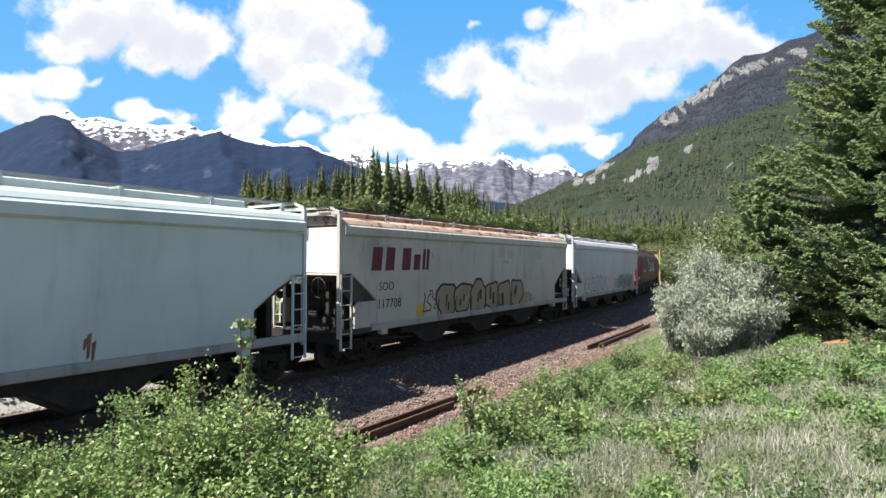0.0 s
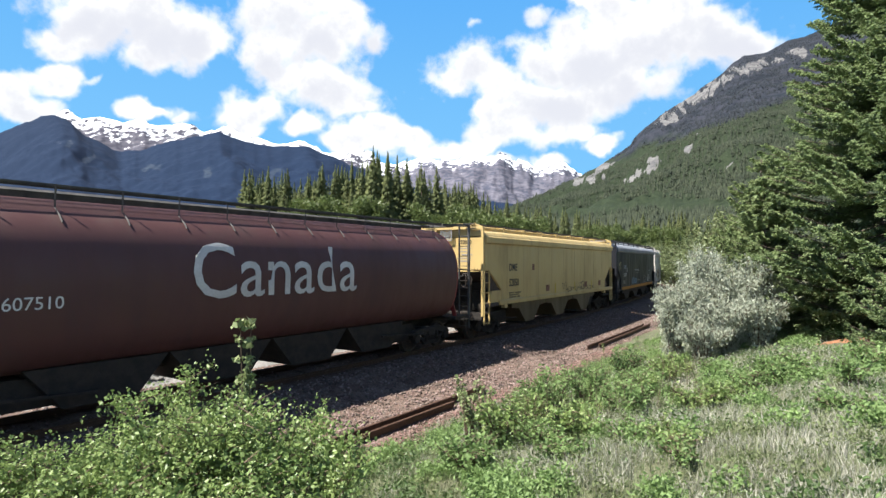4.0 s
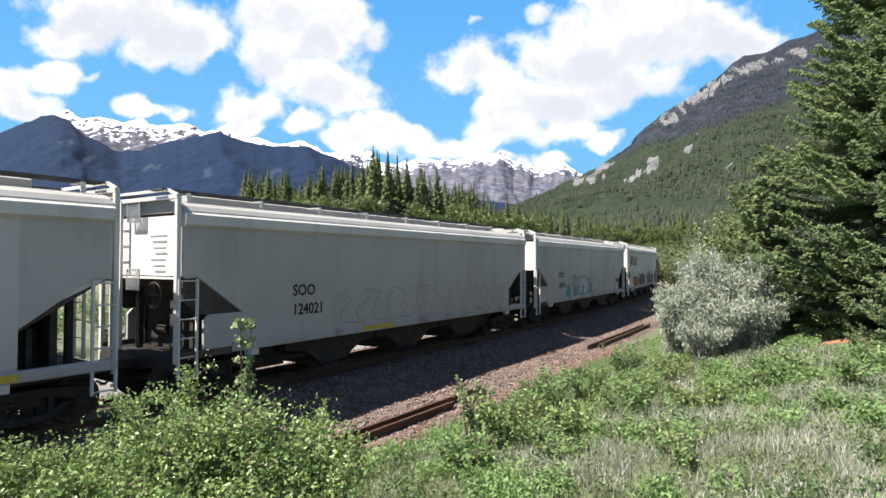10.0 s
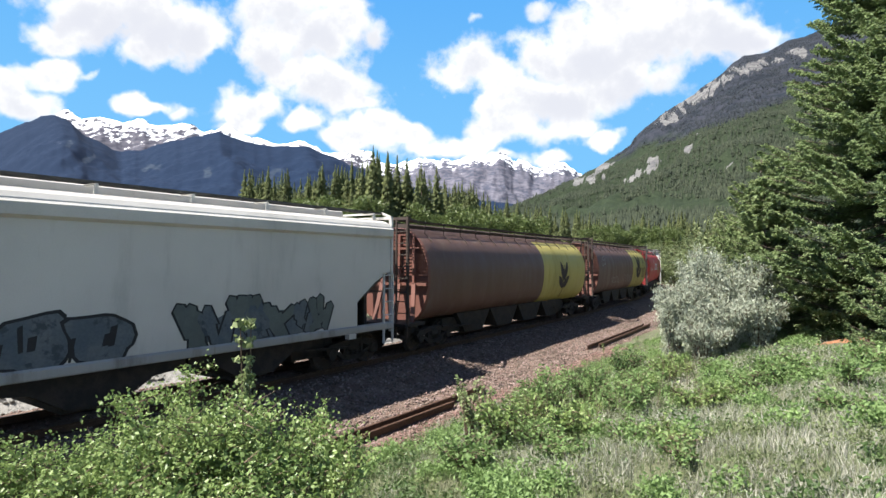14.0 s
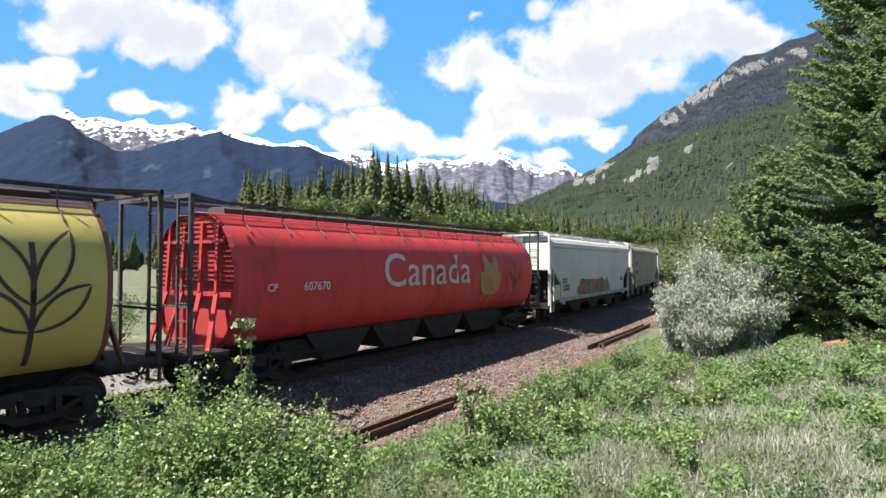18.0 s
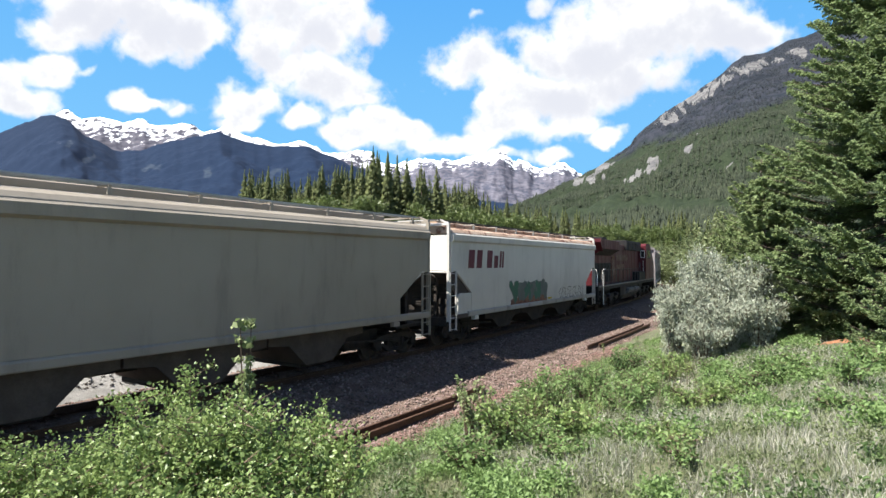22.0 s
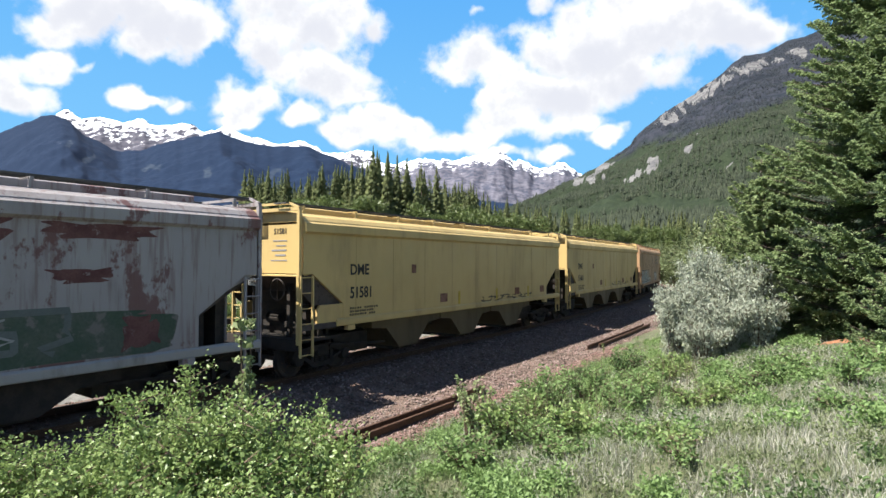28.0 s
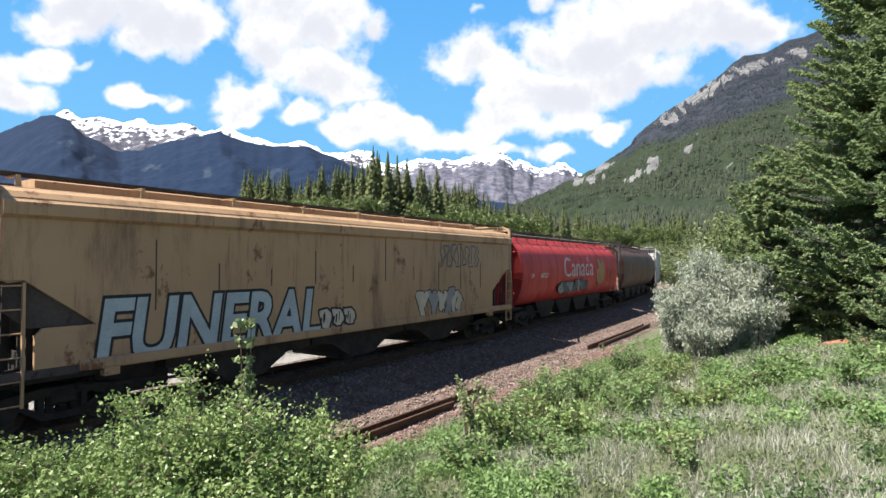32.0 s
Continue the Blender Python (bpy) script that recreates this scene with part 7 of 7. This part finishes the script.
# ---------- shrubs ----------
LEAF = leaf_mat("shrub_leaf", (0.11, 0.18, 0.05), (0.27, 0.345, 0.125), 0.4, 0.3)
LEAF_PALE = leaf_mat("pale_young_leaf", (0.15, 0.20, 0.075), (0.30, 0.34, 0.17), 0.4, 0.3)
LEAF_BRIGHT = leaf_mat("bright_weed_leaf", (0.112, 0.188, 0.057), (0.235, 0.335, 0.128), 0.5, 0.35)
LEAF_SILVER = leaf_mat("silvery_leaf", (0.25, 0.28, 0.205), (0.44, 0.47, 0.375), 0.45, 0.3)
LEAF_DULL = leaf_mat("dull_shrub_leaf", (0.10, 0.13, 0.055), (0.19, 0.225, 0.10), 0.5, 0.3)
LEAF_DARK = leaf_mat("dark_weed_leaf", (0.05, 0.09, 0.03), (0.11, 0.17, 0.06), 0.5, 0.3)
GRASS = leaf_mat("grass_blade", (0.13, 0.165, 0.08), (0.26, 0.29, 0.165), 0.6, 0.35)
DRY = leaf_mat("dry_grass_blade", (0.25, 0.25, 0.19), (0.50, 0.49, 0.42), 0.7, 0.25)
NEEDLE_PALE = leaf_mat("pale_spruce_needle", (0.16, 0.22, 0.095), (0.30, 0.36, 0.17), 0.6, 0.5)
NEEDLE = leaf_mat("spruce_needle", (0.16, 0.225, 0.10), (0.30, 0.37, 0.18), 0.6, 0.5)
TWIG = surface("twig_bark", (0.09, 0.065, 0.045), (0.14, 0.10, 0.07), None, 8, 60, 0.6, 0.9, 0.0, 0.2)


def shrub(name, label, category, x, y, h, R, material, leaves, size, stems=10, seed=1, group="", long=1.3, spread=0.11, bare=0.25, upright=0.6, bark=None, up=0.0):
    """stems that fork outwards, with leaves along their twigs"""
    r = np.random.RandomState(seed)
    z0 = gz_at(x, y)
    sh = thing(name, label, category, group, pose(x, y, z0))
    st = Shape()
    tips = []
    for k in range(stems):
        a, out = r.rand() * 6.28, R * math.sqrt(r.uniform(0.05, 1))
        hh_ = h * math.sqrt(max(0.12, 1 - (out / R) ** 2 * (1 - upright))) * r.uniform(0.72, 1.0)
        top = np.array([math.cos(a) * out, math.sin(a) * out, hh_])
        foot_ = np.array([math.cos(a) * R * 0.12, math.sin(a) * R * 0.12, -0.06])
        mid_ = foot_ * 0.4 + top * np.array([0.42, 0.42, 0.6])
        st.tube([foot_, mid_, top], [0.016, 0.011, 0.004], 5)
        pts = [foot_ + (mid_ - foot_) * t for t in np.linspace(0, 1, 4)] + [mid_ + (top - mid_) * t for t in np.linspace(0.1, 1, 6)]
        for p in pts:
            if p[2] / h < bare:
                continue
            for _ in range(3):
                b = r.rand() * 6.28
                q = p + np.array([math.cos(b), math.sin(b), r.uniform(-0.1, 0.7)]) * R * r.uniform(0.12, 0.34)
                st.tube([p, q], [0.005, 0.002], 3)
                tips.append((p, q))
    tagged(part("stem", st, bark or TWIG, sh), kind="stuff")
    j = r.randint(0, len(tips), leaves)
    t = r.rand(leaves, 1)
    P0_, P1_ = np.array([a for a, b in tips])[j], np.array([b for a, b in tips])[j]
    P = P0_ + (P1_ - P0_) * t + r.normal(size=(leaves, 3)) * spread * 0.5
    part("foliage", leaf_cloud(P, r, size, material, "foliage", long, up), None, sh)
    return sh


# the near bush in the corner, of several rooted clumps
for k, (x, y, h, R, nl) in enumerate(((-2.30, 5.2, 2.05, 1.0, 5200), (-1.65, 5.0, 1.85, 0.75, 3400), (-3.4, 5.1, 1.70, 1.0, 4400), (-1.15, 4.6, 1.45, 0.55, 2200), (-4.4, 5.7, 1.35, 0.9, 2600), (-2.5, 4.2, 1.5, 0.9, 3600), (-3.5, 4.3, 1.35, 0.9, 3000), (-1.45, 3.9, 1.2, 0.6, 2200), (-5.2, 6.6, 1.1, 0.8, 1400), (-1.9, 3.3, 0.95, 0.7, 2200), (-2.9, 3.4, 1.0, 0.8, 2200))):
    shrub("leafy_bush", "leafy green bush with small round pale-tipped leaves", "bush", x, y, h, R, LEAF if k % 2 else LEAF_PALE if k == 4 else LEAF, int(nl * 4.0), 0.033, 18, 400 + k, "bushes at the foot of the slope", 1.15, 0.10, 0.12, 0.55)
shrub("bush_shoot", "tall slender leafy shoot above the bush", "shoot", -1.78, 5.3, 2.42, 0.16, LEAF_PALE, 260, 0.055, 3, 420, "", 1.15, 0.05, 0.62, 0.9)
shrub("sapling", "thin sapling with a tuft of pale leaves", "sapling", 0.42, 9.4, 1.36, 0.22, LEAF_PALE, 230, 0.055, 4, 421, "saplings on the slope", 1.15, 0.07, 0.5, 0.8)
shrub("sapling", "thin leafy sapling among the weeds", "sapling", 0.55, 8.6, 0.98, 0.3, LEAF_PALE, 330, 0.05, 6, 422, "saplings on the slope", 1.15, 0.08, 0.25, 0.7)
shrub("sapling", "thin leafy sapling beside the ballast", "sapling", 6.15, 22.0, 0.55, 0.12, LEAF_PALE, 60, 0.05, 3, 423, "saplings on the slope", 1.15, 0.05, 0.3, 0.8)
for k, (x, y, h, R, m_) in enumerate(((2.0, 10.4, 0.95, 0.62, LEAF_BRIGHT), (2.7, 10.9, 0.75, 0.5, LEAF_BRIGHT), (1.3, 9.4, 0.65, 0.5, LEAF), (0.8, 8.0, 0.85, 0.5, LEAF), (3.6, 10.6, 0.6, 0.4, LEAF_BRIGHT), (4.6, 11.8, 0.55, 0.5, LEAF), (0.35, 7.0, 0.55, 0.42, LEAF_BRIGHT), (1.7, 7.6, 0.5, 0.4, LEAF), (3.2, 13.2, 0.6, 0.5, LEAF_DARK), (4.6, 14.6, 0.7, 0.5, LEAF_DARK), (2.9, 8.6, 0.45, 0.4, LEAF_BRIGHT), (5.4, 9.3, 0.5, 0.45, LEAF_BRIGHT), (6.3, 8.3, 0.4, 0.45, LEAF_BRIGHT))):
    shrub("low_shrub", "low bright green leafy shrub among grass", "shrub", x, y, h, R, m_, int(2600 * R), 0.042, 12, 430 + k, "low shrubs on the slope", 1.5, 0.1, 0.05, 0.5)
rl = random.Random(77)
for k in range(26):
    y = rl.uniform(5.6, 12.5)
    x = rl.uniform(0.12, 0.74 if y < 9 else 0.6) * y
    if off_track(np.array([x]), np.array([y]))[0][0] > 6.6:
        shrub("low_shrub", "low bright green leafy plant among grass", "shrub", x, y, rl.uniform(0.22, 0.48), rl.uniform(0.2, 0.42), (LEAF_BRIGHT, LEAF_BRIGHT, LEAF)[k % 3], rl.randint(500, 1000), 0.034, 8, 600 + k, "low shrubs on the slope", 1.5, 0.09, 0.03, 0.5)
# green growth beyond the gravel
rg = random.Random(31)
for k in range(20):
    sx, sy, _ = on_track(-14 + k * 3.4 + rg.uniform(-1, 1), rg.uniform(-16.5, -12.5))
    shrub("far_bush", "leafy green bush beyond the track", "bush", float(sx), float(sy), rg.uniform(2.0, 3.2), rg.uniform(1.5, 2.2), (LEAF_BRIGHT, LEAF)[k % 2], 3000, 0.085, 16, 700 + k, "bushes beyond the track", 1.4, 0.2, 0.02, 0.6)
# low growth along the far part of the near bank
for k in range(16):
    sx, sy, _ = on_track(27 + k * 3.1 + rg.uniform(-1, 1), rg.uniform(6.6, 8.2))
    shrub("bank_bush", "leafy green bush on the bank beside the curve", "bush", float(sx), float(sy), rg.uniform(1.1, 2.2), rg.uniform(0.9, 1.5), (LEAF_DULL, LEAF)[k % 2], 2600, 0.085, 14, 740 + k, "bushes on the bank by the curve", 1.4, 0.16, 0.02, 0.6)
# silvery bush by the track
for k, (x, y, h, R, nl) in enumerate(((6.45, 14.4, 2.7, 0.62, 16000), (7.1, 13.9, 2.25, 0.75, 14000), (5.75, 14.4, 1.9, 0.65, 12000), (6.5, 13.4, 1.35, 0.8, 12000), (6.15, 13.9, 1.95, 0.8, 14000), (7.2, 13.2, 1.2, 0.6, 8000), (7.55, 13.7, 1.75, 0.6, 9000), (6.0, 13.2, 0.9, 0.7, 7000))):
    shrub("silver_bush", "silvery grey-green narrow-leaved bush", "bush", x, y, h, R, LEAF_SILVER, nl, 0.027, 30, 450 + k, "silvery bushes by the track", 3.0, 0.10, 0.0, 0.85, None, 1.8)
# leafy growth behind it
for k, (x, y, h, R) in enumerate(((9.3, 18.5, 3.3, 1.5), (11.2, 21.5, 4.4, 1.8), (13.5, 27, 4.2, 2.2), (17.5, 36, 4.8, 2.4), (20.5, 45, 5.5, 2.8), (23.5, 52, 6.0, 3.0), (28.5, 66, 6.5, 3.4), (15.5, 30, 3.6, 2.0))):
    shrub("tall_shrub", "tall light green shrub beside the curve", "shrub", x, y, h, R, LEAF_DULL, 7000, 0.065 + 0.0012 * y, 22, 460 + k, "tall shrubs by the curve", 1.4, 0.28, 0.08, 0.6)

for k in range(14):
    y = 70 + k * 6.5
    R = 2.0 + 0.12 * k
    h = 4.0 + 0.25 * k
    cand = [a for a in np.arange(0.36, 0.46, 0.004) if off_track(np.array([a * y]), np.array([y]))[0][0] > R + 2.6]
    if cand:
        shrub("tall_shrub", "tall light green shrub beside the curve", "shrub", cand[0] * y, y, h, R, LEAF_DULL, 4200, 0.09 + 0.001 * y, 20, 480 + k, "tall shrubs by the curve", 1.4, 0.4, 0.0, 0.6)


# ---------- near spruces ----------
def spruce(label, x, y, H, R, material, seed, whorl=0.34, per=8, group="spruces on the slope", twig=0.42, droop=0.22, low=0.25, power=0.8, needle=0.10):
    """trunk, limbs that sag and lift at the tip, and sprays of needles"""
    r = np.random.RandomState(seed)
    tree = thing("spruce_tree", label, "tree", group, pose(x, y, gz_at(x, y)))
    part("trunk", Shape().tube([(0, 0, -0.2), (0.03, 0, H * 0.4), (0, 0.03, H * 0.75), (0, 0, H)], [H * 0.016, H * 0.011, H * 0.005, 0.01], 9), BARK, tree)
    limbs = Shape()
    P, U, S = [], [], []
    z = low
    while z < H * 0.985:
        t = z / H
        for k in range(per if t < 0.8 else 5):
            a = r.rand() * 6.28
            L = R * (1 - t) ** power * r.uniform(0.70, 1.10) * min(1.0, 0.68 + 1.6 * t) + 0.1
            zz = z + r.uniform(-0.07, 0.07)
            c, s = math.cos(a), math.sin(a)
            m = 9
            tt = np.linspace(0, 1, m)
            sag = -droop * L * (np.sin(tt * 2.4) - 0.75 * tt ** 3) + (0.25 * L if t > 0.7 else 0.0) * tt
            line = np.stack([c * L * tt, s * L * tt, zz + sag], -1)
            limbs.tube([line[0], line[4], line[8]], [0.010 + 0.004 * L, 0.006 + 0.002 * L, 0.003], 4)
            nt = max(6, int(L / 0.046))
            for q in range(nt):
                f = 0.18 + 0.82 * (q + r.rand()) / nt
                p = np.array([np.interp(f, tt, line[:, i]) for i in range(3)])
                side = 1 if q % 2 else -1
                ln = twig * (1.08 - f) ** 0.6 * r.uniform(0.6, 1.15) * min(1, 0.4 + L / 2.2)
                out = np.array([c * 0.75 - s * side * 0.8, s * 0.75 + c * side * 0.8, r.uniform(-0.35, 0.02)])
                out /= np.linalg.norm(out)
                for w in np.linspace(0.06, 1.0, 9):
                    P.append(p + out * ln * w + r.normal(size=3) * 0.018)
                    U.append(out + r.normal(size=3) * 0.45)
                    S.append(needle * (1.15 - 0.4 * w))
        z += whorl * r.uniform(0.8, 1.2) * (1 - 0.35 * t)
    tagged(part("limb", limbs, BARK, tree), kind="stuff")
    P, U, S = np.array(P), np.array(U), np.array(S)[:, None] * r.uniform(0.75, 1.25, (len(P), 1))
    U /= np.linalg.norm(U, axis=1, keepdims=True)
    W = np.cross(U, np.array([-0.25, -0.25, 1.0]) + r.normal(size=U.shape) * 0.45)
    W /= np.linalg.norm(W, axis=1, keepdims=True)
    N = np.cross(U, W)
    V = np.stack([P - U * S * 0.5, P + W * S * 0.24 + N * S * 0.05, P + U * S * 0.6, P - W * S * 0.24 + N * S * 0.05, P + N * S * 0.16, P - N * S * 0.20], 1).reshape(-1, 3)
    F = (np.arange(len(P))[:, None, None] * 6 + np.array([[0, 1, 2], [0, 2, 3], [0, 4, 2], [0, 2, 5]])[None]).reshape(-1, 3)
    part("crown", raw_mesh("crown", V, F, material), None, tree)
    return tree


spruce("big dense green spruce with drooping boughs", 10.35, 12.9, 10.3, 3.55, NEEDLE, 501, 0.36, 17, power=0.62, droop=0.16, twig=0.46, needle=0.095)
spruce("slender green spruce beside the larger one", 8.05, 14.4, 4.2, 1.55, NEEDLE_PALE, 502, 0.22, 10, power=0.7, twig=0.34)
spruce("broad green spruce behind the smaller one", 9.3, 16.8, 5.2, 2.0, NEEDLE_PALE, 505, 0.26, 9, power=0.7)
spruce("low green spruce under the larger one", 11.6, 15.2, 4.2, 2.3, NEEDLE, 506, 0.26, 9, power=0.7)
spruce("low green spruce under the larger one", 13.8, 16.0, 5.0, 2.5, NEEDLE, 507, 0.3, 9, power=0.7)
spruce("young bright green spruce in the grass", 7.45, 9.2, 2.4, 1.0, NEEDLE, 503, 0.2, 9, twig=0.2, needle=0.06)
spruce("tall green spruce behind the larger one", 15.2, 17.5, 12.5, 3.2, NEEDLE, 504, 0.45, 8)

# ---------- ground cover ----------
def cover_points(n, seed, y0, y1, a0=-0.95, a1=0.95, dmin=5.75, power=1.6):
    r = np.random.RandomState(seed)
    y = y0 + (y1 - y0) * r.rand(n) ** power
    x = r.uniform(a0, a1, n) * y
    d, s = off_track(x, y)
    ok = (d > dmin + soft_noise(x, y, 77, 0.9) * 1.3) & (s < 60) & (((x - 9.5) / 1.9) ** 2 + ((y - 11.9) / 1.1) ** 2 > r.uniform(0.6, 1.3, n))
    x, y = x[ok], y[ok]
    return x, y, ground_z(x, y)


def blades(name, x, y, z, height, width, material, seed, label, lean=0.35):
    r = np.random.RandomState(seed)
    n = len(x)
    h = height * r.uniform(0.45, 1.25, n)
    a = r.rand(n) * 6.28
    lx, ly = np.cos(a) * h * lean * r.rand(n), np.sin(a) * h * lean * r.rand(n)
    b = r.rand(n) * 6.28
    wx, wy = np.cos(b) * width / 2, np.sin(b) * width / 2
    P = np.stack([x, y, z], -1)
    V = np.stack([P + np.stack([-wx, -wy, -0.02 + 0 * h], -1), P + np.stack([wx, wy, -0.02 + 0 * h], -1),
                  P + np.stack([lx * 0.4 + wx * 0.7, ly * 0.4 + wy * 0.7, h * 0.6], -1), P + np.stack([lx * 0.4 - wx * 0.7, ly * 0.4 - wy * 0.7, h * 0.6], -1), P + np.stack([lx, ly, h], -1)], 1).reshape(-1, 3)
    F = (np.arange(n)[:, None, None] * 5 + np.array([[0, 1, 2], [0, 2, 3], [3, 2, 4]])[None]).reshape(-1, 3)
    return tagged(new(name, raw_mesh(name, V, F, material)), label, "grass", kind="stuff")


x, y, z = cover_points(120000, 61, 2.2, 22)
lush = soft_noise(x, y, 80, 1.6) + soft_noise(x, y, 81, 0.6) * 0.5
blades("grass", x[lush > -0.25], y[lush > -0.25], z[lush > -0.25], 0.15, 0.007, GRASS, 62, "short green meadow grass", 0.8)
x, y, z = cover_points(110000, 63, 2.2, 16, -0.4, 0.95)
dry = soft_noise(x, y, 82, 0.8) + soft_noise(x, y, 83, 0.3) * 0.6 + np.clip((x - 0.6) / 4, -0.4, 0.3)
blades("dry_grass", x[dry > -0.04], y[dry > -0.04], z[dry > -0.04], 0.14, 0.0075, DRY, 64, "bleached dry grass stems", 1.1)
x, y, z = cover_points(54000, 65, 2.2, 26, dmin=5.9)
bare_ = np.clip((x - 0.5) / 3, 0, 1) * np.clip((10.5 - y) / 3.5, 0, 1)
w = soft_noise(x, y, 84, 0.62) + soft_noise(x, y, 85, 0.27) * 0.7 - 0.26 * bare_


def weeds(name, sel, material, per, size, tall, label, seed):
    r = np.random.RandomState(seed)
    X, Y, Z = np.repeat(x[sel], per), np.repeat(y[sel], per), np.repeat(z[sel], per)
    n = len(X)
    hgt = np.repeat(tall * r.uniform(0.3, 1.3, sel.sum()), per)
    P = np.stack([X + r.normal(0, 0.05, n), Y + r.normal(0, 0.05, n), Z + hgt * r.uniform(0.1, 1.0, n)], -1)
    return tagged(new(name, leaf_cloud(P, r, size, material, name, 1.6)), label, "weeds", kind="stuff")


weeds("bright_weeds", (w > 0.13), LEAF_BRIGHT, 30, 0.031, 0.22, "bright green leafy weeds", 67)
weeds("green_weeds", (w < -0.03) & (w > -0.13), LEAF_DULL, 15, 0.023, 0.17, "green leafy weeds", 68)
weeds("dark_weeds", (w < -0.30 - 0.2 * bare_), LEAF_DARK, 7, 0.036, 0.14, "dark green low weeds", 69)
LITTER = surface("spruce_needle_litter", (0.22, 0.09, 0.045), (0.30, 0.14, 0.075), (0.12, 0.06, 0.035), 3, 30, 0.55, 0.95, 0.0, 0.8)
lu, lv = np.meshgrid(np.linspace(-1, 1, 26), np.linspace(-1, 1, 18))
lx_, ly_ = 9.5 + lu * 2.1, 12.1 + lv * 1.0
lz_ = ground_z(lx_, ly_) + 0.07 - 0.16 * np.clip(lu ** 2 + lv ** 2 + soft_noise(lx_, ly_, 99, 0.5) * 0.7, 0, 2)
tagged(new("needle_litter", grid_mesh("needle_litter", np.stack([lx_, ly_, lz_], -1), LITTER)), "orange-brown fallen spruce needles on bare soil", "litter", kind="stuff")
n = 260
x, y, z = cover_points(n, 70, 8.5, 17, 0.12, 0.45, 5.6)
blades("dead_stalks", x, y, z, 0.6, 0.008, TWIG, 71, "brown dead weed stalks", 0.3)


# ---------- what moves ----------
def car_pose(mid, half, t):
    s = line_place(mid, t)
    ax, ay, _ = on_track(s - half)
    bx_, by_, _ = on_track(s + half)
    th = math.atan2(float(by_ - ay), float(bx_ - ax))
    return Matrix.Translation(((float(ax) + float(bx_)) / 2, (float(ay) + float(by_)) / 2, 0)) @ pose(0, 0, 0, 0, 0, math.degrees(th))


def motions():
    for car, mid, half in CARS:
        walk(car, [(t, car_pose(mid, half, t)) for t in np.arange(0, 32.01, 1.0)])
    # wheels turn while they roll past; the turn follows the way that the car has gone
    for w, place, a in SPINNERS:
        rows = []
        ts = [t for t in np.arange(0, 32.001, 1 / 30) if -16 < line_place(place, t) < 34][::1]
        ts = sorted({0.0, 32.0, *[round(t * 30) / 30 for t in ts]})
        turn, last = 0.0, None
        for t in ts:
            s = line_place(place, t)
            if last is not None and t - last[0] < 0.04:
                turn -= (last[1] - s) / WHEEL_R
            last = (t, s)
            rows.append((t, Matrix.Translation((a, 0, WHEEL_R)) @ Matrix.Rotation(turn, 4, "Y")))
        walk(w, rows)
    walk(clouds, [(0.0, pose(0, 0, 0)), (16.0, pose(8, -70, 32)), (32.0, pose(16, -140, 64))])


motions()
